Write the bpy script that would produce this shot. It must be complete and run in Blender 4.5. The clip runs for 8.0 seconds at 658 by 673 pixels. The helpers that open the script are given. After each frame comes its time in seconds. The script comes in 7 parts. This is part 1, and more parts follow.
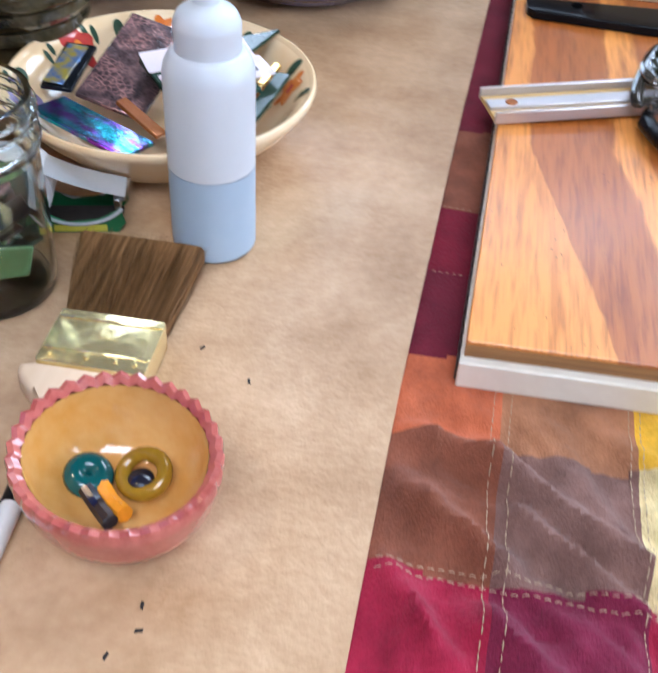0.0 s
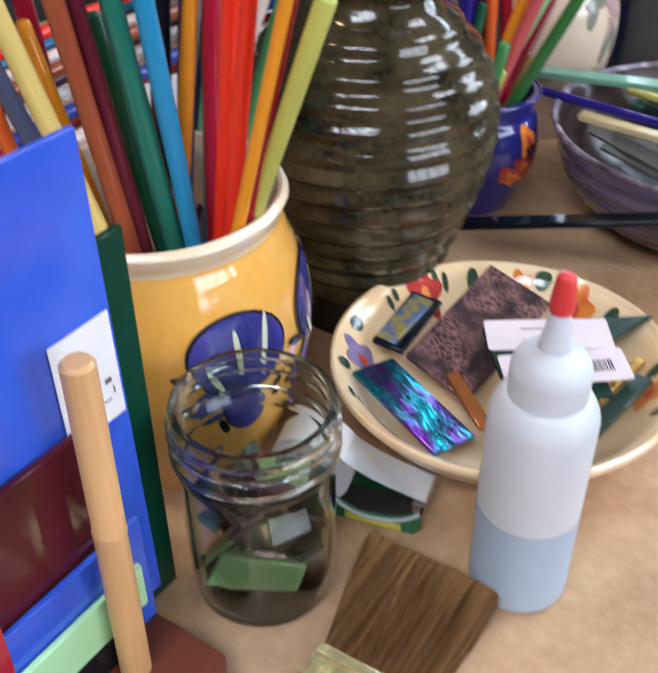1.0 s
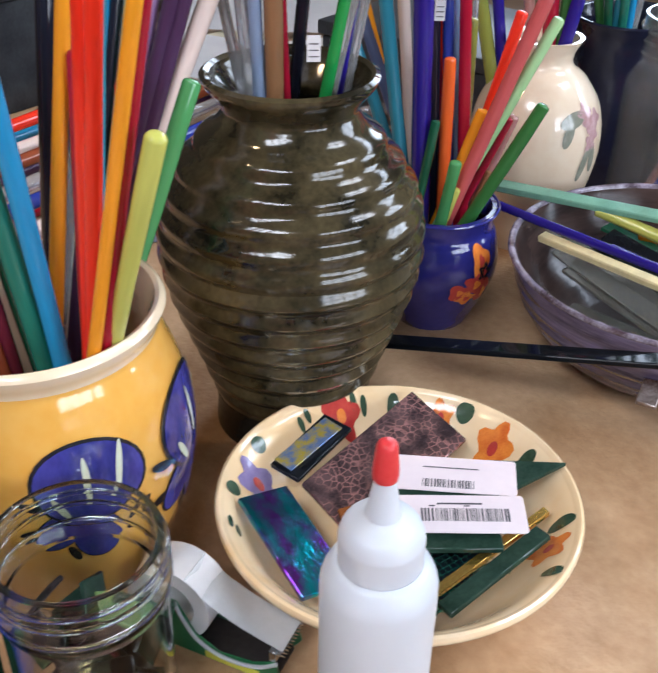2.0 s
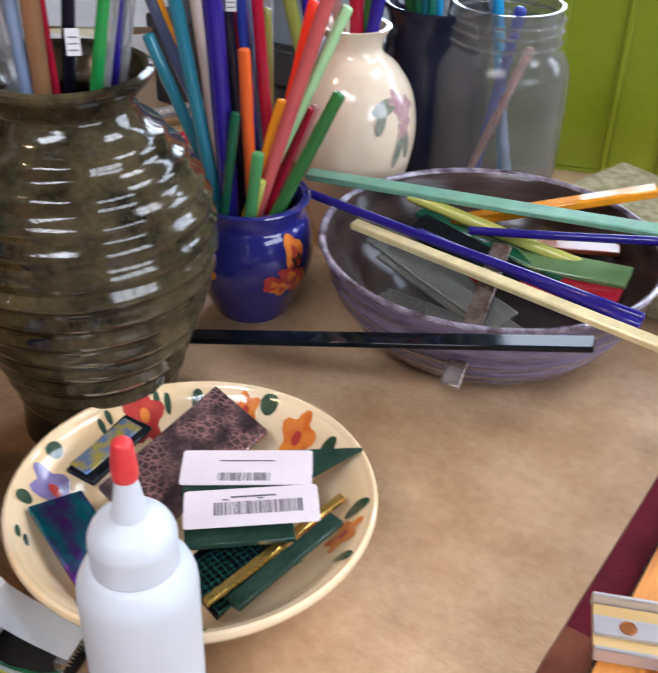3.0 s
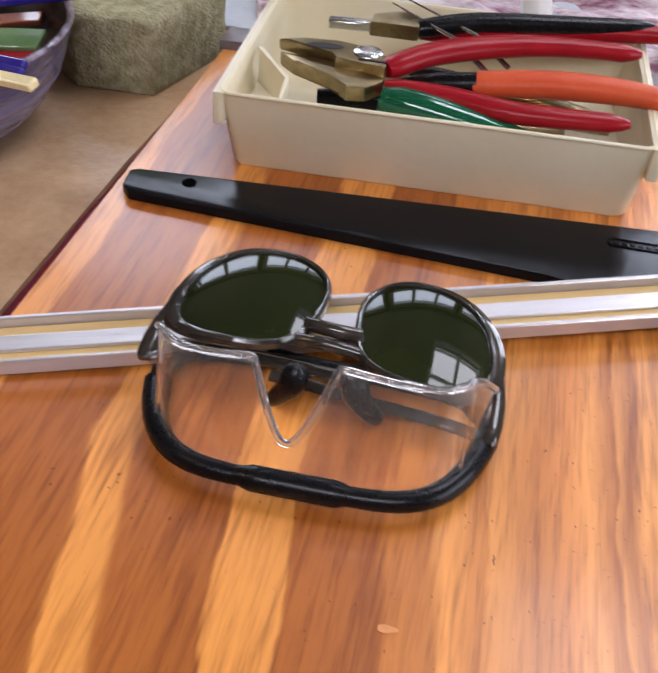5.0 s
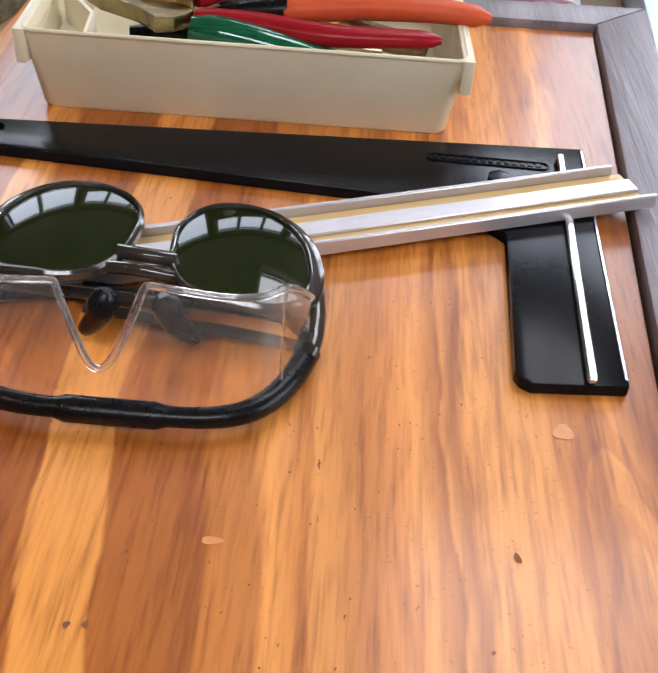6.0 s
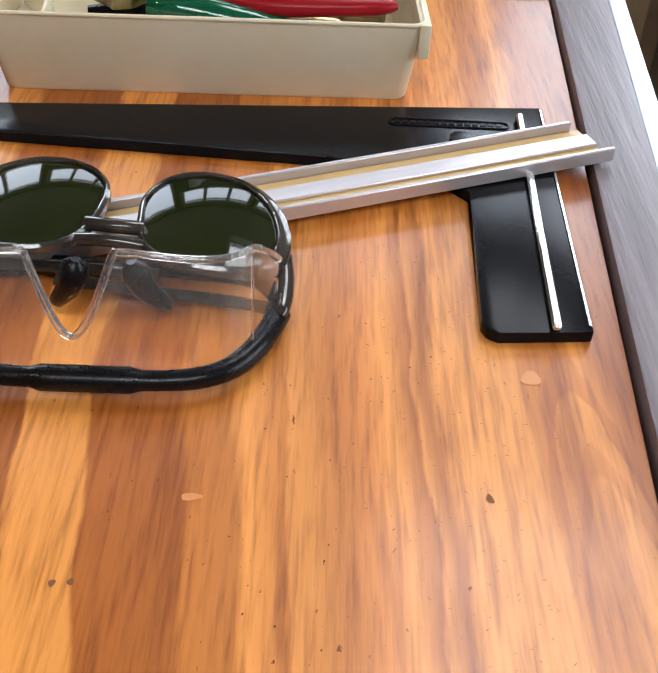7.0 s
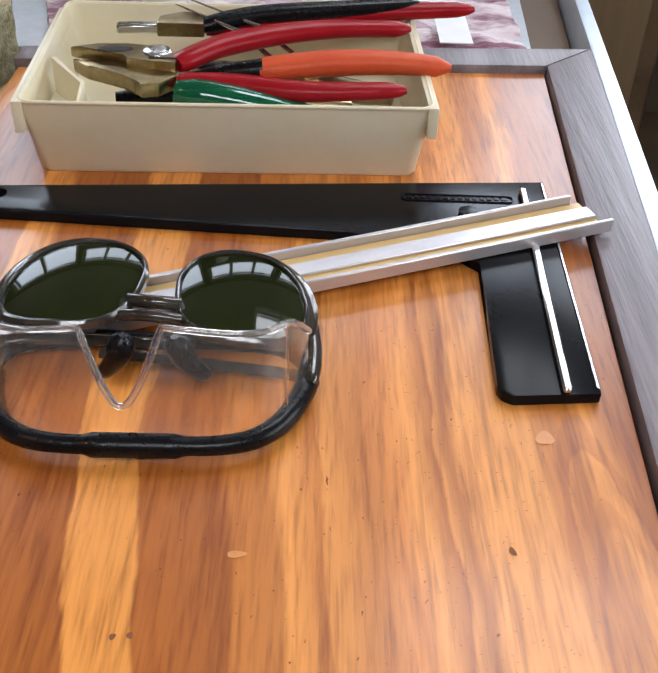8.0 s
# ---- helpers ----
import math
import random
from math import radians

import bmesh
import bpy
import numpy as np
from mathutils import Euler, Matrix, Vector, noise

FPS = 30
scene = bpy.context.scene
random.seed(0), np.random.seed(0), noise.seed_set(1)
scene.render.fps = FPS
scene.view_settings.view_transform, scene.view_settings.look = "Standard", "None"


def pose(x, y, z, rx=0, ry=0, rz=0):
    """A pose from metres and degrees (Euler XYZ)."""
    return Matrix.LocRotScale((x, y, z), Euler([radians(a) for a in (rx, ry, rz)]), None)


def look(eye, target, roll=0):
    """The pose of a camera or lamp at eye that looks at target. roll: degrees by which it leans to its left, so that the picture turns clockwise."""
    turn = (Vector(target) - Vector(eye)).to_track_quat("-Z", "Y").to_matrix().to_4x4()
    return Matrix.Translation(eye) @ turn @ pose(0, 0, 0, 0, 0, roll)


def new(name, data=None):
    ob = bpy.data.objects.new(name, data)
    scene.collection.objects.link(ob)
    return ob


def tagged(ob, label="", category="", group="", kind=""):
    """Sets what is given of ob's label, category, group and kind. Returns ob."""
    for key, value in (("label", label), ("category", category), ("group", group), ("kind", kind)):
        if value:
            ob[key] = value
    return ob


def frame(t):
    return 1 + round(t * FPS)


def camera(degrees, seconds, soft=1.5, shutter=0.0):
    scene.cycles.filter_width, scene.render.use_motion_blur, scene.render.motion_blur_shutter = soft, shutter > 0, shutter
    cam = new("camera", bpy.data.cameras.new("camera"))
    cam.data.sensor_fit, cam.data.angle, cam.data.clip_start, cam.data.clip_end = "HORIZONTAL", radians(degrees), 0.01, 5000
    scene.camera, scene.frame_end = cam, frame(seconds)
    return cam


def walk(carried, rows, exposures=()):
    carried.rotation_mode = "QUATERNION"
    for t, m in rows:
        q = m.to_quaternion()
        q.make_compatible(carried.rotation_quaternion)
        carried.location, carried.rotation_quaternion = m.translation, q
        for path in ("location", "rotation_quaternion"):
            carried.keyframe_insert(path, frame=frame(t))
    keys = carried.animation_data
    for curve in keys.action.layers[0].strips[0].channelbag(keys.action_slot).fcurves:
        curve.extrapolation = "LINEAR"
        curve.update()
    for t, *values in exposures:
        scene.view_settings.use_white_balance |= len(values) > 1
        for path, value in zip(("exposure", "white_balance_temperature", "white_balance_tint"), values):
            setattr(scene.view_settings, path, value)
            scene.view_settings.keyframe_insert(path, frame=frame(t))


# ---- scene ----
cam = camera(37.7, 8.0, soft=1.5, shutter=0.3)
PATH = [
    (0, (0.121, 0.034, 0.314), (-0.079, 1.505, -1.027), 4.0),
    (0.2, (0.127, 0.057, 0.327), (-0.19, 1.516, -1.003), 3.5),
    (0.5, (0.113, 0.106, 0.331), (-0.429, 1.534, -0.96), 1.5),
    (0.8, (0.095, 0.139, 0.348), (-0.669, 1.5, -0.901), -0.2),
    (1, (0.09, 0.154, 0.355), (-0.803, 1.476, -0.85), -0.4),
    (1.2, (0.094, 0.168, 0.369), (-0.885, 1.459, -0.803), 0.4),
    (2.3, (0.158, 0.25, 0.371), (-0.896, 1.563, -0.708), 1.3),
    (2.5, (0.166, 0.257, 0.372), (-0.851, 1.601, -0.705), 1.4),
    (3, (0.185, 0.268, 0.369), (-0.697, 1.685, -0.733), 1.8),
    (3.5, (0.231, 0.282, 0.362), (-0.476, 1.758, -0.788), 2.7),
    (4, (0.293, 0.285, 0.355), (-0.251, 1.788, -0.847), 3.2),
    (4.5, (0.328, 0.287, 0.339), (-0.063, 1.808, -0.899), 3.8),
    (5, (0.355, 0.286, 0.321), (0.102, 1.802, -0.959), 4.1),
    (5.2, (0.361, 0.288, 0.314), (0.161, 1.804, -0.976), 4.4),
    (6.3, (0.392, 0.276, 0.298), (0.414, 1.779, -1.022), 4.6),
    (6.5, (0.393, 0.275, 0.297), (0.417, 1.768, -1.033), 4.1),
    (7, (0.391, 0.266, 0.296), (0.425, 1.766, -1.027), 3.3),
    (7.5, (0.387, 0.257, 0.309), (0.427, 1.789, -0.976), 2.8),
    (8, (0.376, 0.245, 0.32), (0.416, 1.818, -0.914), 2.5),
]
walk(cam, [(t, look(eye, target, roll)) for t, eye, target, roll in PATH], [(0.0, 0.42, 5450, 10), (1.0, 0.29, 5950, 12), (2.5, 0.36, 5980, 12), (4.0, 0.15, 6120, 17), (5.0, -0.07, 6250, 19), (6.5, -0.01, 6350, 13), (8.0, -0.08, 6300, 12)])

# ---- world and light ----
world = bpy.data.worlds.new("daylight")
scene.world = world
world.use_nodes = True
sky = world.node_tree.nodes.new("ShaderNodeTexSky")
sky.sky_type = "NISHITA"
sky.sun_disc = False
sky.sun_elevation, sky.sun_rotation = radians(38), radians(40)
world.node_tree.links.new(sky.outputs[0], world.node_tree.nodes["Background"].inputs[0])
world.node_tree.nodes["Background"].inputs[1].default_value = 0.12
scene.view_settings.exposure = 0.0


def window_light(name, m, sx, sy, watts, colour):
    data = bpy.data.lights.new(name, "AREA")
    data.shape, data.size, data.size_y, data.energy, data.color = "RECTANGLE", sx, sy, watts, colour
    ob = new(name, data)
    ob.matrix_world = m
    return ob


window_light("daylight_back_windows", look((0.35, 2.80, 1.02), (0.35, 0.0, 1.02)), 3.50, 1.40, 124, (0.82, 0.91, 1.0))
window_light("daylight_side_window", look((2.40, 0.3, 0.85), (0.0, 0.3, 0.85)), 1.68, 1.08, 42, (0.92, 0.96, 1.0))
window_light("daylight_south_skylight", look((0.40, -0.98, 1.98), (0.40, -0.98, 0.0)), 1.32, 0.88, 58, (0.96, 0.98, 1.0))
window_light("daylight_north_skylight", look((0.98, 1.60, 1.98), (0.98, 1.60, 0.0)), 0.84, 0.88, 26, (0.94, 0.97, 1.0))

lamp_data = bpy.data.lights.new("ceiling_lamp_light", "POINT")
lamp_data.energy, lamp_data.color, lamp_data.shadow_soft_size = 11.0, (1.0, 0.66, 0.34), 0.05
lamp_light = new("ceiling_lamp_light", lamp_data)
lamp_light.location = (-0.62, -0.10, 1.42)

# ---- materials ----
def surf(name, c1, c2, rough=0.5, scale=30.0, stretch=(1, 1, 1), metal=0.0, coat=0.0, bump=0.15, bump_scale=300.0, trans=0.0, ior=1.45, spread=0.25, sss=0.0, sheen=0.0, spec=0.5, dist=0.001):
    """Two colours blended by broad and fine noise, with grain relief."""
    m = bpy.data.materials.new(name)
    m.use_nodes = True
    nt = m.node_tree
    N, L = nt.nodes.new, nt.links.new
    b = nt.nodes["Principled BSDF"]
    co = N("ShaderNodeTexCoord")
    mp = N("ShaderNodeMapping")
    mp.inputs["Scale"].default_value = stretch
    L(co.outputs["Object"], mp.inputs["Vector"])
    n1, n2, n3 = N("ShaderNodeTexNoise"), N("ShaderNodeTexNoise"), N("ShaderNodeTexNoise")
    for n, sc, det in ((n1, scale, 5), (n2, scale * 9, 3), (n3, bump_scale, 4)):
        n.inputs["Scale"].default_value, n.inputs["Detail"].default_value = sc, det
        L(mp.outputs[0], n.inputs["Vector"])
    add = N("ShaderNodeMath")
    add.operation = "MULTIPLY_ADD"
    L(n2.outputs["Fac"], add.inputs[0])
    add.inputs[1].default_value = 0.35
    L(n1.outputs["Fac"], add.inputs[2])
    ramp = N("ShaderNodeValToRGB")
    ramp.color_ramp.elements[0].position, ramp.color_ramp.elements[1].position = 0.67 - spread, 0.67 + spread
    ramp.color_ramp.elements[0].color, ramp.color_ramp.elements[1].color = (*c1, 1), (*c2, 1)
    L(add.outputs[0], ramp.inputs["Fac"])
    L(ramp.outputs["Color"], b.inputs["Base Color"])
    rr = N("ShaderNodeMapRange")
    rr.inputs["To Min"].default_value, rr.inputs["To Max"].default_value = max(0.02, rough * 0.88), min(1, rough * 1.12)
    L(n2.outputs["Fac"], rr.inputs["Value"])
    L(rr.outputs[0], b.inputs["Roughness"])
    if bump:
        bp = N("ShaderNodeBump")
        bp.inputs["Strength"].default_value, bp.inputs["Distance"].default_value = bump, dist
        L(n3.outputs["Fac"], bp.inputs["Height"])
        L(bp.outputs[0], b.inputs["Normal"])
    b.inputs["Metallic"].default_value, b.inputs["Coat Weight"].default_value = metal, coat
    b.inputs["Coat Roughness"].default_value = 0.06
    b.inputs["Transmission Weight"].default_value, b.inputs["IOR"].default_value = trans, ior
    b.inputs["Subsurface Weight"].default_value = sss
    b.inputs["Subsurface Radius"].default_value = (0.01, 0.01, 0.01)
    b.inputs["Sheen Weight"].default_value = sheen
    b.inputs["Specular IOR Level"].default_value = spec
    return m


def dim(c, f):
    return tuple(max(0.0, v * f) for v in c)


def plywood(name):
    """Varnished plywood: bold flame figure along y, fine pores and small nicks."""
    m = bpy.data.materials.new(name)
    m.use_nodes = True
    nt = m.node_tree
    N, L = nt.nodes.new, nt.links.new
    b = nt.nodes["Principled BSDF"]
    co = N("ShaderNodeTexCoord")

    def noise_at(scale3, sc, det, dist=0.0):
        mp = N("ShaderNodeMapping")
        mp.inputs["Scale"].default_value = scale3
        L(co.outputs["Object"], mp.inputs["Vector"])
        n = N("ShaderNodeTexNoise")
        n.inputs["Scale"].default_value, n.inputs["Detail"].default_value, n.inputs["Distortion"].default_value = sc, det, dist
        L(mp.outputs[0], n.inputs["Vector"])
        return n

    def ramp(n, stops):
        r = N("ShaderNodeValToRGB")
        el = r.color_ramp.elements
        el[0].position, el[0].color = stops[0][0], (*stops[0][1], 1)
        el[1].position, el[1].color = stops[-1][0], (*stops[-1][1], 1)
        for p, c in stops[1:-1]:
            e = el.new(p)
            e.color = (*c, 1)
        L(n.outputs[0], r.inputs["Fac"])
        return r

    # bands across the sheet, their edges bent and torn by noise
    light, soft, mid, dark = (0.81, 0.325, 0.068), (0.69, 0.245, 0.047), (0.57, 0.196, 0.034), (0.43, 0.130, 0.022)
    bands = [(light, 0.132, 0.159), (dark, 0.162, 0.209), (light, 0.213, 0.228), (dark, 0.233, 0.274), (light, 0.277, 0.3035), (dark, 0.306, 0.338), (mid, 0.344, 0.360), (light, 0.367, 0.3805), (mid, 0.382, 0.402), (soft, 0.413, 0), (light, 0.424, 0.4315), (dark, 0.433, 0.4385), (light, 0.445, 0.474), (mid, 0.480, 0.492), (light, 0.502, 0), (dark, 0.513, 0.53)]
    stops = []
    for c, x0, x1 in bands:
        stops.append(((x0 - 0.13 - (0.0009 if x1 else 0.0)) / 0.42, c))
        if x1:
            stops.append(((x1 - 0.1291) / 0.42, dim(c, 0.92)))
    sep = N("ShaderNodeSeparateXYZ")
    L(co.outputs["Object"], sep.inputs[0])
    fine = noise_at((1.0, 0.07, 1.0), 460.0, 8.0)
    bend, tear = noise_at((0.6, 1.0, 1.0), 7.0, 2.0), noise_at((1.0, 0.3, 1.0), 45.0, 6.0, 0.4)
    # the figure slants more towards the free edge
    slant, rel, shear = N("ShaderNodeMapRange"), N("ShaderNodeMath"), N("ShaderNodeMath")
    slant.inputs["From Min"].default_value, slant.inputs["From Max"].default_value = 0.15, 0.40
    slant.inputs["To Min"].default_value, slant.inputs["To Max"].default_value = 0.31, 0.065
    L(sep.outputs[0], slant.inputs["Value"])
    rel.operation, shear.operation = "SUBTRACT", "MULTIPLY_ADD"
    L(sep.outputs[1], rel.inputs[0])
    rel.inputs[1].default_value = 0.55
    near = N("ShaderNodeMath")
    near.operation = "MINIMUM"
    L(rel.outputs[0], near.inputs[0])
    near.inputs[1].default_value = 0.0
    L(near.outputs[0], shear.inputs[0])
    L(slant.outputs[0], shear.inputs[1])
    L(sep.outputs[0], shear.inputs[2])
    x = shear.outputs[0]
    for n, amp in ((bend, 0.016), (tear, 0.013), (fine, 0.003)):
        k = N("ShaderNodeMath")
        k.operation = "MULTIPLY_ADD"
        L(n.outputs["Fac"], k.inputs[0])
        k.inputs[1].default_value = amp
        L(x, k.inputs[2])
        x = k.outputs[0]
    pos = N("ShaderNodeMapRange")
    pos.inputs["From Min"].default_value, pos.inputs["From Max"].default_value = 0.13 + 0.016, 0.55 + 0.016
    L(x, pos.inputs["Value"])
    base = ramp(pos, stops)
    grain = ramp(fine, [(0.28, (0.5, 0.42, 0.36)), (0.42, (0.82, 0.77, 0.73)), (0.55, (1, 1, 1))])
    mix = N("ShaderNodeMix")
    mix.data_type, mix.blend_type = "RGBA", "MULTIPLY"
    mix.inputs["Factor"].default_value = 0.75
    L(base.outputs[0], mix.inputs[6])
    L(grain.outputs[0], mix.inputs[7])
    streak = ramp(noise_at((1.0, 0.07, 1.0), 150.0, 5.0, 0.3), [(0.36, (0.70, 0.62, 0.55)), (0.47, (1, 1, 1)), (0.66, (1.0, 1.0, 1.0)), (0.74, (1.10, 1.12, 1.15))])
    mixs = N("ShaderNodeMix")
    mixs.data_type, mixs.blend_type = "RGBA", "MULTIPLY"
    mixs.inputs["Factor"].default_value = 0.8
    L(mix.outputs[2], mixs.inputs[6])
    L(streak.outputs[0], mixs.inputs[7])
    mix = mixs
    # a cathedral arch of darker grain near the free edge
    off, sq, arch, near_arch = N("ShaderNodeMath"), N("ShaderNodeMath"), N("ShaderNodeMath"), N("ShaderNodeMapRange")
    off.operation, sq.operation, arch.operation = "SUBTRACT", "MULTIPLY", "MULTIPLY_ADD"
    L(x, off.inputs[0])
    off.inputs[1].default_value = 0.496 + 0.016
    L(off.outputs[0], sq.inputs[0])
    L(off.outputs[0], sq.inputs[1])
    L(sq.outputs[0], arch.inputs[0])
    arch.inputs[1].default_value = 260.0
    L(sep.outputs[1], arch.inputs[2])
    rise = N("ShaderNodeMapRange")
    rise.inputs["From Min"].default_value, rise.inputs["From Max"].default_value = 0.46, 0.60
    L(arch.outputs[0], rise.inputs["Value"])
    rings = ramp(rise, [(0.0, (1, 1, 1)), (0.30, (1, 1, 1)), (0.33, (0.80, 0.70, 0.62)), (0.42, (0.86, 0.78, 0.70)), (0.44, (1, 1, 1)), (0.62, (1, 1, 1)), (0.64, (0.70, 0.58, 0.50)), (0.78, (0.80, 0.70, 0.62)), (0.81, (1, 1, 1))])
    near_arch.inputs["From Min"].default_value, near_arch.inputs["From Max"].default_value = 0.0006, 0.0002
    near_arch.inputs["To Max"].default_value = 0.75
    L(sq.outputs[0], near_arch.inputs["Value"])
    mixa = N("ShaderNodeMix")
    mixa.data_type, mixa.blend_type = "RGBA", "MULTIPLY"
    L(near_arch.outputs[0], mixa.inputs["Factor"])
    L(mix.outputs[2], mixa.inputs[6])
    L(rings.outputs[0], mixa.inputs[7])
    mix = mixa
    pits = noise_at((1.0, 0.6, 1.0), 420.0, 2.0)
    area = noise_at((1.0, 1.0, 1.0), 9.0, 2.0)
    pr = ramp(pits, [(0.715, (1, 1, 1)), (0.745, (0.22, 0.13, 0.08))])
    ar = ramp(area, [(0.46, (0, 0, 0)), (0.60, (1, 1, 1))])
    mix2 = N("ShaderNodeMix")
    mix2.data_type, mix2.blend_type = "RGBA", "MULTIPLY"
    L(ar.outputs[0], mix2.inputs["Factor"])
    L(mix.outputs[2], mix2.inputs[6])
    L(pr.outputs[0], mix2.inputs[7])
    L(mix2.outputs[2], b.inputs["Base Color"])
    rr = N("ShaderNodeMapRange")
    rr.inputs["To Min"].default_value, rr.inputs["To Max"].default_value = 0.26, 0.44
    L(area.outputs["Fac"], rr.inputs["Value"])
    L(rr.outputs[0], b.inputs["Roughness"])
    bp = N("ShaderNodeBump")
    bp.inputs["Strength"].default_value, bp.inputs["Distance"].default_value = 0.16, 0.0006
    L(fine.outputs["Fac"], bp.inputs["Height"])
    L(bp.outputs[0], b.inputs["Normal"])
    b.inputs["Coat Weight"].default_value, b.inputs["Coat Roughness"].default_value = 0.26, 0.16
    b.inputs["Specular IOR Level"].default_value = 0.4
    return m


def glass(name, colour=(1, 1, 1), rough=0.02, ior=1.45):
    m = bpy.data.materials.new(name)
    m.use_nodes = True
    b = m.node_tree.nodes["Principled BSDF"]
    b.inputs["Base Color"].default_value = (*colour, 1)
    b.inputs["Transmission Weight"].default_value = 1.0
    b.inputs["Roughness"].default_value, b.inputs["IOR"].default_value = rough, ior
    return m


TAN = surf("tan_fibreboard", (0.37, 0.215, 0.105), (0.62, 0.42, 0.25), rough=0.36, scale=17, bump=0.6, bump_scale=330, spread=0.24, spec=0.5)
TAN_EDGE = surf("board_edge", (0.55, 0.5, 0.42), (0.7, 0.65, 0.56), rough=0.7)
TABLE = surf("table_wood", (0.10, 0.06, 0.035), (0.18, 0.11, 0.06), rough=0.5, scale=12, stretch=(1, 0.1, 1), spec=0.25)
PLY = plywood("varnished_plywood")
PLY_EDGE = surf("plywood_edge", (0.16, 0.07, 0.025), (0.42, 0.22, 0.08), rough=0.6, scale=60, stretch=(0.1, 0.1, 8))
CREAM_TRIM = surf("cream_trim", (0.66, 0.6, 0.5), (0.78, 0.73, 0.63), rough=0.5, scale=20)
DARK_RIB = surf("dark_rib", (0.02, 0.017, 0.016), (0.05, 0.042, 0.04), rough=0.5, spec=0.2)
# Rail and edging colours have some blue of the reflected sky mixed in.
WEATHERED = surf("weathered_wood", (0.115, 0.092, 0.098), (0.26, 0.22, 0.235), rough=0.42, scale=60, stretch=(1, 0.06, 1), bump=0.6, bump_scale=260, spec=0.5)
EDGE_METAL = surf("sky_tinted_edge_metal", (0.52, 0.60, 0.68), (0.64, 0.71, 0.78), rough=0.3, metal=0.3)
VASE_GREEN = surf("olive_glaze", (0.007, 0.007, 0.004), (0.088, 0.069, 0.034), rough=0.12, scale=34, coat=0.25, bump=0.06, bump_scale=120, spread=0.2)
VASE_FOOT = surf("dark_foot_glaze", (0.012, 0.011, 0.01), (0.03, 0.027, 0.022), rough=0.25, scale=30, spec=0.3)
YELLOW = surf("yellow_glaze", (0.78, 0.37, 0.05), (0.86, 0.5, 0.13), rough=0.12, scale=14, coat=0.7, bump=0.05, bump_scale=90)
CREAM_GLAZE = surf("cream_glaze", (0.84, 0.64, 0.41), (0.88, 0.75, 0.56), rough=0.14, scale=12, coat=0.6, bump=0.05, bump_scale=80)
WARM_CREAM = surf("warm_cream_glaze", (0.86, 0.58, 0.29), (0.89, 0.71, 0.47), rough=0.14, scale=12, coat=0.6, bump=0.05, bump_scale=80)
COBALT_GLAZE = surf("cobalt_glaze", (0.012, 0.014, 0.13), (0.03, 0.03, 0.22), rough=0.1, scale=26, coat=0.6, bump=0.05, bump_scale=90)
IRIS = surf("iris_blue_paint", (0.012, 0.015, 0.14), (0.07, 0.07, 0.36), rough=0.15, scale=70, stretch=(1, 1, 0.4), coat=0.5, bump=0)
BLACK_PAINT = surf("black_line_paint", (0.01, 0.01, 0.014), (0.02, 0.02, 0.024), rough=0.2, coat=0.4, bump=0)
WHITE_STREAK = surf("pale_line_paint", (0.6, 0.62, 0.45), (0.7, 0.72, 0.6), rough=0.2, coat=0.4, bump=0)
ORANGE_PAINT = surf("orange_paint", (0.6, 0.12, 0.02), (0.85, 0.3, 0.05), rough=0.15, scale=120, coat=0.5, bump=0)
RED_PAINT = surf("red_paint", (0.4, 0.03, 0.03), (0.55, 0.07, 0.05), rough=0.15, scale=120, coat=0.5, bump=0)
PURPLE_PAINT = surf("purple_paint", (0.16, 0.12, 0.28), (0.3, 0.24, 0.42), rough=0.15, scale=120, coat=0.5, bump=0)
LEAF_PAINT = surf("dark_leaf_paint", (0.02, 0.05, 0.03), (0.06, 0.1, 0.06), rough=0.15, scale=120, coat=0.5, bump=0)
GREY_LEAF = surf("grey_leaf_paint", (0.2, 0.21, 0.16), (0.34, 0.34, 0.28), rough=0.15, scale=120, coat=0.5, bump=0)
PINK_PAINT = surf("dusty_pink_paint", (0.4, 0.2, 0.22), (0.6, 0.42, 0.42), rough=0.15, scale=200, coat=0.5, bump=0)
IVORY_GLAZE = surf("ivory_glaze", (0.80, 0.62, 0.44), (0.86, 0.74, 0.58), rough=0.12, scale=18, coat=0.7, bump=0.05, bump_scale=80)
NIGHT_GLAZE = surf("night_blue_glaze", (0.006, 0.007, 0.018), (0.014, 0.016, 0.036), rough=0.14, scale=20, coat=0.05, spec=0.35)
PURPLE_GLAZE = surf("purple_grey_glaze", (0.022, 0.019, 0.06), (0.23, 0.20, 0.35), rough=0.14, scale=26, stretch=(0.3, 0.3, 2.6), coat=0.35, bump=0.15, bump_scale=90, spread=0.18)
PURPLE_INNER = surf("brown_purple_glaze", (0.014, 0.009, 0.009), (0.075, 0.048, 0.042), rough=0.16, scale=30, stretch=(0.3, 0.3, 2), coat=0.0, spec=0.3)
WORN_RIM = surf("worn_bowl_rim", (0.07, 0.045, 0.06), (0.34, 0.30, 0.38), rough=0.12, scale=70, coat=0.3, bump=0.15, bump_scale=160, spread=0.15)
CLAY_PINK = surf("pink_glaze", (0.36, 0.07, 0.06), (0.52, 0.15, 0.12), rough=0.18, scale=60, coat=0.6, bump=0.1)
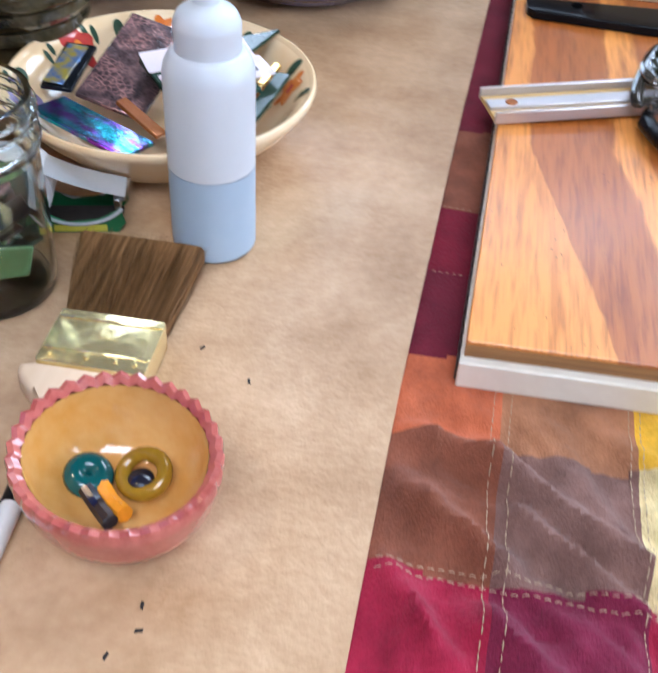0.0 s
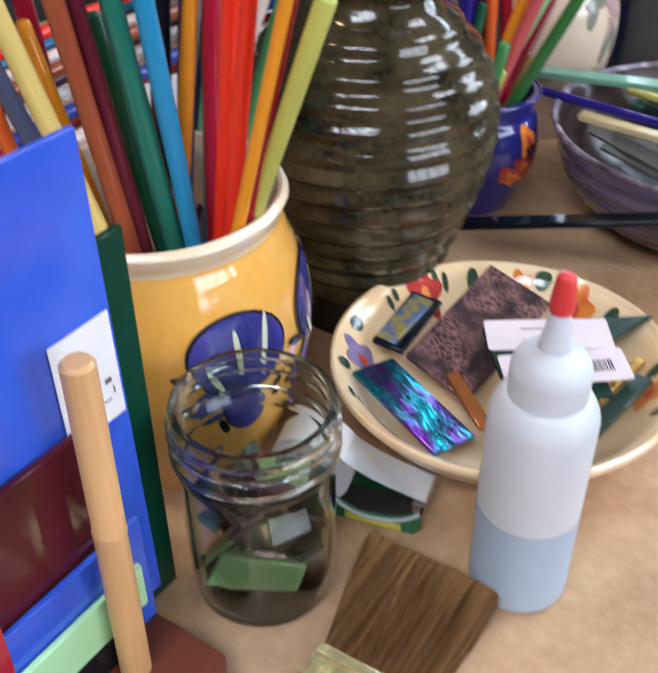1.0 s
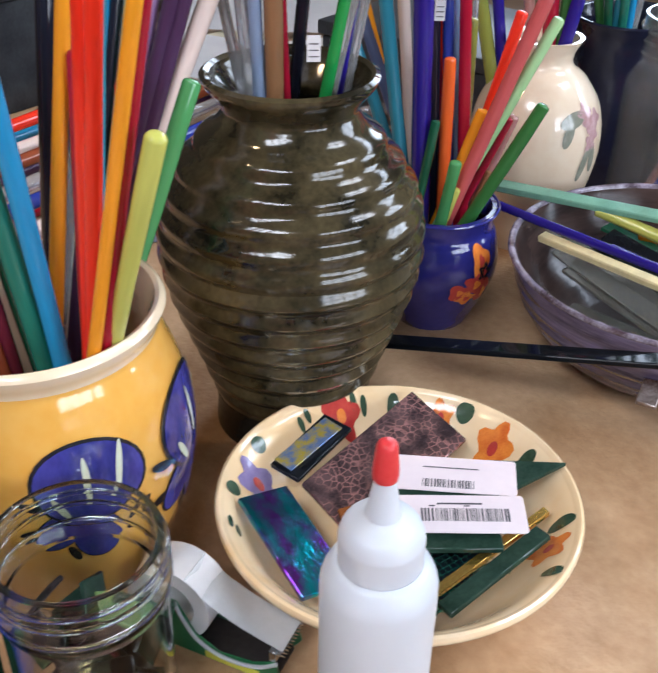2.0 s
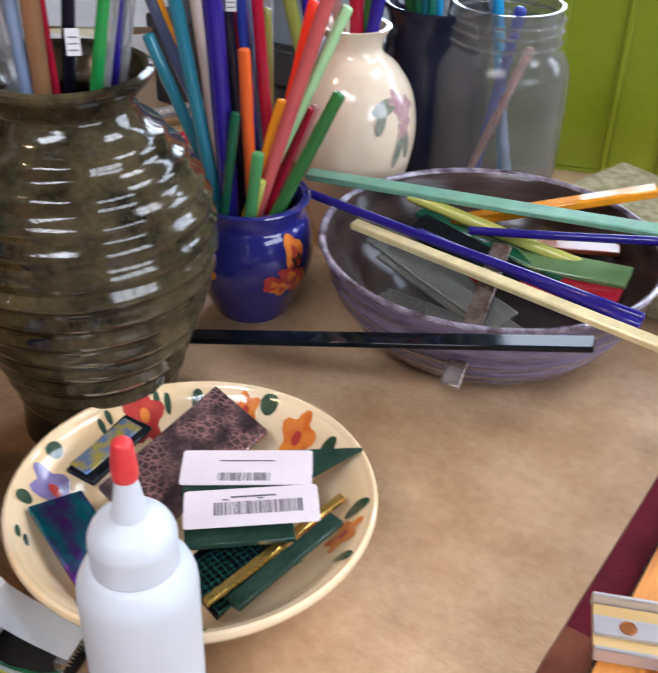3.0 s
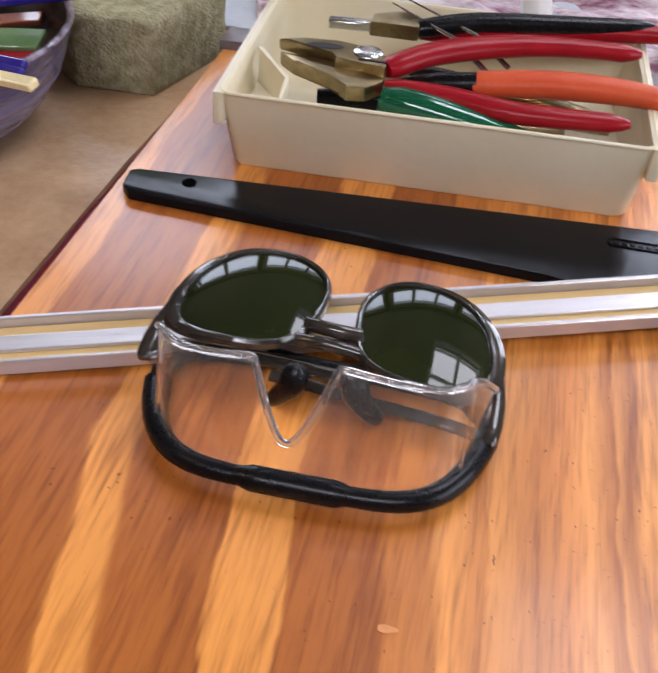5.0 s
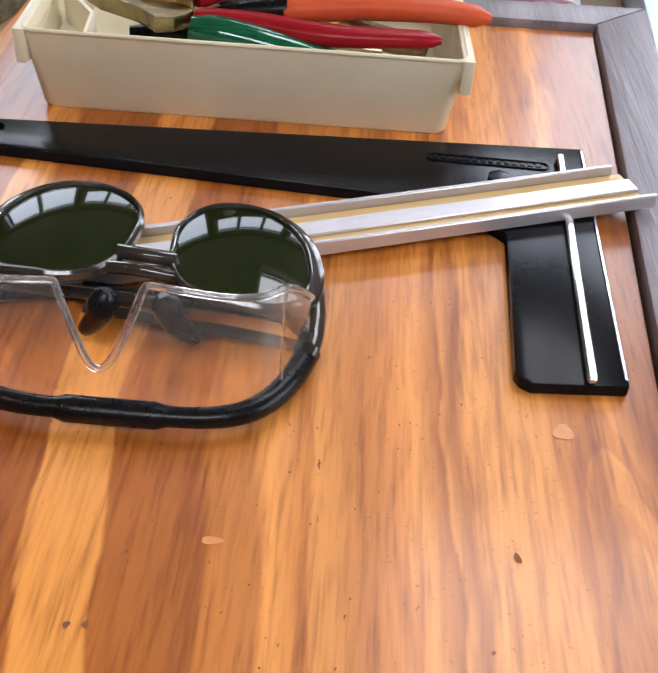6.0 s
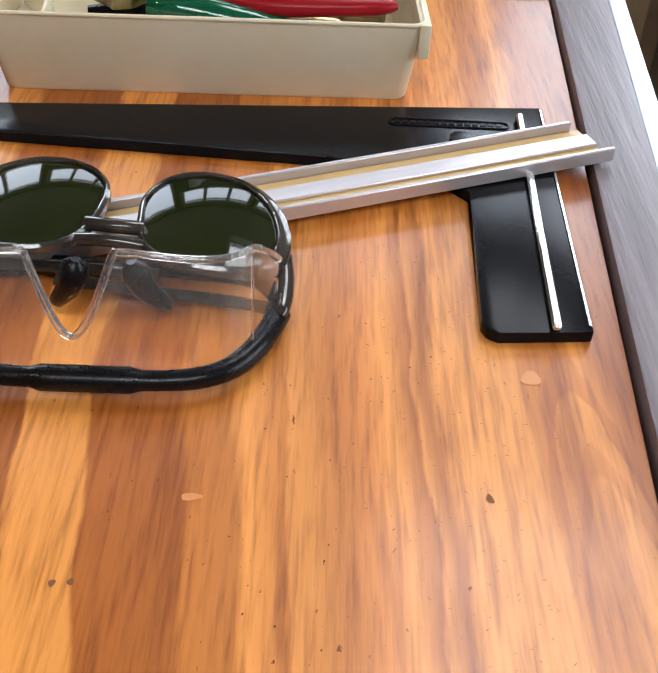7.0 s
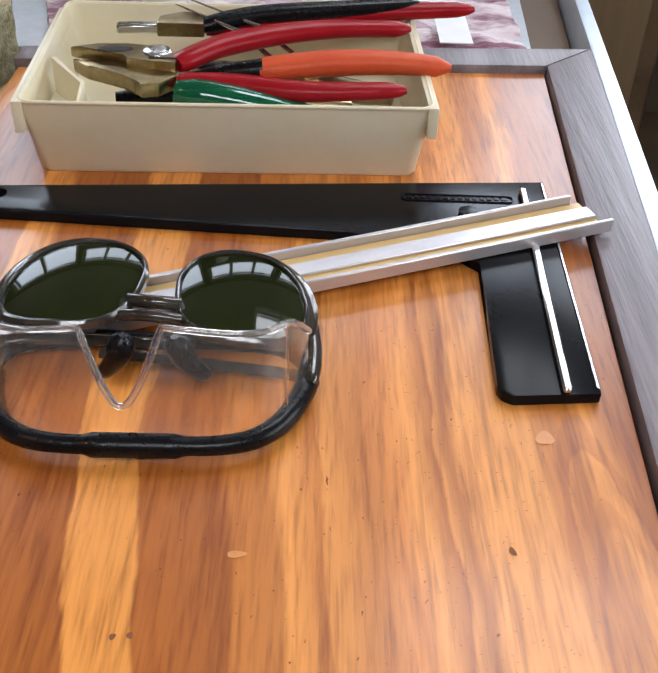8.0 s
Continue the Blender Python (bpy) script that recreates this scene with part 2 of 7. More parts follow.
CLAY_IN = surf("honey_glaze", (0.60, 0.27, 0.045), (0.74, 0.45, 0.17), rough=0.16, scale=16, coat=0.6)
HDPE = surf("milky_plastic", (0.74, 0.79, 0.84), (0.79, 0.83, 0.88), rough=0.36, scale=18, sss=0.55, bump=0.03, trans=0.22)
HDPE_FULL = surf("milky_plastic_with_liquid", (0.43, 0.55, 0.68), (0.48, 0.60, 0.73), rough=0.36, scale=18, sss=0.35, bump=0.03, trans=0.12)
RED_CAP = surf("red_plastic", (0.6, 0.03, 0.035), (0.72, 0.06, 0.06), rough=0.35, scale=60)
BRISTLE = surf("brown_bristle", (0.075, 0.032, 0.010), (0.36, 0.19, 0.075), rough=0.5, scale=420, stretch=(1, 0.03, 1), bump=0.6, bump_scale=700, spec=0.2, spread=0.2)
BRASS = surf("pale_brass_ferrule", (0.74, 0.60, 0.27), (0.86, 0.76, 0.44), rough=0.22, scale=30, metal=0.85, bump=0.22, bump_scale=90, dist=0.002)
PALE_WOOD = surf("pale_wood", (0.68, 0.48, 0.3), (0.78, 0.6, 0.42), rough=0.45, scale=40, stretch=(1, 0.08, 1))
BAMBOO = surf("bamboo", (0.56, 0.3, 0.12), (0.7, 0.44, 0.2), rough=0.4, scale=60, stretch=(1, 1, 0.08))
MAHOGANY = surf("mahogany_block", (0.085, 0.020, 0.010), (0.15, 0.040, 0.020), rough=0.45, scale=40, stretch=(1, 0.1, 1), spec=0.3)
JAR_GLASS = glass("jar_glass", (0.90, 0.94, 0.91))
DUSTY_GLASS = surf("dusty_jar_glass", (0.36, 0.35, 0.33), (0.70, 0.69, 0.67), rough=0.06, scale=14, trans=0.91, ior=1.25, bump=0.1, bump_scale=60)
SPONGE = surf("buff_sponge", (0.27, 0.245, 0.13), (0.50, 0.465, 0.30), rough=0.95, scale=120, bump=1.0, bump_scale=420, spec=0.08, dist=0.003, spread=0.2)
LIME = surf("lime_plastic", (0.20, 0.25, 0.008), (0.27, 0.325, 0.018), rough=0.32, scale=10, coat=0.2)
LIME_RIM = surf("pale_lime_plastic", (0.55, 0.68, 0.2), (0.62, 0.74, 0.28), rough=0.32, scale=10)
WHITE_PLASTIC = surf("white_plastic", (0.76, 0.73, 0.68), (0.82, 0.79, 0.75), rough=0.38, scale=15)
CREAM_PLASTIC = surf("cream_tray_plastic", (0.73, 0.65, 0.44), (0.8, 0.73, 0.55), rough=0.36, scale=16, sss=0.15, bump=0.06, spec=0.35)
BLACK_METAL = surf("black_painted_steel", (0.004, 0.004, 0.005), (0.008, 0.008, 0.010), rough=0.2, scale=30, coat=0.0, bump=0.05, spec=0.13)
SILVER = surf("bare_steel", (0.6, 0.6, 0.6), (0.75, 0.75, 0.74), rough=0.25, metal=1.0, scale=60)
OLD_STEEL = surf("oiled_steel", (0.22, 0.17, 0.09), (0.5, 0.4, 0.22), rough=0.3, metal=1.0, scale=60)
ALU = surf("white_aluminium", (0.46, 0.43, 0.43), (0.60, 0.56, 0.56), rough=0.3, metal=0.55, scale=50, stretch=(0.1, 1, 1))
ALU_GROOVE = surf("yellowed_groove", (0.60, 0.39, 0.14), (0.72, 0.51, 0.23), rough=0.35, scale=50, stretch=(0.1, 1, 1))
BLACK_RUBBER = surf("black_plastic", (0.003, 0.003, 0.004), (0.006, 0.006, 0.007), rough=0.28, scale=50, spec=0.25, bump=0.03)
SMOKE = surf("smoky_frame_plastic", (0.03, 0.024, 0.02), (0.09, 0.075, 0.06), rough=0.12, scale=50, trans=0.5, coat=0.6, bump=0.03)
DARK_LENS = surf("dark_green_lens", (0.009, 0.013, 0.004), (0.018, 0.022, 0.006), rough=0.04, scale=10, coat=0.0, bump=0, spec=0.45)
CLEAR_LENS = surf("clear_polycarbonate", (0.93, 0.92, 0.9), (0.99, 0.98, 0.97), rough=0.05, scale=30, stretch=(0.3, 0.3, 3), trans=0.98, ior=1.32, coat=0.25, bump=0.03, bump_scale=200)
RED_GRIP = surf("red_vinyl_grip", (0.27, 0.005, 0.01), (0.33, 0.009, 0.016), rough=0.3, scale=60, coat=0.0, bump=0.0, spec=0.22)
ORANGE_GRIP = surf("orange_vinyl_grip", (0.58, 0.075, 0.022), (0.66, 0.11, 0.038), rough=0.42, scale=40, bump=0.0, spec=0.22)
GREEN_HANDLE = surf("green_clear_handle", (0.006, 0.16, 0.07), (0.02, 0.26, 0.12), rough=0.08, scale=40, trans=0.6, coat=0.4, bump=0)
TAPE_GREEN = surf("green_dispenser", (0.015, 0.12, 0.04), (0.03, 0.18, 0.07), rough=0.3, scale=40)
TAPE_CLEAR = surf("frosted_tape", (0.66, 0.68, 0.70), (0.76, 0.78, 0.80), rough=0.2, trans=0.35, scale=40)
PAPER = surf("white_paper", (0.74, 0.73, 0.74), (0.82, 0.81, 0.81), rough=0.7, scale=30, bump=0.05)
PINK_LABEL = surf("pinkish_label", (0.72, 0.62, 0.65), (0.8, 0.7, 0.72), rough=0.5, scale=30, bump=0.05)
PRINT = surf("printed_bars", (0.06, 0.055, 0.06), (0.12, 0.11, 0.12), rough=0.6, bump=0)
PINK_CLOTH = surf("pink_white_cotton", (0.20, 0.06, 0.10), (0.74, 0.63, 0.66), rough=0.9, scale=24, stretch=(0.4, 1.6, 1), sheen=0.2, bump=0.3, bump_scale=900, spread=0.13)
# Window glare on the back board is put into this whitish colour.
GLOSS_BOARD = surf("glare_pale_board", (0.4, 0.36, 0.33), (0.62, 0.58, 0.55), rough=0.22, scale=14, stretch=(1, 0.3, 1))
# Wall and ceiling tones are kept low to cut bounced fill light.
WALL = surf("tan_wall", (0.085, 0.062, 0.043), (0.12, 0.09, 0.064), rough=0.8, scale=6, spec=0.2)
FLOOR = surf("dark_floor", (0.04, 0.028, 0.016), (0.09, 0.062, 0.034), rough=0.6, scale=6, spec=0.2)
CEILING = surf("low_bounce_ceiling", (0.11, 0.088, 0.064), (0.15, 0.12, 0.09), rough=0.9, scale=6)
FRAME_WHITE = surf("white_window_paint", (0.7, 0.68, 0.64), (0.78, 0.76, 0.72), rough=0.5, scale=20)
DARK_CLUTTER = surf("dark_grey_plastic", (0.02, 0.022, 0.026), (0.05, 0.055, 0.06), rough=0.35, scale=30, spec=0.25)
IRID = surf("dichroic_film", (0.01, 0.34, 0.40), (0.16, 0.03, 0.34), rough=0.1, metal=0.9, scale=30, stretch=(1, 3.0, 1), bump=0.15, bump_scale=60, spread=0.1, dist=0.003)
DICHRO = surf("rainbow_dichroic", (0.85, 0.66, 0.08), (0.22, 0.36, 0.72), rough=0.2, metal=0.7, scale=130, bump=0.3, bump_scale=200, spread=0.1)
BRONZE_GLASS = surf("textured_bronze_glass", (0.06, 0.04, 0.045), (0.2, 0.12, 0.12), rough=0.25, metal=0.5, scale=90, bump=0.9, bump_scale=150, spread=0.15)


def crackle(m, colour, scale, width):
    """Raised pinkish veins over a surface, in patches."""
    nt = m.node_tree
    N, L = nt.nodes.new, nt.links.new
    b = nt.nodes["Principled BSDF"]
    old = b.inputs["Base Color"].links[0].from_socket
    co, v, patch = N("ShaderNodeTexCoord"), N("ShaderNodeTexVoronoi"), N("ShaderNodeTexNoise")
    v.feature = "DISTANCE_TO_EDGE"
    v.inputs["Scale"].default_value, patch.inputs["Scale"].default_value = scale, 45.0
    L(co.outputs["Object"], v.inputs["Vector"])
    L(co.outputs["Object"], patch.inputs["Vector"])
    line, where, both, mix = N("ShaderNodeMapRange"), N("ShaderNodeMapRange"), N("ShaderNodeMath"), N("ShaderNodeMix")
    line.inputs["From Max"].default_value, line.inputs["To Min"].default_value, line.inputs["To Max"].default_value = width, 1.0, 0.0
    where.inputs["From Min"].default_value, where.inputs["From Max"].default_value = 0.42, 0.55
    L(v.outputs["Distance"], line.inputs["Value"])
    L(patch.outputs["Fac"], where.inputs["Value"])
    both.operation = "MULTIPLY"
    L(line.outputs[0], both.inputs[0])
    L(where.outputs[0], both.inputs[1])
    mix.data_type = "RGBA"
    L(both.outputs[0], mix.inputs["Factor"])
    L(old, mix.inputs[6])
    mix.inputs[7].default_value = (*colour, 1)
    L(mix.outputs[2], b.inputs["Base Color"])


crackle(BRONZE_GLASS, (0.55, 0.27, 0.25), 260.0, 0.12)
HOLE = surf("dark_hole", (0.002, 0.002, 0.002), (0.004, 0.004, 0.004), rough=0.95, spec=0.0, bump=0)
FOIL = surf("crinkled_foil", (0.13, 0.065, 0.045), (0.40, 0.34, 0.31), rough=0.3, metal=0.7, scale=60, bump=0.6, bump_scale=140, dist=0.003, spread=0.12)
DARK_GREEN_GLASS = surf("dark_green_glass", (0.008, 0.026, 0.018), (0.035, 0.07, 0.05), rough=0.14, scale=60, coat=0.0, bump=0.1, spec=0.25)
COPPER_GLASS = surf("copper_glass", (0.3, 0.09, 0.025), (0.45, 0.17, 0.05), rough=0.2, metal=0.4, scale=50)
GOLD_STRIP = surf("gold_glass", (0.7, 0.42, 0.08), (0.85, 0.62, 0.2), rough=0.18, metal=0.9, scale=60)
BLACK_GLASS = surf("black_glass", (0.004, 0.005, 0.007), (0.010, 0.012, 0.016), rough=0.07, scale=20, coat=0.0, bump=0.04, bump_scale=60, spec=0.2)
BLUE_SHEET = surf("opal_blue_glass", (0.03, 0.085, 0.56), (0.05, 0.13, 0.68), rough=0.09, scale=10, coat=0.15, bump=0.04, bump_scale=50)
GREEN_SHEET = surf("dark_emerald_glass", (0.003, 0.035, 0.02), (0.008, 0.065, 0.035), rough=0.08, scale=14, coat=0.0, spec=0.3, bump=0.04, bump_scale=50)
MAROON_SHEET = surf("maroon_glass", (0.06, 0.008, 0.014), (0.1, 0.014, 0.02), rough=0.08, scale=14, coat=0.0, spec=0.3, bump=0.04, bump_scale=50)
MINT_SHEET = surf("mint_glass", (0.40, 0.74, 0.38), (0.48, 0.80, 0.45), rough=0.1, scale=14, coat=0.6, bump=0.04)
RED_SHEET = surf("red_glass", (0.30, 0.008, 0.02), (0.40, 0.014, 0.03), rough=0.1, scale=14, coat=0.6, bump=0.04)
SHARD_GREEN = surf("sea_green_shard", (0.16, 0.30, 0.11), (0.25, 0.42, 0.18), rough=0.15, scale=40, trans=0.3, coat=0.5)
CLEAR_SHARD = surf("clear_glass_strip", (0.42, 0.42, 0.38), (0.62, 0.62, 0.57), rough=0.06, scale=20, trans=0.78, coat=0.0, bump=0.05)
COPPER_PALE = surf("pale_wood_filler", (0.60, 0.235, 0.07), (0.71, 0.315, 0.105), rough=0.4, scale=90)
NICK_BROWN = surf("brown_nick", (0.20, 0.075, 0.022), (0.32, 0.125, 0.038), rough=0.6)
PIT_BROWN = surf("brown_pit", (0.15, 0.055, 0.018), (0.24, 0.095, 0.03), rough=0.7)
STITCH = surf("pale_thread", (0.34, 0.23, 0.14), (0.52, 0.4, 0.27), rough=0.9)


def cotton(name, c):
    return surf(name, dim(c, 0.65), dim(c, 1.25), rough=0.92, scale=55, sheen=0.06, bump=0.9, bump_scale=900, spec=0.15, stretch=(1, 0.7, 1))


def rod_glass(name, c, trans=0.0):
    return surf(name + "_glass_rod", dim(c, 0.8), dim(c, 1.15), rough=0.14, scale=50, stretch=(1, 1, 0.1), coat=0.2, trans=trans, bump=0.06, bump_scale=160)


ROD = {
    "butter": rod_glass("butter", (0.72, 0.55, 0.17)), "amber": rod_glass("amber", (0.85, 0.32, 0.015)), "rust": rod_glass("rust", (0.32, 0.075, 0.03)),
    "maroon": rod_glass("maroon", (0.11, 0.012, 0.025)), "forest": rod_glass("forest", (0.012, 0.10, 0.05)), "teal_green": rod_glass("teal_green", (0.02, 0.17, 0.12)),
    "azure": rod_glass("azure", (0.025, 0.28, 0.54)), "scarlet": rod_glass("scarlet", (0.9, 0.036, 0.012)), "crimson": rod_glass("crimson", (0.38, 0.008, 0.03)),
    "slate": rod_glass("slate", (0.09, 0.11, 0.2)), "plum": rod_glass("plum", (0.07, 0.03, 0.08)), "clear_rod": rod_glass("clear", (0.75, 0.76, 0.78), 0.75),
    "vermilion": rod_glass("vermilion", (0.75, 0.12, 0.02)), "ink": rod_glass("ink", (0.012, 0.013, 0.025)), "cobalt": rod_glass("cobalt", (0.03, 0.05, 0.32)),
    "sea_blue": rod_glass("sea_blue", (0.03, 0.2, 0.28)), "mint": rod_glass("mint", (0.25, 0.58, 0.36)), "mauve": rod_glass("mauve", (0.32, 0.2, 0.38)),
    "lime": rod_glass("lime", (0.55, 0.55, 0.12)), "leaf": rod_glass("leaf", (0.08, 0.3, 0.1)), "shell": rod_glass("shell", (0.82, 0.66, 0.58)),
    "pale_blue": rod_glass("pale_blue", (0.35, 0.45, 0.65), 0.4), "bronze": rod_glass("bronze", (0.26, 0.13, 0.06)), "green": rod_glass("green", (0.02, 0.28, 0.06)),
    "navy": rod_glass("navy", (0.022, 0.012, 0.22)), "olive": rod_glass("olive", (0.34, 0.36, 0.07), 0.3), "rose": rod_glass("rose", (0.6, 0.11, 0.11)),
    "pale_green": rod_glass("pale_green", (0.4, 0.66, 0.32)), "rose_clear": rod_glass("rose_clear", (0.7, 0.36, 0.33), 0.5), "leaf_dark": rod_glass("leaf_dark", (0.04, 0.16, 0.04)),
    "jade": rod_glass("jade", (0.2, 0.42, 0.3)), "cream": rod_glass("cream", (0.85, 0.72, 0.4)),
}


# ---- mesh helpers ----
def part(name, bm, material, parent=None, label="", smooth=True):
    """Links a bmesh as one mesh object, under a thing or a part."""
    me = bpy.data.meshes.new(name)
    bmesh.ops.recalc_face_normals(bm, faces=bm.faces)
    bm.to_mesh(me)
    bm.free()
    mats = material if isinstance(material, (list, tuple)) else [material]
    for m in mats:
        me.materials.append(m)
    if smooth:
        me.shade_smooth()
        me.set_sharp_from_angle(angle=radians(38))
    ob = new(name, me)
    if parent is not None:
        ob.parent = parent
    if label:
        tagged(ob, label)
    return ob


def thing(name, m, label, category, group="", kind=""):
    ob = new(name)
    ob.empty_display_size = 0.01
    ob.matrix_world = m
    return tagged(ob, label, category, group, kind)


def lathe_bm(profile, seg=48, wobble=None):
    """Turns (radius, z) points round z; an end at radius 0 closes."""
    bm = bmesh.new()
    rings = []
    for r, z in profile:
        if r < 1e-6:
            rings.append([bm.verts.new((0, 0, z))])
        else:
            ring = []
            for i in range(seg):
                a = 2 * math.pi * i / seg
                rr, zz = (r, z) if wobble is None else wobble(r, z, a)
                ring.append(bm.verts.new((rr * math.cos(a), rr * math.sin(a), zz)))
            rings.append(ring)
    for p, q in zip(rings, rings[1:]):
        if len(p) == 1 and len(q) == 1:
            continue
        for i in range(seg):
            j = (i + 1) % seg
            if len(p) == 1:
                bm.faces.new((p[0], q[i], q[j]))
            elif len(q) == 1:
                bm.faces.new((p[i], p[j], q[0]))
            else:
                bm.faces.new((p[i], p[j], q[j], q[i]))
    return bm


def spline(points, steps=8):
    """Catmull-Rom through points (tuples of any length)."""
    out = []
    n = len(points)
    for i in range(n - 1):
        p0, p1, p2, p3 = points[max(i - 1, 0)], points[i], points[i + 1], points[min(i + 2, n - 1)]
        for k in range(steps):
            t = k / steps
            out.append(tuple(0.5 * (2 * b + (c - a) * t + (2 * a - 5 * b + 4 * c - d) * t * t + (3 * b - a - 3 * c + d) * t ** 3) for a, b, c, d in zip(p0, p1, p2, p3)))
    out.append(tuple(points[-1]))
    return out


def tube_bm(points, radii, seg=10, closed=False, flat=1.0):
    """A round tube along points; radii: one number or one a point. flat squashes it across."""
    bm = bmesh.new()
    pts = [Vector(p) for p in points]
    n = len(pts)
    rs = [radii] * n if isinstance(radii, (int, float)) else list(radii)
    rings, side = [], None
    for i, p in enumerate(pts):
        if closed:
            d = (pts[(i + 1) % n] - pts[i - 1]).normalized()
        else:
            d = (pts[min(i + 1, n - 1)] - pts[max(i - 1, 0)]).normalized()
        if side is None:
            side = d.orthogonal().normalized()
            if abs(d.z) < 0.9:
                side = d.cross(Vector((0, 0, 1))).normalized()
        side = (side - d * side.dot(d)).normalized()
        up = d.cross(side)
        rings.append([bm.verts.new(p + rs[i] * (math.cos(a) * side + flat * math.sin(a) * up)) for a in (2 * math.pi * k / seg for k in range(seg))])
    for i in range(n if closed else n - 1):
        p, q = rings[i], rings[(i + 1) % n]
        for k in range(seg):
            j = (k + 1) % seg
            bm.faces.new((p[k], p[j], q[j], q[k]))
    if not closed:
        bm.faces.new(rings[0][::-1])
        bm.faces.new(rings[-1])
    return bm


def prism_bm(outline, z0, z1, bevel=0.0, segments=2):
    """Extrudes a flat outline; outline points may be any simple polygon."""
    bm = bmesh.new()
    lo = [bm.verts.new((x, y, z0)) for x, y in outline]
    hi = [bm.verts.new((x, y, z1)) for x, y in outline]
    n = len(outline)
    bm.faces.new(lo[::-1])
    bm.faces.new(hi)
    for i in range(n):
        j = (i + 1) % n
        bm.faces.new((lo[i], lo[j], hi[j], hi[i]))
    if bevel:
        bmesh.ops.bevel(bm, geom=list(bm.edges), offset=bevel, segments=segments, profile=0.6, affect="EDGES", clamp_overlap=True)
    return bm


def box_bm(x0, y0, z0, x1, y1, z1, bevel=0.0, segments=2):
    return prism_bm([(x0, y0), (x1, y0), (x1, y1), (x0, y1)], z0, z1, bevel, segments)


def join_bm(bms):
    out = bmesh.new()
    for b in bms:
        me = bpy.data.meshes.new("join")
        b.to_mesh(me)
        b.free()
        out.from_mesh(me)
        bpy.data.meshes.remove(me)
    return out


def rounded(x0, y0, x1, y1, r, steps=4):
    out = []
    for cx, cy, a0 in ((x1 - r, y0 + r, -90), (x1 - r, y1 - r, 0), (x0 + r, y1 - r, 90), (x0 + r, y0 + r, 180)):
        for k in range(steps + 1):
            a = radians(a0 + 90 * k / steps)
            out.append((cx + r * math.cos(a), cy + r * math.sin(a)))
    return out


def blob(w, h, lobes=0, depth=0.0, turn=0.0, n=28):
    """A petal, leaf or flower outline about the origin."""
    out = []
    for i in range(n):
        a = 2 * math.pi * i / n
        k = 1 + depth * math.cos(lobes * a)
        x, y = w * k * math.cos(a), h * k * math.sin(a)
        c, s = math.cos(turn), math.sin(turn)
        out.append((x * c - y * s, x * s + y * c))
    return out


def skin_bm(outline, place, rings=3):
    """A painted patch: an outline filled in rings, each point carried by place(u, v) onto a surface."""
    bm = bmesh.new()
    cu = sum(p[0] for p in outline) / len(outline)
    cv = sum(p[1] for p in outline) / len(outline)
    mid = bm.verts.new(place(cu, cv))
    prev = None
    n = len(outline)
    for k in range(1, rings + 1):
        f = k / rings
        ring = [bm.verts.new(place(cu + (u - cu) * f, cv + (v - cv) * f)) for u, v in outline]
        for i in range(n):
            j = (i + 1) % n
            if prev is None:
                bm.faces.new((mid, ring[i], ring[j]))
            else:
                bm.faces.new((prev[i], ring[i], ring[j], prev[j]))
        prev = ring
    return bm


def radius_at(profile, z):
    for (r0, z0), (r1, z1) in zip(profile, profile[1:]):
        if z0 <= z <= z1 and z1 > z0:
            return r0 + (r1 - r0) * (z - z0) / (z1 - z0)
    return profile[0][0]


def on_lathe(profile, angle, z, lift=0.0007):
    """A map from (u, v) metres to the outside of a turned body, about angle (degrees) and height z."""
    def place(u, v):
        r = radius_at(profile, z + v)
        a = radians(angle) + u / max(r, 0.01)
        return ((r + lift) * math.cos(a), (r + lift) * math.sin(a), z + v)
    return place


# ---- the room ----
def wall_with_window(name, along, fixed, lo, hi, z0, z1, w0, w1, wz0, wz1, label):
    """A wall with one window opening; along 'x' or 'y', fixed: its inner and outer face."""
    def slab(a0, a1, b0, b1):
        if along == "x":
            return box_bm(a0, fixed[0], b0, a1, fixed[1], b1)
        return box_bm(fixed[0], a0, b0, fixed[1], a1, b1)
    bm = join_bm([slab(lo, w0, z0, z1), slab(w1, hi, z0, z1), slab(w0, w1, z0, wz0), slab(w0, w1, wz1, z1)])
    w = part(name, bm, WALL, smooth=False)
    return tagged(w, label, "wall", kind="structure")


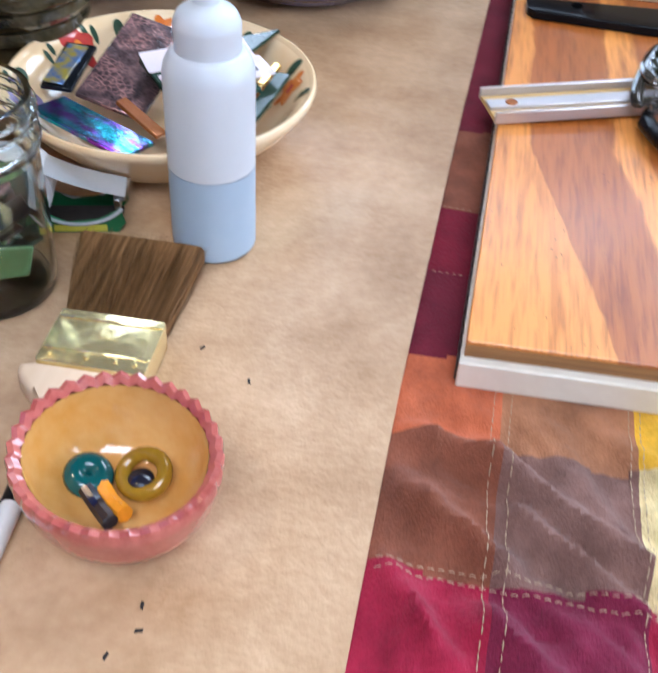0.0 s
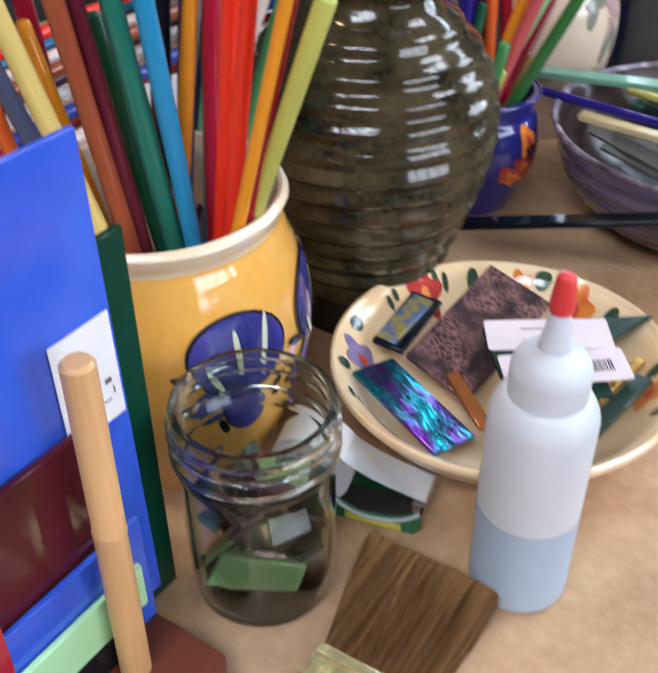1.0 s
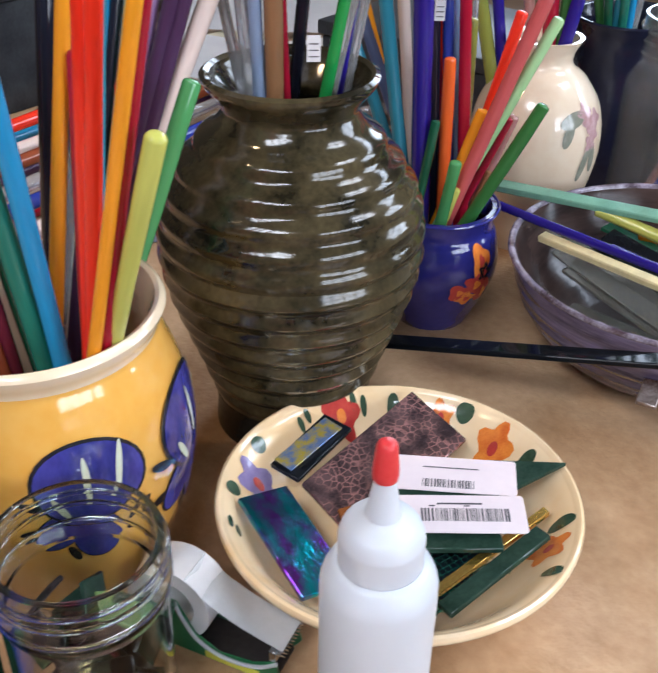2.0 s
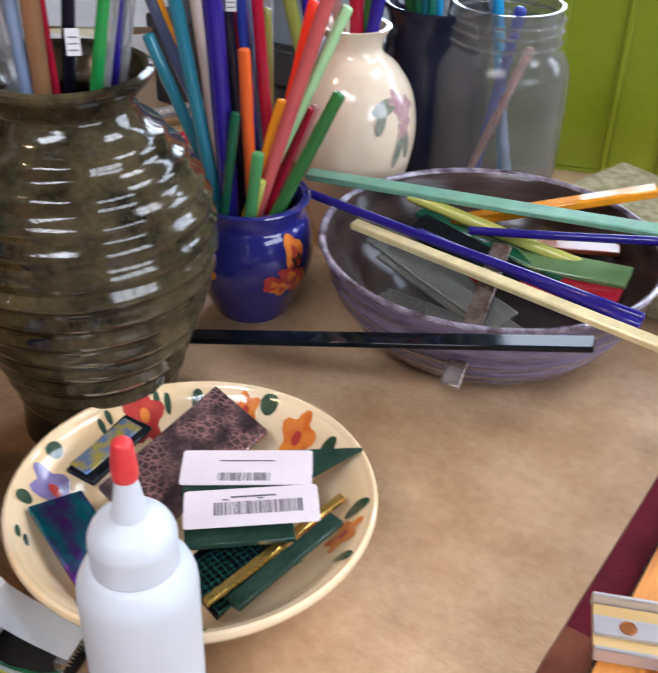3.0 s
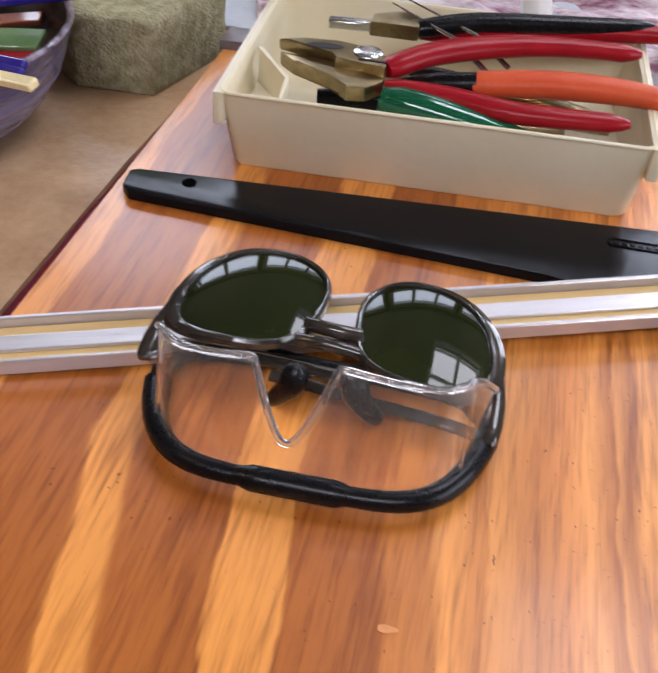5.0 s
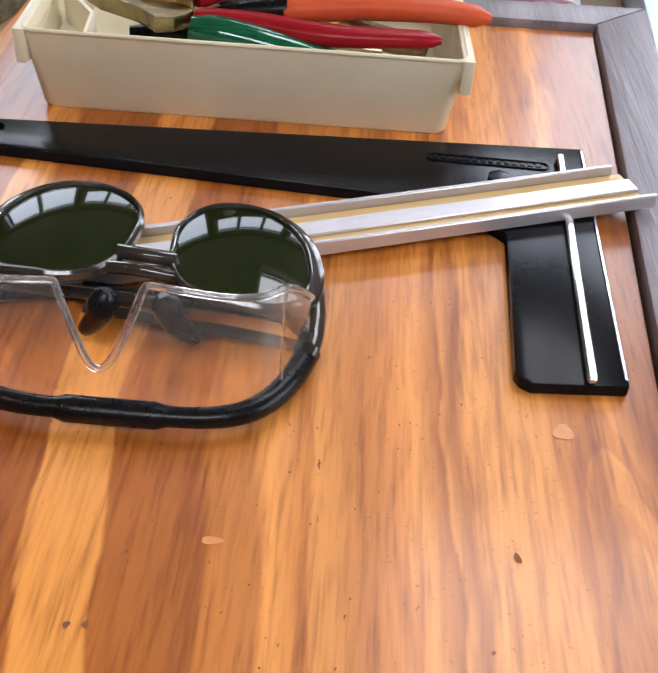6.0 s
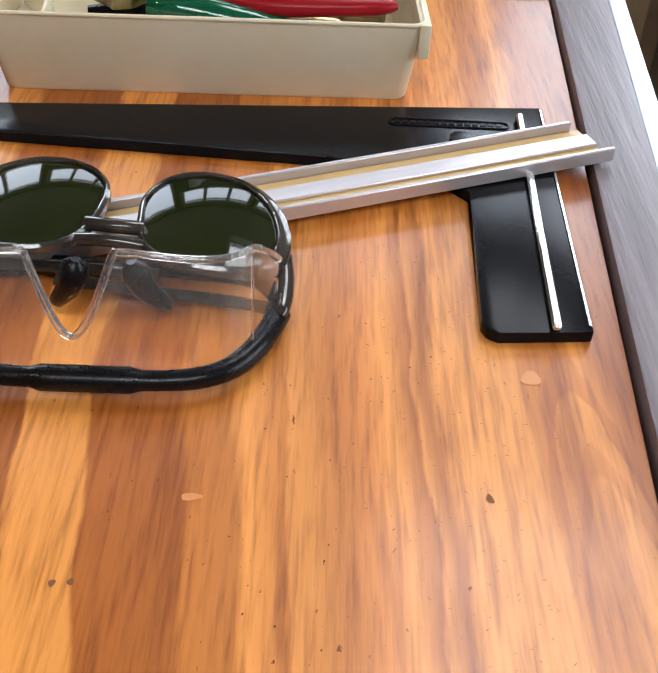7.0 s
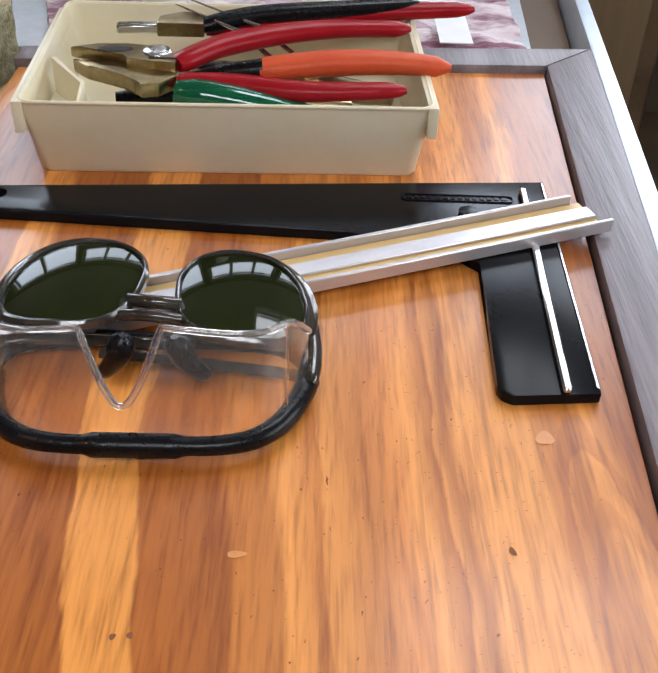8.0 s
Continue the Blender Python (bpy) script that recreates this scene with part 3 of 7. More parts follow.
def window_bars(name, along, at, w0, w1, wz0, wz1, nx, nz):
    win = thing(name, pose(0, 0, 0), "white painted window frame with several panes", "window", kind="structure")
    t = 0.025

    def bar(a0, a1, b0, b1):
        if along == "x":
            return box_bm(a0, at - 0.02, b0, a1, at + 0.02, b1, 0.004, 1)
        return box_bm(at - 0.02, a0, b0, at + 0.02, a1, b1, 0.004, 1)
    part("window_frame", join_bm([bar(w0, w0 + 0.05, wz0, wz1), bar(w1 - 0.05, w1, wz0, wz1), bar(w0 + 0.05, w1 - 0.05, wz0, wz0 + 0.05), bar(w0 + 0.05, w1 - 0.05, wz1 - 0.05, wz1)]), FRAME_WHITE, win)
    for i in range(1, nx):
        c = w0 + (w1 - w0) * i / nx
        part("mullion", bar(c - t, c + t, wz0 + 0.05, wz1 - 0.05), FRAME_WHITE, win)
    for i in range(1, nz):
        c = wz0 + (wz1 - wz0) * i / nz
        part("transom", bar(w0 + 0.05, w1 - 0.05, c - t * 0.8, c + t * 0.8), FRAME_WHITE, win)


north = [(-2.2, -1.4, -0.75, 1.75), (-1.4, -0.36, -0.75, 0.5), (-0.36, -0.30, -0.75, 1.75), (-0.30, 0.74, -0.75, 1.34), (0.74, 0.80, -0.75, 1.75), (0.80, 2.1, -0.75, 0.3), (2.1, 2.32, -0.75, 1.75), (-1.4, -0.36, 1.70, 1.75), (-0.30, 0.74, 1.70, 1.75), (0.80, 2.1, 1.70, 1.75)]
tagged(part("wall_north", join_bm([box_bm(a, 2.6, c, b, 2.72, d) for a, b, c, d in north]), WALL, smooth=False), "tan painted wall with three windows", "wall", kind="structure")
wall_with_window("wall_east", "y", (2.2, 2.32), -1.92, 2.6, -0.75, 1.75, -0.55, 1.15, 0.3, 1.4, "tan painted wall with a side window")
# South and west walls and the ceiling are unseen, added to enclose the room.
tagged(part("wall_south", box_bm(-2.2, -1.92, -0.75, 2.2, -1.8, 1.75), WALL, smooth=False), "plain tan wall added out of view", "wall", kind="structure")
tagged(part("wall_west", box_bm(-2.2, -1.8, -0.75, -2.08, 2.6, 1.75), WALL, smooth=False), "plain tan wall added out of view", "wall", kind="structure")
tagged(part("floor", box_bm(-2.2, -1.92, -0.80, 2.32, 2.72, -0.752), FLOOR, smooth=False), "dark brown wooden floor", "floor", kind="structure")
roof = [(-2.2, -1.92, -0.3, 2.72), (1.42, -1.92, 2.32, 2.72), (-0.3, -1.92, 1.42, -1.44), (-0.3, -0.54, 1.42, 1.15), (-0.3, 2.05, 1.42, 2.72), (1.10, -1.44, 1.42, -0.54), (-0.3, 1.15, 0.54, 2.05)]
tagged(part("ceiling", join_bm([box_bm(a, b, 1.752, c, d, 1.80) for a, b, c, d in roof]), CEILING, smooth=False), "unseen plain ceiling with two skylight openings, dark to limit bounce", "ceiling", kind="structure")
def skylight_bars(name, x0, x1, y0, y1, nx, ny):
    win = thing(name, pose(0, 0, 0), "white painted skylight frame with several panes", "window", kind="structure")
    for i in range(nx + 1):
        x = x0 + (x1 - x0 - 0.05) * i / nx
        part("mullion", box_bm(x, y0, 1.81, x + 0.05, y1, 1.85, 0.004, 1), FRAME_WHITE, win)
    for j in range(ny + 1):
        y = y0 + (y1 - y0 - 0.05) * j / ny
        part("transom", box_bm(x0, y, 1.852, x1, y + 0.05, 1.88, 0.004, 1), FRAME_WHITE, win)


def ceiling_lamp():
    c = thing("ceiling_lamp", pose(-0.62, -0.10, 1.42), "plain hanging lamp with a small dark shade and warm bulb", "lamp")
    part("cord", tube_bm([(0, 0, 0.10), (0, 0, 0.331)], 0.003, 8), DARK_CLUTTER, c)
    part("shade", lathe_bm([(0.018, 0.105), (0.030, 0.10), (0.085, 0.065), (0.083, 0.063), (0.028, 0.096), (0.018, 0.101), (0.018, 0.105)], 32), DARK_CLUTTER, c)


ceiling_lamp()
skylight_bars("window_3", -0.3, 1.10, -1.44, -0.54, 4, 1)
skylight_bars("window_4", 0.54, 1.42, 1.15, 2.05, 2, 2)
window_bars("window_1", "x", 2.66, 0.80, 2.1, 0.3, 1.70, 3, 2)
window_bars("window_5", "x", 2.66, -1.4, -0.36, 0.5, 1.70, 2, 2)
window_bars("window_6", "x", 2.66, -0.30, 0.74, 1.34, 1.70, 3, 1)
window_bars("window_2", "y", 2.26, -0.55, 1.15, 0.3, 1.4, 4, 3)


# ---- the work table ----
def work_table():
    t = thing("work_table", pose(0, 0, 0), "large wooden work table with a pale metal edge", "table")
    top = prism_bm([(-0.95, -0.35), (0.4785, -0.35), (0.6632, 1.75), (-0.95, 1.75)], -0.034, -0.0045, 0.002, 1)
    part("tabletop", top, TABLE, t)
    part("edge_strip", prism_bm([(0.4795, -0.35), (0.4925, -0.35), (0.6772, 1.75), (0.6642, 1.75)], -0.034, 0.0262, 0.002, 2), EDGE_METAL, t, "metal edging with pale blue sky reflection in its colour")
    for x, y in ((-0.88, -0.28), (0.42, -0.28), (-0.88, 1.66), (0.59, 1.66)):
        part("leg", box_bm(x - 0.03, y - 0.03, -0.75, x + 0.03, y + 0.03, -0.035, 0.004, 1), TABLE, t)


work_table()


def tan_board():
    """Fibreboard work surface; its long edge runs beside the plywood."""
    e = [(-0.9, -0.3), (0.1075, -0.3), (0.1125, 0.35), (0.119, 0.58), (0.127, 0.8), (0.139, 0.98), (0.152, 1.2), (0.10, 1.28), (-0.9, 1.3)]
    b = part("worktop_board", prism_bm(e, -0.004, 0.0, 0.0006, 1), TAN, smooth=False)
    tagged(b, "tan mottled fibreboard sheet lying on the table", "board")


tan_board()


CLOTH_FOLDS = [(0.1135, 0.3295, 0.1591, 0.3136, 0.0142, 0.0075), (0.1591, 0.3136, 0.2154, 0.2731, 0.0142, 0.0075), (0.1152, 0.2972, 0.1614, 0.2641, 0.0123, 0.0070), (0.1704, 0.2869, 0.2145, 0.2552, 0.0085, 0.0050), (0.1165, 0.2538, 0.1471, 0.2167, 0.0095, 0.0070), (0.165, 0.235, 0.215, 0.190, 0.0095, 0.0080)]


def cloth_height(x, y):
    """Flat under the boards, with long diagonal folds in front of them."""
    h = -0.0035 + 0.0012 * noise.noise((x * 30, y * 22, 0.3))
    front = max(0.0, min(1.0, (0.375 - y) / 0.05)) * max(0.0, min(1.0, (x - 0.112) / 0.02))
    fold = 0.0
    for xa, ya, xb, yb, amp, wide in CLOTH_FOLDS:
        ux, uy = xb - xa, yb - ya
        t = max(-0.05, min(1.05, ((x - xa) * ux + (y - ya) * uy) / (ux * ux + uy * uy)))
        d = math.hypot(x - xa - t * ux, y - ya - t * uy) + 0.0012 * noise.noise((x * 90, y * 90, 2.2))
        fold = max(fold, amp * math.exp(-(d / wide) ** 2))
    h += front * (0.002 + fold + 0.0085 * noise.noise((x * 45 + y * 40, (x - y) * 14, 4.1)) + 0.0026 * noise.noise((x * 120 + y * 70, y * 150, 7.0)) + 0.0009 * noise.noise((x * 330, y * 300, 3.0)))
    if x < 0.1145:
        h = min(h, -0.0010)
    return max(h, -0.0042)


def patchwork_cloth():
    """One sewn cloth: patches in columns, with pale thread along the seams."""
    cols = [0.06, 0.160, 0.2195, 0.30, 0.40, 0.50]
    rows = [-0.3, 0.10, 0.2565, 0.325, 0.381, 0.446, 0.507, 0.60, 0.70, 0.82, 0.98]
    crimson, plum, brown, rust = cotton("crimson_cotton", (0.31, 0.016, 0.045)), cotton("plum_cotton", (0.14, 0.013, 0.027)), cotton("brown_cotton", (0.23, 0.08, 0.045)), cotton("rust_cotton", (0.5, 0.13, 0.055))
    grey, tan2, yellow, straw, wine = cotton("grey_brown_cotton", (0.20, 0.11, 0.09)), cotton("tan_cotton", (0.36, 0.16, 0.08)), cotton("yellow_cotton", (0.75, 0.42, 0.03)), cotton("straw_cotton", (0.7, 0.55, 0.28)), cotton("wine_cotton", (0.17, 0.010, 0.025))
    mats = [crimson, plum, brown, rust, grey, tan2, yellow, straw, wine, STITCH, cotton("magenta_cotton", (0.17, 0.018, 0.046))]
    lay = {0: [0, 0, 2, 3, 1, 8, 2, 1, 1, 8, 1], 1: [10, 10, 4, 5, 3, 8, 1, 0, 2, 8, 1], 2: [0, 0, 7, 6, 2, 0, 1, 8, 0, 1, 2]}
    bm = bmesh.new()
    nx, ny = 220, 480
    x0, x1, y0, y1 = 0.06, 0.50, -0.3, 1.0
    grid = [[bm.verts.new((x0 + (x1 - x0) * i / nx, y0 + (y1 - y0) * j / ny, cloth_height(x0 + (x1 - x0) * i / nx, y0 + (y1 - y0) * j / ny))) for j in range(ny + 1)] for i in range(nx + 1)]
    for i in range(nx):
        for j in range(ny):
            x, y = x0 + (x1 - x0) * (i + 0.5) / nx, y0 + (y1 - y0) * (j + 0.5) / ny
            c = min(2, sum(x > v for v in cols[1:]))
            r = min(10, sum(y > v + 0.004 * noise.noise((x * 30, v * 50, 0)) for v in rows[1:]))
            f = bm.faces.new((grid[i][j], grid[i + 1][j], grid[i + 1][j + 1], grid[i][j + 1]))
            f.material_index = lay[c][r]
    cloth = part("patchwork_cloth", bm, mats)
    tagged(cloth, "crumpled patchwork cotton cloth in reds, browns and yellow", "cloth")

    def seam(pts):
        st = bmesh.new()
        for (xa, ya), (xb, yb) in pts:
            d = Vector((xb - xa, yb - ya, 0)).normalized()
            s = Vector((-d.y, d.x, 0)) * 0.00024
            a = Vector((xa, ya, cloth_height(xa, ya) + 0.0009))
            b = Vector((xb, yb, cloth_height(xb, yb) + 0.0009))
            up = Vector((0, 0, 0.0006))
            vs = [st.verts.new(p) for p in (a - s, a + s, b + s, b - s, (a + b) / 2 + up - s, (a + b) / 2 + up + s)]
            st.faces.new((vs[0], vs[1], vs[5], vs[4]))
            st.faces.new((vs[4], vs[5], vs[2], vs[3]))
        tagged(part("seam_stitching", st, STITCH, cloth, "pale thread stitching"), kind="stuff")

    for x in (0.1565, 0.1645, 0.2175, 0.2225):
        seam([((x + 0.0008 * math.sin(k * 0.16), -0.28 + k * 0.0041), (x + 0.0008 * math.sin(k * 0.16), -0.2774 + k * 0.0041)) for k in range(158)])
    for yy in (0.2525, 0.2575):
        seam([((0.115 + k * 0.0041, yy + 0.0012 * math.sin(k * 0.2)), (0.1176 + k * 0.0041, yy + 0.0012 * math.sin(k * 0.2))) for k in range(45)])
    for yy in (0.446, 0.507):
        seam([((0.118 + k * 0.0036, yy), (0.120 + k * 0.0036, yy)) for k in range(5)])


patchwork_cloth()


def ply_corner(u, v):
    """Along the board: u 0..1 from its long free edge to the frame, v 0..1 from front to back."""
    front = Vector((0.1390, 0.366)).lerp(Vector((0.5120, 0.380)), u)
    back = Vector((0.1500, 0.9440)).lerp(Vector((0.5530, 0.9640)), u)
    return front.lerp(back, v)


PLY_Z = 0.0225


def drawing_board():
    b = thing("plywood_work_board", pose(0, 0, 0), "varnished orange plywood board with a weathered wooden frame on the cloth", "board")
    q = [ply_corner(0, 0), ply_corner(1, 0), ply_corner(1, 1), ply_corner(0, 1)]
    part("plywood_sheet", prism_bm([tuple(p) for p in q], 0.0135, PLY_Z, 0.0005, 1), PLY, b, smooth=False)
    q2 = [(0.1372, 0.3605), (0.5105, 0.3725), (0.5525, 0.9640), (0.1490, 0.9440)]
    part("backing_panel", prism_bm(q2, -0.0020, 0.0132, 0.0006, 1), CREAM_TRIM, b, "cream painted backing panel", smooth=False)
    part("edge_band", prism_bm([(0.1390, 0.3652), (0.5120, 0.3792), (0.5120, 0.3798), (0.1390, 0.3658)], 0.0136, 0.0206), PLY_EDGE, b, "dark layered front edge", smooth=False)
    ribs = []
    for i in range(61):
        y = 0.362 + i * 0.0095
        x = 0.1372 + (y - 0.3535) * 0.0200
        ribs.append(box_bm(x - 0.0012, y, 0.0003, x + 0.0012, y + 0.0062, 0.0128, 0.0006, 1))
    part("ribbed_edge", join_bm(ribs), DARK_RIB, b, "dark ribbed side edge")
    for name, x, y, w, h, mat, lab in (("knot", 0.4580, 0.4905, 0.0012, 0.0022, PIT_BROWN, "dark oval knot"), ("chip", 0.3500, 0.4860, 0.0038, 0.0017, COPPER_PALE, "pale chipped spot"), ("nail_hole", 0.3090, 0.4480, 0.0011, 0.0014, PIT_BROWN, ""), ("nail_hole", 0.3150, 0.4487, 0.0011, 0.0014, PIT_BROWN, ""), ("plug", 0.4820, 0.5550, 0.0040, 0.0044, COPPER_PALE, "pale filled spot"), ("nail_hole", 0.447, 0.452, 0.0006, 0.0009, PIT_BROWN, "")):
        k = blob(w, h, 3, 0.12, x * 90)
        part(name, skin_bm([(u + x, v + y) for u, v in k], lambda u, v: (u, v, PLY_Z + 0.0003)), mat, b, lab)
    rnd = random.Random(21)
    for i in range(230):
        x, y = rnd.gauss(0.452, 0.026), rnd.uniform(0.39, 0.61)
        if not 0.40 < x < 0.505:
            continue
        k = blob(rnd.uniform(0.00022, 0.0008), rnd.uniform(0.00010, 0.00026), 2, 0.2, rnd.uniform(-0.9, 0.9), 8)
        part("nick", skin_bm([(u + x, v + y) for u, v in k], lambda u, v: (u, v, PLY_Z + 0.0002), 1), NICK_BROWN, b)
    # mitred frame rails
    part("frame_rail", prism_bm([(0.5135, 0.365), (0.5418, 0.365), (0.5978, 1.0045), (0.5550, 0.9660)], -0.003, 0.0285, 0.0016, 2), WEATHERED, b, "grey weathered wooden rail")
    part("frame_rail", prism_bm([(0.1465, 0.9455), (0.5538, 0.9660), (0.5965, 1.0045), (0.1475, 0.9720)], -0.003, 0.0285, 0.0016, 2), WEATHERED, b, "grey weathered wooden rail")


drawing_board()


# ---- vessels ----
def rings_on(profile, z0, z1, amp, period):
    out = []
    for r, z in profile:
        k = max(0.0, min(1.0, (z - z0) / 0.02)) * max(0.0, min(1.0, (z1 - z) / 0.02))
        out.append((r + k * amp * math.sin(2 * math.pi * z / period), z))
    return out


def thick(outer, wall, floor_z):
    """Closes an outer profile with an inner wall."""
    inner = [(max(r - wall, 0.002), z) for r, z in reversed(outer) if z > floor_z]
    return [(0.0, outer[0][1])] + outer + inner + [(max(inner[-1][0] - 0.004, 0.001), floor_z), (0.0, floor_z)]


def ribbed_vase():
    v = thing("ribbed_vase", pose(-0.1785, 0.5925, 0), "tall olive green glazed pottery vase with throwing ridges", "vase")
    pr = spline([(0.0465, 0.0), (0.046, 0.022), (0.0535, 0.05), (0.0675, 0.09), (0.0735, 0.125), (0.0665, 0.158), (0.048, 0.183), (0.0365, 0.194), (0.0365, 0.200), (0.0445, 0.210), (0.0462, 0.2145)], 14)
    foot = [p for p in pr if p[1] <= 0.024]
    body = rings_on([p for p in pr if p[1] >= 0.022], 0.02, 0.203, 0.00145, 0.0128)
    part("foot", lathe_bm([(0, 0.0)] + foot, 64), VASE_FOOT, v, "dark unglazed foot")
    inner = [(max(r - 0.005, 0.02), z) for r, z in reversed(body)]
    part("body", lathe_bm(body + [(body[-1][0] - 0.0025, body[-1][1] + 0.0015)] + inner + [(0, 0.026)], 72), VASE_GREEN, v)


ribbed_vase()

YPOT = spline([(0.046, 0.0), (0.052, 0.011), (0.0645, 0.044), (0.0690, 0.076), (0.0665, 0.105), (0.0595, 0.1265), (0.0565, 0.1345), (0.0595, 0.1415), (0.0610, 0.1455)], 8)


def yellow_pot():
    p = thing("yellow_pot", pose(-0.1920, 0.4310, 0), "yellow glazed pottery crock painted with blue irises", "pot")
    body = [q for q in YPOT if q[1] <= 0.1350]
    rim = [q for q in YPOT if q[1] >= 0.1340]
    part("body", lathe_bm([(0, 0)] + body, 64), YELLOW, p)
    part("rim", lathe_bm(rim + [(0.0600, 0.1475), (0.0582, 0.1485), (0.0562, 0.1475), (0.052, 0.134), (0.058, 0.075), (0.04, 0.012), (0, 0.012)], 64), CREAM_GLAZE, p, "cream glazed rim")
    for ang, z, k in ((-20, 0.0945, 0.95), (37, 0.090, 1.15), (-112, 0.09, 1.0), (150, 0.09, 1.0)):
        # a hood and two falls, each edged in black, with spikes and pale streaks
        for du, dv, w, h, turn in ((0.0, -0.030, 0.011, 0.015, 0.3), (-0.017, -0.022, 0.013, 0.009, 0.7), (0.0, 0.0, 0.0255, 0.0200, -0.22)):
            for grow, lift, m in ((1.07, 0.0006 + 0.0004 * (h > 0.018), BLACK_PAINT), (1.0, 0.0009 + 0.0004 * (h > 0.018), IRIS)):
                out = [(u + du * k, v + dv * k) for u, v in blob(w * k * grow, h * k * grow, turn=turn)]
                part("petal_outline" if grow > 1 else "petal", skin_bm(out, on_lathe(YPOT, ang, z, lift), 5), m, p, "" if grow > 1 else "blue painted iris petal")
        for du, dv, h, turn in ((-0.002, 0.003, 0.0115, 0.03), (0.013, 0.004, 0.0130, -0.16), (-0.015, -0.008, 0.007, 0.5)):
            out = [(u + du * k, v + dv * k) for u, v in blob(0.0016 * k, h * k, turn=turn)]
            part("petal_streak", skin_bm(out, on_lathe(YPOT, ang, z, 0.0018)), WHITE_STREAK, p)
        for du, dv, h, turn in ((-0.029, -0.006, 0.006, 1.2), (-0.030, -0.022, 0.006, 1.7), (0.022, -0.026, 0.007, 2.2), (-0.012, -0.038, 0.006, 0.4)):
            out = [(u + du * k, v + dv * k) for u, v in blob(0.0022 * k, h * k, turn=turn)]
            part("leaf_spike", skin_bm(out, on_lathe(YPOT, ang, z, 0.0007)), BLACK_PAINT, p)


yellow_pot()

BPOT = spline([(0.026, 0.0), (0.030, 0.008), (0.041, 0.034), (0.0435, 0.052), (0.0405, 0.068), (0.0375, 0.075), (0.0385, 0.083), (0.0400, 0.088)], 8)


def blue_pot():
    p = thing("blue_pot", pose(-0.1795, 0.7465, 0), "small cobalt blue glazed pot with orange painted flowers", "pot")
    part("body", lathe_bm(thick(BPOT, 0.004, 0.006), 56), COBALT_GLAZE, p)
    rim = [(0.0402 + 0.0013 * math.cos(a), 0.0875 + 0.0013 * math.sin(a)) for a in (2 * math.pi * i / 8 for i in range(9))]
    part("rim_bead", lathe_bm(rim, 56), COBALT_GLAZE, p)
    for ang, z, w, h, lob, m in ((-12, 0.061, 0.0075, 0.011, 3, ORANGE_PAINT), (-8, 0.052, 0.005, 0.006, 5, BLACK_PAINT), (-16, 0.044, 0.010, 0.008, 5, RED_PAINT), (-33, 0.040, 0.008, 0.006, 3, RED_PAINT), (-25, 0.034, 0.007, 0.005, 4, ORANGE_PAINT), (-6, 0.036, 0.006, 0.010, 2, RED_PAINT), (-95, 0.045, 0.006, 0.007, 3, ORANGE_PAINT)):
        part("flower", skin_bm(blob(w, h, lob, 0.22), on_lathe(BPOT, ang, z, 0.0008)), m, p)
        part("flower_spot", skin_bm(blob(w * 0.3, h * 0.4, 3, 0.2), on_lathe(BPOT, ang, z, 0.0014)), ORANGE_PAINT if m is RED_PAINT else RED_PAINT, p)


blue_pot()

WVASE = spline([(0.030, 0.0), (0.036, 0.02), (0.0475, 0.06), (0.0510, 0.09), (0.0465, 0.117), (0.034, 0.137), (0.0225, 0.147), (0.0220, 0.156), (0.0265, 0.165), (0.0275, 0.167)], 8)


def white_vase():
    p = thing("white_vase", pose(-0.191, 0.896, 0), "round ivory glazed vase with painted leaves and a flower", "vase")
    part("body", lathe_bm(thick(WVASE, 0.0035, 0.006), 56), IVORY_GLAZE, p)
    for ang, z, w, h, turn, m in ((-28, 0.117, 0.011, 0.0055, 0.3, GREY_LEAF), (-33, 0.107, 0.004, 0.010, -0.3, GREY_LEAF), (-14, 0.082, 0.0035, 0.014, -0.25, GREY_LEAF), (-4, 0.086, 0.004, 0.013, 0.15, GREY_LEAF), (-98, 0.085, 0.006, 0.006, 0, GREY_LEAF), (-75, 0.062, 0.012, 0.005, -0.2, GREY_LEAF)):
        part("leaf", skin_bm(blob(w, h, turn=turn), on_lathe(WVASE, ang, z, 0.0006)), m, p, "grey green painted leaf")
    for ang, z in ((-10, 0.113), (-5, 0.105), (-8, 0.098), (0, 0.115), (-14, 0.121)):
        part("petal", skin_bm(blob(0.006, 0.006, 4, 0.25, z * 40), on_lathe(WVASE, ang, z, 0.0006)), PINK_PAINT, p, "dusty pink painted petal")


white_vase()


def dark_vase():
    p = thing("dark_vase", pose(-0.172, 0.998, 0), "tall night blue glazed vase holding glass rods", "vase")
    pr = spline([(0.034, 0.0), (0.042, 0.03), (0.047, 0.08), (0.044, 0.125), (0.0415, 0.15), (0.0455, 0.163), (0.0465, 0.166)], 8)
    part("body", lathe_bm(thick(pr, 0.004, 0.006), 48), NIGHT_GLAZE, p)
    lip = [(0.0458 + 0.0014 * math.cos(a), 0.1655 + 0.0014 * math.sin(a)) for a in (2 * math.pi * i / 8 for i in range(9))]
    part("rim_bead", lathe_bm(lip, 48), NIGHT_GLAZE, p)


dark_vase()


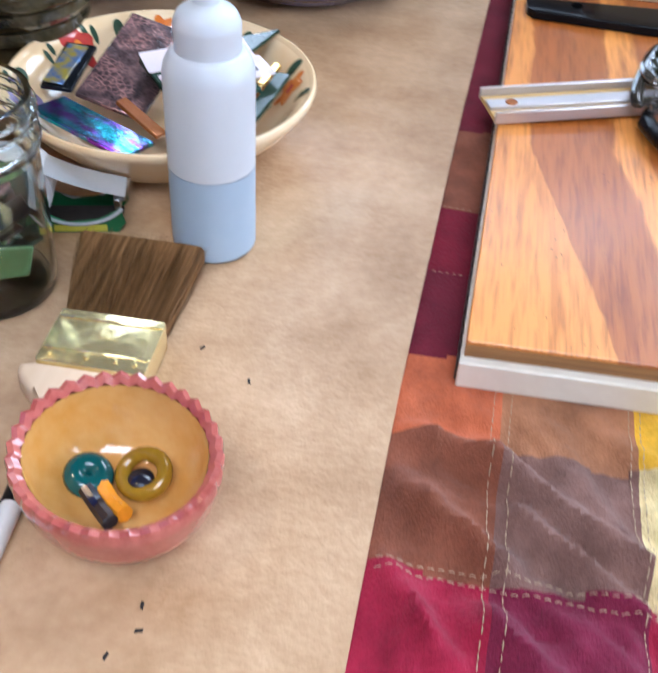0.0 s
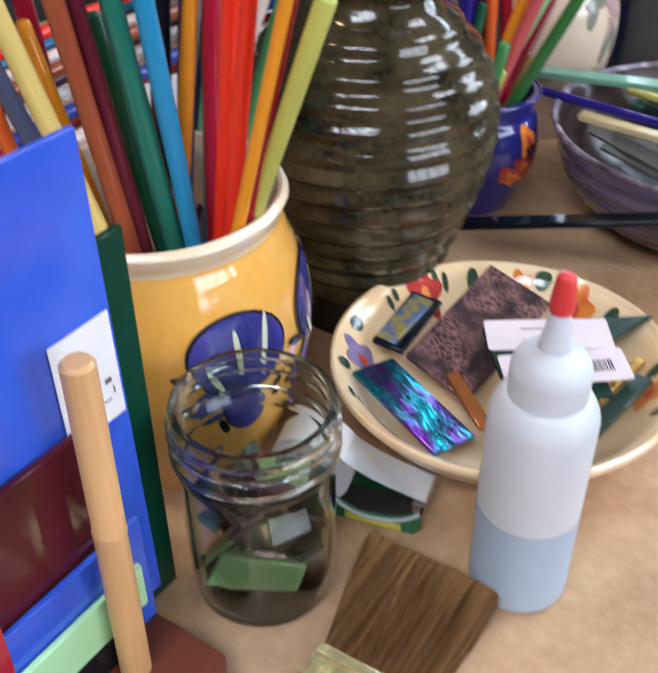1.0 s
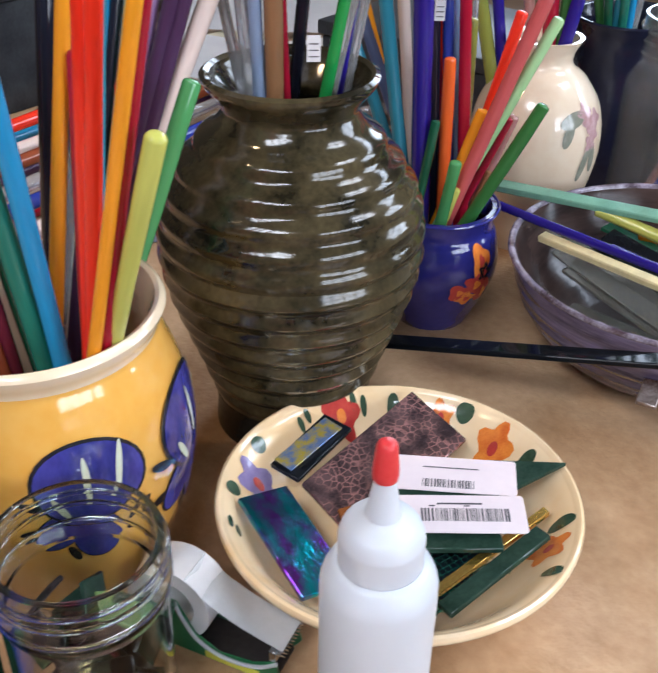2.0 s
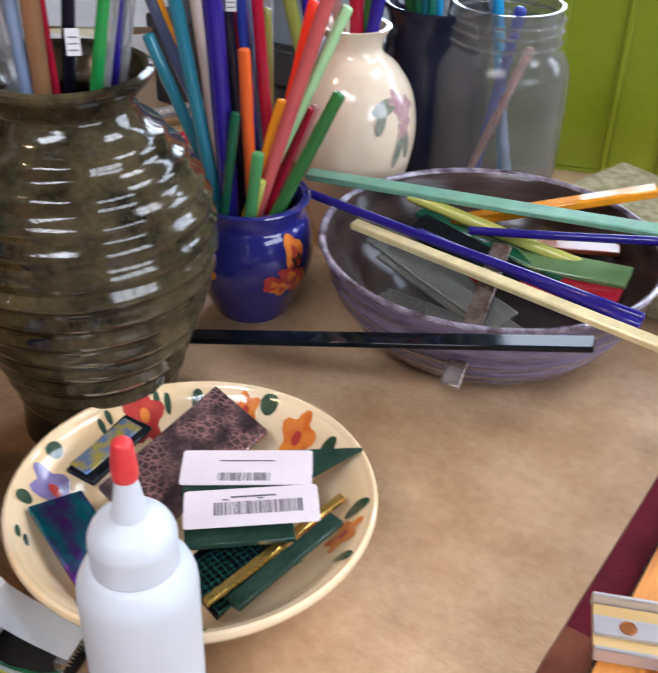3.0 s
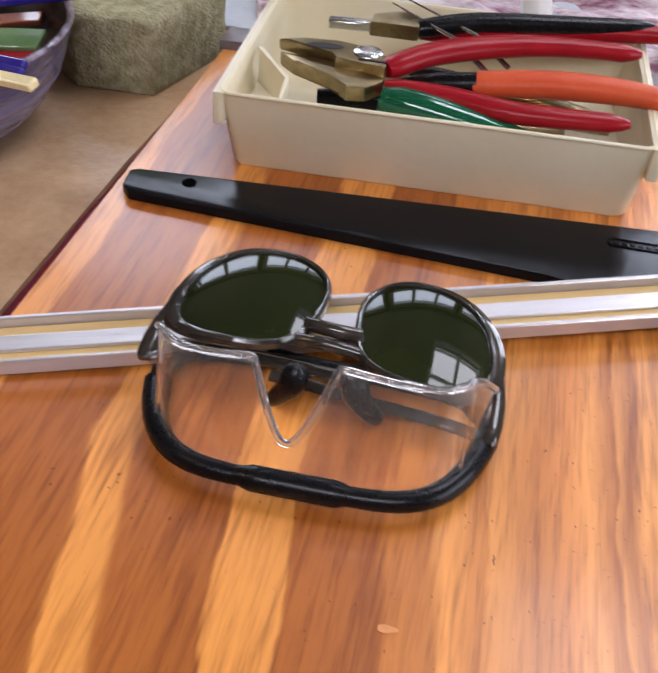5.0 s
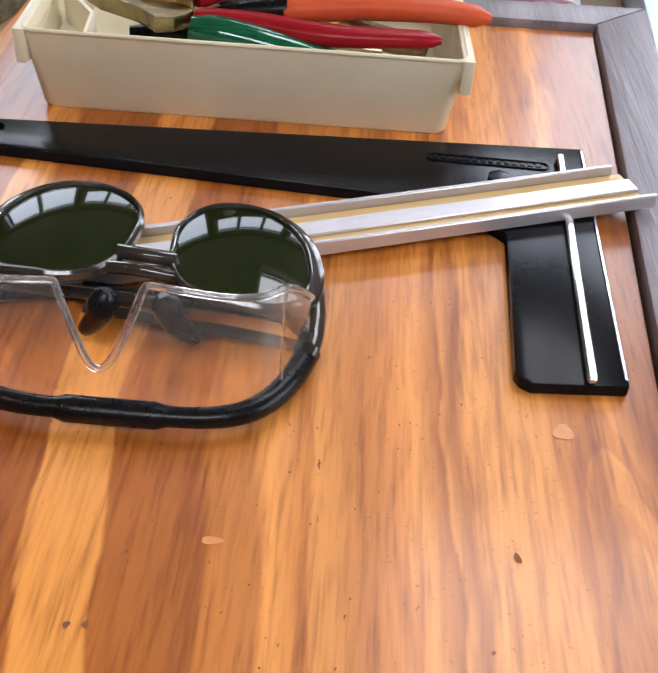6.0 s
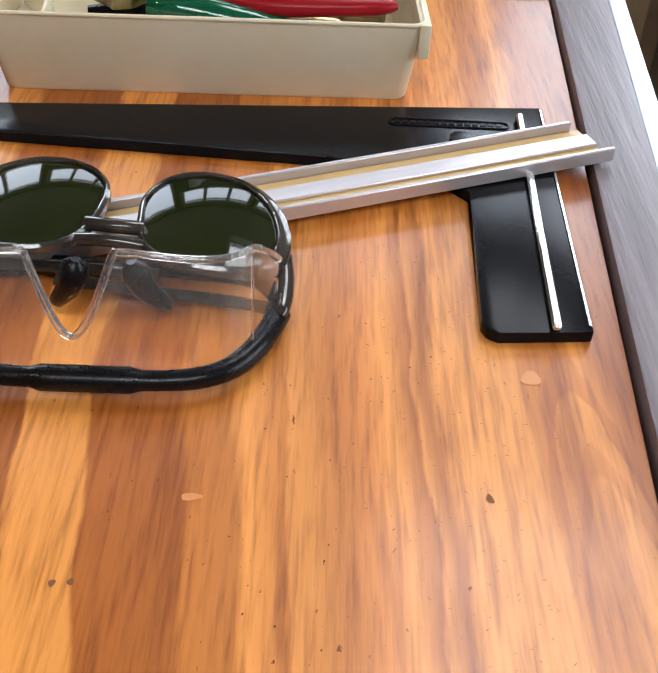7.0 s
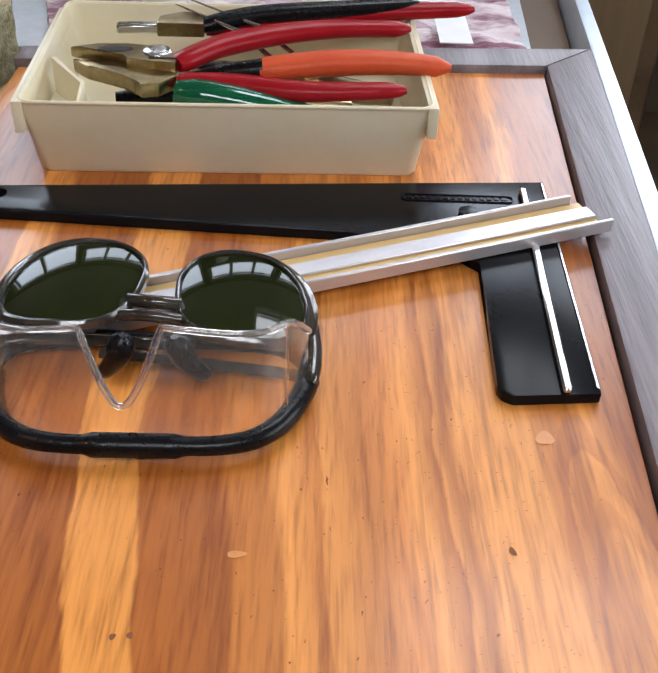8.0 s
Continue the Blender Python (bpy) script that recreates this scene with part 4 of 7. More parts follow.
def screw_jar(name, m, prof, thread_z, r, mat, label):
    j = thing(name, m, label, "jar")
    part("glass_body", lathe_bm(thick(spline(prof, 6), 0.0028, 0.006), 56), mat, j)
    for z in thread_z:
        ring = [(r + 0.0013 * math.cos(a), z + 0.0013 * math.sin(a)) for a in (2 * math.pi * i / 8 for i in range(9))]
        part("thread_ring", lathe_bm(ring, 48), mat, j)
    if mat is DUSTY_GLASS:
        for ob in j.children:
            ob.visible_shadow = False
    return j


screw_jar("canning_jar", pose(-0.1118, 0.9964, 0), [(0.050, 0.0), (0.0545, 0.006), (0.0552, 0.05), (0.0552, 0.118), (0.050, 0.136), (0.0445, 0.143), (0.0445, 0.150), (0.0440, 0.176)], (0.149, 0.158, 0.166), 0.0447, DUSTY_GLASS, "large dusty glass canning jar with screw threads")
screw_jar("scrap_jar", pose(-0.0965, 0.3760, 0), [(0.0270, 0.0), (0.0312, 0.004), (0.0325, 0.02), (0.0330, 0.070), (0.0332, 0.078), (0.0352, 0.083), (0.0345, 0.089), (0.0335, 0.106)], (0.085, 0.094, 0.100), 0.0342, JAR_GLASS, "clear glass jar holding scraps of green glass")


def shard(name, m, w, h, t, mat, label, category="glass", group="", cut=0.25):
    """A broken flat piece with ground edges."""
    o = [(-w / 2, -h / 2), (w / 2 * (1 - cut * 0.4), -h / 2 * (1 - cut)), (w / 2, h / 2 * (1 - cut * 0.5)), (-w / 2 * (1 - cut), h / 2)]
    ob = part(name, prism_bm(o, 0, t, t * 0.25, 1), mat)
    ob.matrix_world = m
    return tagged(ob, label, category, group)


JX, JY = -0.0965, 0.3760
G = "glass scraps in the jar"
shard("glass_scrap", pose(JX + 0.012, JY - 0.020, 0.032, 78, 10, 35), 0.040, 0.018, 0.003, SHARD_GREEN, "pale green glass scrap inside the jar", "glass", G)
shard("glass_scrap", pose(JX - 0.004, JY + 0.006, 0.030, 62, -8, -20), 0.040, 0.03, 0.003, SHARD_GREEN, "pale green glass scrap inside the jar", "glass", G)
shard("glass_scrap", pose(JX + 0.004, JY + 0.014, 0.04, 82, 20, 50), 0.03, 0.05, 0.003, DARK_GREEN_GLASS, "dark green glass scrap inside the jar", "glass", G)
for i in range(60):
    a, rr = i * 2.4, 0.004 + 0.0185 * ((i * 37) % 26) / 26
    shard("glass_scrap", pose(JX + rr * math.cos(a), JY + rr * math.sin(a), 0.009 + 0.0009 * i, (i * 53) % 90 - 20, (i * 31) % 80 - 30, i * 47), 0.019, 0.012, 0.0025, (BRONZE_GLASS, DARK_GREEN_GLASS, BLACK_GLASS, SHARD_GREEN, DARK_RIB)[i % 5], "small broken scrap of stained glass in the jar", "glass", G)
for i in range(14):
    a, rr = i * 1.9 + 0.4, 0.004 + 0.0009 * (i % 9)
    shard("glass_scrap", pose(JX + rr * math.cos(a), JY + rr * math.sin(a), 0.016 + 0.0022 * i, (i * 61) % 80 + 5, (i * 37) % 60 - 30, i * 71), 0.022, 0.015, 0.0025, (DARK_RIB, MAROON_SHEET, BRONZE_GLASS, GREEN_SHEET)[i % 4], "small dark broken glass scrap in the jar", "glass", G)


def clay_bowl():
    b = thing("pinch_bowl", pose(0.0138, 0.2560, 0.0), "small hand-made clay bowl with a pink scalloped rim", "bowl")
    out = spline([(0.018, 0.0), (0.026, 0.004), (0.035, 0.015), (0.0392, 0.030), (0.0394, 0.0365)], 6)

    def wob(r, z, a):
        k = max(0.0, (z - 0.026) / 0.01)
        return r * (1 + 0.035 * math.cos(2 * a + 0.6)) + 0.0004 * k * math.cos(34 * a), z + 0.0007 * k * math.cos(34 * a) + 0.002 * k * math.cos(a - 2.2)
    part("outer_wall", lathe_bm([(0, 0)] + out + [(0.0388, 0.0385), (0.0366, 0.0387), (0.0342, 0.0366)], 136, wob), CLAY_PINK, b, "pink glazed outside")
    part("inner_wall", lathe_bm([(0.0341, 0.0364), (0.0336, 0.030), (0.029, 0.0155), (0.02, 0.008), (0.0, 0.0065)], 64, lambda r, z, a: (r * (1 + 0.035 * math.cos(2 * a + 0.6)), z + 0.002 * max(0, (z - 0.026) / 0.01) * math.cos(a - 2.2))), CLAY_IN, b, "honey glazed inside")


clay_bowl()
def ring_bead(x, y, z, R, r, mat, label, rx=0, ry=0):
    ob = part("glass_bead", tube_bm([(R * math.cos(q), R * 0.92 * math.sin(q), 0) for q in (2 * math.pi * i / 20 for i in range(20))], r, 10, closed=True), mat)
    ob.matrix_world = pose(x, y, z, rx, ry, 0)
    tagged(ob, label, "bead")


ring_bead(-0.0010, 0.2600, 0.0145, 0.0052, 0.0050, rod_glass("teal_bead", (0.008, 0.10, 0.105), 0.2), "teal glass ring bead lying in the pink bowl", 14, 12)
ring_bead(0.0203, 0.2640, 0.0165, 0.0088, 0.0032, rod_glass("yellow_coil", (0.42, 0.24, 0.012), 0.35), "curled yellow glass ring lying in the bowl", 24, -10)
for c, r, pts in (("amber", 0.0036, ((0.0043, 0.2580, 0.0140), (0.0113, 0.2515, 0.0125), (0.0190, 0.2450, 0.0145))), ("ink", 0.0034, ((0.0003, 0.2535, 0.0150), (0.0073, 0.2475, 0.0130), (0.0150, 0.2400, 0.0150)))):
    tagged(part("glass_pin", tube_bm(spline(pts, 5), r, 8), ROD[c]), "amber glass pin lying in the pink bowl" if c == "amber" else "dark glass pin lying in the pink bowl", "glass")
core = part("glass_bead", lathe_bm(spline([(0.0, -0.002), (0.0045, 0.0), (0.005, 0.003), (0.0, 0.005)], 4), 16), ROD["ink"])
core.matrix_world = pose(0.0198, 0.2620, 0.0135)
tagged(core, "black glass bead lying in the pink bowl", "bead")

PLATE_C = (-0.0568, 0.5345)
PLATE = spline([(0.0, 0.0085), (0.040, 0.0085), (0.056, 0.011), (0.070, 0.022), (0.0815, 0.0365), (0.0870, 0.0412)], 8)


def plate_z(r):
    for (r0, z0), (r1, z1) in zip(PLATE, PLATE[1:]):
        if r0 <= r <= r1 and r1 > r0:
            return z0 + (z1 - z0) * (r - r0) / (r1 - r0)
    return PLATE[-1][1]


def painted_plate():
    p = thing("painted_dish", pose(*PLATE_C, 0), "cream glazed shallow dish painted with small flowers", "dish")
    rim = [(0.0880, 0.0425), (0.0893, 0.0432), (0.0906, 0.0427), (0.0913, 0.0413), (0.0912, 0.0395), (0.0900, 0.0372), (0.084, 0.029), (0.070, 0.013), (0.055, 0.003), (0.05, 0.0), (0.0, 0.0)]
    part("body", lathe_bm(PLATE + rim, 80), WARM_CREAM, p)

    def at(ang, r0):
        def place(u, v):
            r = r0 + v
            a = radians(ang) + u / r0
            return (r * math.cos(a), r * math.sin(a), plate_z(r) + 0.0007)
        return place
    # flowers and leaves round the wall; angle in degrees from +x
    for ang, r, s, m, mid in ((150, 0.078, 0.0095, RED_PAINT, ORANGE_PAINT), (203, 0.074, 0.0100, PURPLE_PAINT, RED_PAINT), (82, 0.075, 0.0098, ORANGE_PAINT, RED_PAINT), (108, 0.078, 0.007, ORANGE_PAINT, RED_PAINT), (300, 0.077, 0.0090, RED_PAINT, ORANGE_PAINT), (20, 0.076, 0.008, ORANGE_PAINT, RED_PAINT)):
        part("flower", skin_bm(blob(s, s, 5, 0.24, ang), at(ang, r)), m, p)
        part("flower_centre", skin_bm(blob(s * 0.28, s * 0.28), lambda u, v, f=at(ang, r): tuple(Vector(f(u, v)) + Vector((0, 0, 0.0006)))), mid, p)
    for ang, r, w, h in ((66, 0.078, 0.0042, 0.0062), (99, 0.083, 0.0052, 0.0046), (128, 0.080, 0.0034, 0.0056), (190, 0.083, 0.005, 0.0035), (215, 0.083, 0.0042, 0.0034), (164, 0.082, 0.0018, 0.003), (168, 0.080, 0.0018, 0.003), (140, 0.081, 0.0018, 0.0042), (144, 0.083, 0.0018, 0.0042), (232, 0.084, 0.0042, 0.0012), (235, 0.081, 0.0042, 0.0012), (30, 0.081, 0.004, 0.006), (5, 0.083, 0.0035, 0.005), (290, 0.083, 0.004, 0.003), (312, 0.082, 0.0022, 0.005)):
        part("leaf", skin_bm(blob(w, h), at(ang, r)), LEAF_PAINT, p)


painted_plate()


def sheet(name, corners, t, mat, label, group="", category="glass", three=False):
    """A flat cut piece through three corners a, b, c (a to b its width, b to c its depth)."""
    a, b, c = (Vector(v) for v in corners)
    u, v = b - a, c - b
    n = u.cross(v).normalized()
    m = Matrix.Translation(a) @ Matrix((u.normalized(), n.cross(u.normalized()), n)).transposed().to_4x4()
    w = u.length
    d = v.dot(n.cross(u.normalized()))
    k = v.dot(u.normalized())
    ob = part(name, prism_bm([(0, 0), (w, 0), (w + k, d)] + ([] if three else [(k, d)]), 0, t, t * 0.2, 1), mat)
    ob.matrix_world = m
    return tagged(ob, label, category, group)


GP = "cut glass pieces in the dish"
# pieces in the dish, from the lowest up
sheet("glass_tile", [(-0.1175, 0.4815, 0.0370), (-0.0555, 0.4590, 0.0290), (-0.0475, 0.4865, 0.0235)], 0.003, IRID, "iridescent teal and purple dichroic glass tile in the dish", GP)
sheet("glass_tile", [(-0.1055, 0.5170, 0.0300), (-0.0620, 0.5070, 0.0245), (-0.0560, 0.5960, 0.0370)], 0.003, BRONZE_GLASS, "textured dark bronze glass tile in the dish", GP)
sheet("glass_tile", [(-0.1255, 0.5150, 0.0330), (-0.1060, 0.5150, 0.0330), (-0.1070, 0.5610, 0.0390)], 0.003, BLACK_GLASS, "black glass piece with a rainbow face in the dish", GP)
sheet("dichroic_film", [(-0.1250, 0.5175, 0.0370), (-0.1120, 0.5165, 0.0370), (-0.1100, 0.5560, 0.0424)], 0.0008, DICHRO, "rainbow dichroic film on the black glass piece", GP)
sheet("glass_strip", [(-0.0790, 0.5140, 0.0330), (-0.0755, 0.5210, 0.0330), (-0.0440, 0.4990, 0.0270)], 0.003, COPPER_GLASS, "copper brown glass strip in the dish", GP)
sheet("glass_tile", [(-0.0400, 0.5000, 0.0230), (-0.0060, 0.4880, 0.0245), (-0.0040, 0.5420, 0.0280)], 0.003, BLACK_GLASS, "black glass tile with green grid pattern in the dish", GP)
sheet("glass_tile", [(-0.0760, 0.5480, 0.0405), (-0.0375, 0.5045, 0.0360), (0.0030, 0.5370, 0.0380)], 0.0035, DARK_GREEN_GLASS, "dark green glass sheet with a paper label in the dish", GP)
sheet("glass_tile", [(-0.0740, 0.5560, 0.0400), (-0.0260, 0.5330, 0.0405), (-0.0015, 0.6050, 0.0445)], 0.003, DARK_GREEN_GLASS, "dark mottled green glass sheet with a paper label in the dish", GP, three=True)
sheet("glass_strip", [(-0.0155, 0.4900, 0.0300), (-0.0108, 0.4880, 0.0300), (0.0060, 0.5765, 0.0350)], 0.003, GOLD_STRIP, "thin gold iridescent glass strip in the dish", GP)
sheet("glass_strip", [(-0.0055, 0.4945, 0.0320), (0.0040, 0.4915, 0.0335), (0.0158, 0.5590, 0.0385)], 0.003, DARK_GREEN_GLASS, "narrow dark green glass strip in the dish", GP)


def grid_lines():
    g = thing("grid_foil", pose(-0.0393, 0.5002, 0.0263, 4.2, -2.4, -19), "teal foil grid on the black glass tile", "foil")
    foil = surf("teal_foil", (0.05, 0.35, 0.3), (0.12, 0.5, 0.42), rough=0.25, metal=0.8)
    for i in range(15):
        part("foil_line", box_bm(0.001, 0.001 + i * 0.0033, 0, 0.035, 0.0014 + i * 0.0033, 0.0003), foil, g, smooth=False)
    for i in range(11):
        part("foil_line", box_bm(0.001 + i * 0.0033, 0.001, 0.0003, 0.0014 + i * 0.0033, 0.049, 0.0005), foil, g, smooth=False)


grid_lines()


def paper_label(m, w, h, code, seed, word_bars):
    lab = thing("paper_label", m, "pinkish white paper label with printed bars", "label", "labels on the glass sheet")
    part("label_paper", prism_bm(rounded(-w / 2, -h / 2, w / 2, h / 2, 0.002), 0, 0.0004), PINK_LABEL, lab, smooth=False)
    rnd = random.Random(seed)
    x = code[0]
    while x < code[1]:
        b = rnd.choice((0.0004, 0.0007, 0.001))
        part("printed_bar", box_bm(x, code[2], 0.0004, x + b, code[3], 0.00055), PRINT, lab, smooth=False)
        x += b + rnd.choice((0.0004, 0.0006, 0.0009))
    for x0, x1, y0, y1 in word_bars:
        part("printed_line", box_bm(x0, y0, 0.0004, x1, y1, 0.00055), PRINT, lab, smooth=False)


paper_label(pose(-0.0430, 0.5600, 0.0450, 3.0, -1.5, 33), 0.066, 0.0245, (-0.014, 0.012, -0.0095, -0.004), 3, [(-0.014, 0.014, 0.0042, 0.0049)])
paper_label(pose(-0.0245, 0.5390, 0.0447, 1.5, -1.5, 38), 0.065, 0.025, (-0.018, 0.024, -0.005, 0.0035), 5, [(-0.010, 0.012, 0.0062, 0.0072), (-0.014, -0.011, 0.0048, 0.0056), (0.003, 0.006, 0.0048, 0.0056)])


def squeeze_bottle():
    b = thing("squeeze_bottle", pose(0.0003, 0.4385, 0), "milky plastic squeeze bottle half full, with a red tip", "bottle")
    low = spline([(0.0185, 0.0), (0.0212, 0.002), (0.0221, 0.006), (0.0221, 0.030), (0.0221, 0.0505)], 5)
    up = spline([(0.0221, 0.0508), (0.0221, 0.075), (0.0221, 0.096), (0.0214, 0.1035), (0.0183, 0.1098), (0.0158, 0.1115)], 6)
    part("lower_body", lathe_bm([(0, 0)] + low, 40), HDPE_FULL, b, "lower wall tinted by clear liquid inside")
    part("upper_body", lathe_bm(up, 40), HDPE, b)
    part("cap", lathe_bm(spline([(0.0157, 0.1116), (0.0158, 0.120), (0.0156, 0.1245), (0.0132, 0.1295), (0.0080, 0.1325), (0.0064, 0.1338)], 6), 40), HDPE, b, "translucent white screw cap")
    part("spout", lathe_bm([(0.0066, 0.1338), (0.0054, 0.140), (0.0037, 0.1510)], 24), HDPE, b)
    part("tip_cap", lathe_bm(spline([(0.0044, 0.1500), (0.0047, 0.1535), (0.0041, 0.1605), (0.0036, 0.1645), (0.0024, 0.1660), (0, 0.1665)], 5), 24), RED_CAP, b, "red plastic tip cap")


squeeze_bottle()


def paint_brush():
    b = thing("paint_brush", pose(-0.0230, 0.3345, 0, 0, 0, 1.5), "wide flat paint brush with brown bristles and brass ferrule", "brush")
    # handle towards -y, bristles towards +y
    part("ferrule", prism_bm(rounded(-0.0250, -0.0180, 0.0250, 0.0180, 0.002), 0.0005, 0.0155, 0.002, 2), BRASS, b, "dented pale brass ferrule")
    for y in (-0.0095, 0.012):
        part("crimp_line", box_bm(-0.0247, y, 0.0150, 0.0247, y + 0.0016, 0.0163, 0.0005, 1), BRASS, b)
    for x in (-0.020, -0.003, 0.010, 0.019):
        part("nail", lathe_bm([(0, 0.0172), (0.0012, 0.0168), (0.0014, 0.0152)], 10), BRASS, b).location = (x, -0.0125, 0)
    for i, (x0, x1, y) in enumerate(((-0.004, 0.0, 0.006), (0.001, 0.005, 0.006), (-0.005, 0.006, 0.0015), (-0.004, -0.001, 0.0035))):
        part("stamped_mark", box_bm(x0, y, 0.0152, x1, y + 0.0012, 0.0159, 0.0002, 1), BRASS, b)
    ho = [(-0.0245, -0.0175), (-0.0315, -0.0195), (-0.0300, -0.0260), (-0.0210, -0.0350), (-0.0080, -0.0430), (-0.0010, -0.0520), (0.0020, -0.0640), (0.0125, -0.0640), (0.0130, -0.0520), (0.0155, -0.0430), (0.0200, -0.0350), (0.0245, -0.0260), (0.0245, -0.0175)]
    part("handle", prism_bm(ho, 0.002, 0.0145, 0.003, 3), PALE_WOOD, b, "pale bare wooden handle")
    rnd = random.Random(4)
    core = prism_bm([(-0.0235, 0.0170), (0.0235, 0.0170), (0.0265, 0.084), (-0.0405, 0.084)], 0.002, 0.0125, 0.002, 1)
    part("bristle_core", core, BRISTLE, b)
    hair = bmesh.new()
    for i in range(2200):
        u, w = rnd.uniform(-1, 1), rnd.uniform(0, 1)
        a = Vector((u * 0.0238, 0.0170, 0.0022 + w * 0.0125))
        end = Vector((u * 0.0345 - 0.007 + rnd.gauss(0, 0.0012), 0.088 + rnd.uniform(-0.006, 0.003), 0.0010 + w * 0.0125 + rnd.gauss(0, 0.0008)))
        end.z = max(end.z, 0.0006)
        mid = (a + end) / 2 + Vector((rnd.gauss(0, 0.0006), 0, rnd.gauss(0, 0.0006)))
        s = Vector((0.00016, 0, 0.00011))
        v = [hair.verts.new(p) for p in (a - s, a + s, mid + s, mid - s, end)]
        hair.faces.new((v[0], v[1], v[2], v[3]))
        hair.faces.new((v[3], v[2], v[4]))
    part("bristles", hair, BRISTLE, b, "brown natural bristles")


paint_brush()


def tape_dispenser():
    d = thing("tape_dispenser", pose(-0.0760, 0.4400, 0, 0, 0, 15), "green and clear plastic tape dispenser lying on the board", "dispenser")
    side = [(-0.046, 0.0), (0.022, 0.0), (0.026, 0.006), (0.024, 0.015), (0.012, 0.008), (-0.005, 0.006), (-0.018, 0.013), (-0.026, 0.030), (-0.040, 0.030)]
    for y in (-0.012, 0.0105):
        bm = prism_bm(side, 0, 0.0015, 0.0003, 1)
        p = part("side_cheek", bm, TAPE_GREEN, d)
        p.matrix_local = pose(0, y + 0.0015, 0, 90, 0, 0)
    part("base", box_bm(-0.044, -0.0105, 0.0006, 0.0235, 0.009, 0.004, 0.001, 1), DARK_RIB, d, "dark inside floor")
    roll = part("tape_roll", lathe_bm([(0.0125, -0.0095), (0.0205, -0.0095), (0.0205, 0.0095), (0.0125, 0.0095), (0.0125, -0.0095)], 40), PAPER, d, "white roll of tape")
    roll.matrix_local = pose(-0.031, 0, 0.0247, 90, 0, 0)
    part("tape_tongue", tube_bm(spline([(-0.0225, 0, 0.0435), (-0.012, 0, 0.0345), (0.006, 0, 0.0265), (0.0265, 0, 0.0212)], 5), 0.0095, 4, flat=0.05), TAPE_CLEAR, d, "frosted strip of tape")
    for y in (-0.0127, 0.0123):
        rimline = [(0.025, y, 0.0155), (0.017, y, 0.0095), (0.006, y, 0.0062), (-0.006, y, 0.0066), (-0.0165, y, 0.0120), (-0.0235, y, 0.0230), (-0.0265, y, 0.0310)]
        part("cheek_rim", tube_bm(spline(rimline, 4), 0.0010, 8), TAPE_CLEAR, d, "clear plastic edge")
    teeth = []
    for i in range(12):
        y = -0.0115 + i * 0.0019
        teeth.append(prism_bm([(0.024, y), (0.0285, y + 0.00095), (0.024, y + 0.0019)], 0.0195, 0.0201))
    part("cutter", join_bm(teeth + [box_bm(0.0205, -0.0115, 0.0145, 0.0242, 0.0115, 0.0205, 0.0004, 1)]), SILVER, d, "serrated metal cutter")
    part("label", box_bm(-0.012, -0.01245, 0.0012, 0.016, -0.0121, 0.0052), surf("yellow_print", (0.55, 0.5, 0.04), (0.65, 0.6, 0.08), rough=0.4), d, "yellow printed strip")


tape_dispenser()


# ---- glass rods standing in the vessels ----
def glass_rod(colour, a, b, r, group):
    """A pulled rod with slightly uneven width and rounded ends."""
    A, B = Vector(a), Vector(b)
    n = 7
    s = sum(a) * 900
    pts = [(0, 0, (B - A).length * i / n) for i in range(n + 1)]
    bow = 0.0010
    pts = [(bow * math.sin(math.pi * i / n + s), bow * math.cos(2 * i / n + s) - bow * math.cos(s), p[2]) for i, p in enumerate(pts)]
    rad = [r * (1 + 0.04 * math.sin(s + 2.1 * i)) for i in range(n + 1)]
    L = (B - A).length
    pts = [(pts[0][0], pts[0][1], -r * 0.3)] + pts + [(pts[-1][0], pts[-1][1], L + r * k) for k in (0.28, 0.44, 0.5)]
    rad = [r * 0.6] + rad + [r * 0.86, r * 0.55, r * 0.2]
    ob = part("glass_rod", tube_bm(pts, rad, 16), ROD[colour])
    ob.matrix_world = Matrix.Translation(A) @ (B - A).to_track_quat("Z", "Y").to_matrix().to_4x4()
    names = {"clear_rod": "clear", "rose_clear": "clear rose pink", "ink": "blackish", "shell": "pale shell pink", "lime": "lime yellow", "leaf": "green", "leaf_dark": "dark green", "pale_green": "pale green"}
    return tagged(ob, names.get(colour, colour.replace("_", " ")) + " coloured glass rod " + group[0], "rod", group[1])


IN_YELLOW = ("standing in the yellow crock", "rods in the yellow crock")
IN_VASE = ("standing in the ribbed green vase", "rods in the ribbed vase")
IN_BLUE = ("standing in the cobalt blue pot", "rods in the blue pot")
IN_WHITE = ("standing in the ivory vase", "rods in the ivory vase")
IN_JAR = ("standing in the canning jar", "rods in the canning jar")
IN_DARK = ("standing in the night blue vase", "rods in the dark vase")
glass_rod("butter", (-0.1680, 0.4155, 0.019), (-0.228, 0.373, 0.310), 0.0046, IN_YELLOW)
glass_rod("amber", (-0.1820, 0.4225, 0.018), (-0.221, 0.402, 0.225), 0.0029, IN_YELLOW)
glass_rod("rust", (-0.1740, 0.4165, 0.019), (-0.214, 0.395, 0.319), 0.0043, IN_YELLOW)
glass_rod("maroon", (-0.1750, 0.4225, 0.019), (-0.209, 0.408, 0.307), 0.0037, IN_YELLOW)
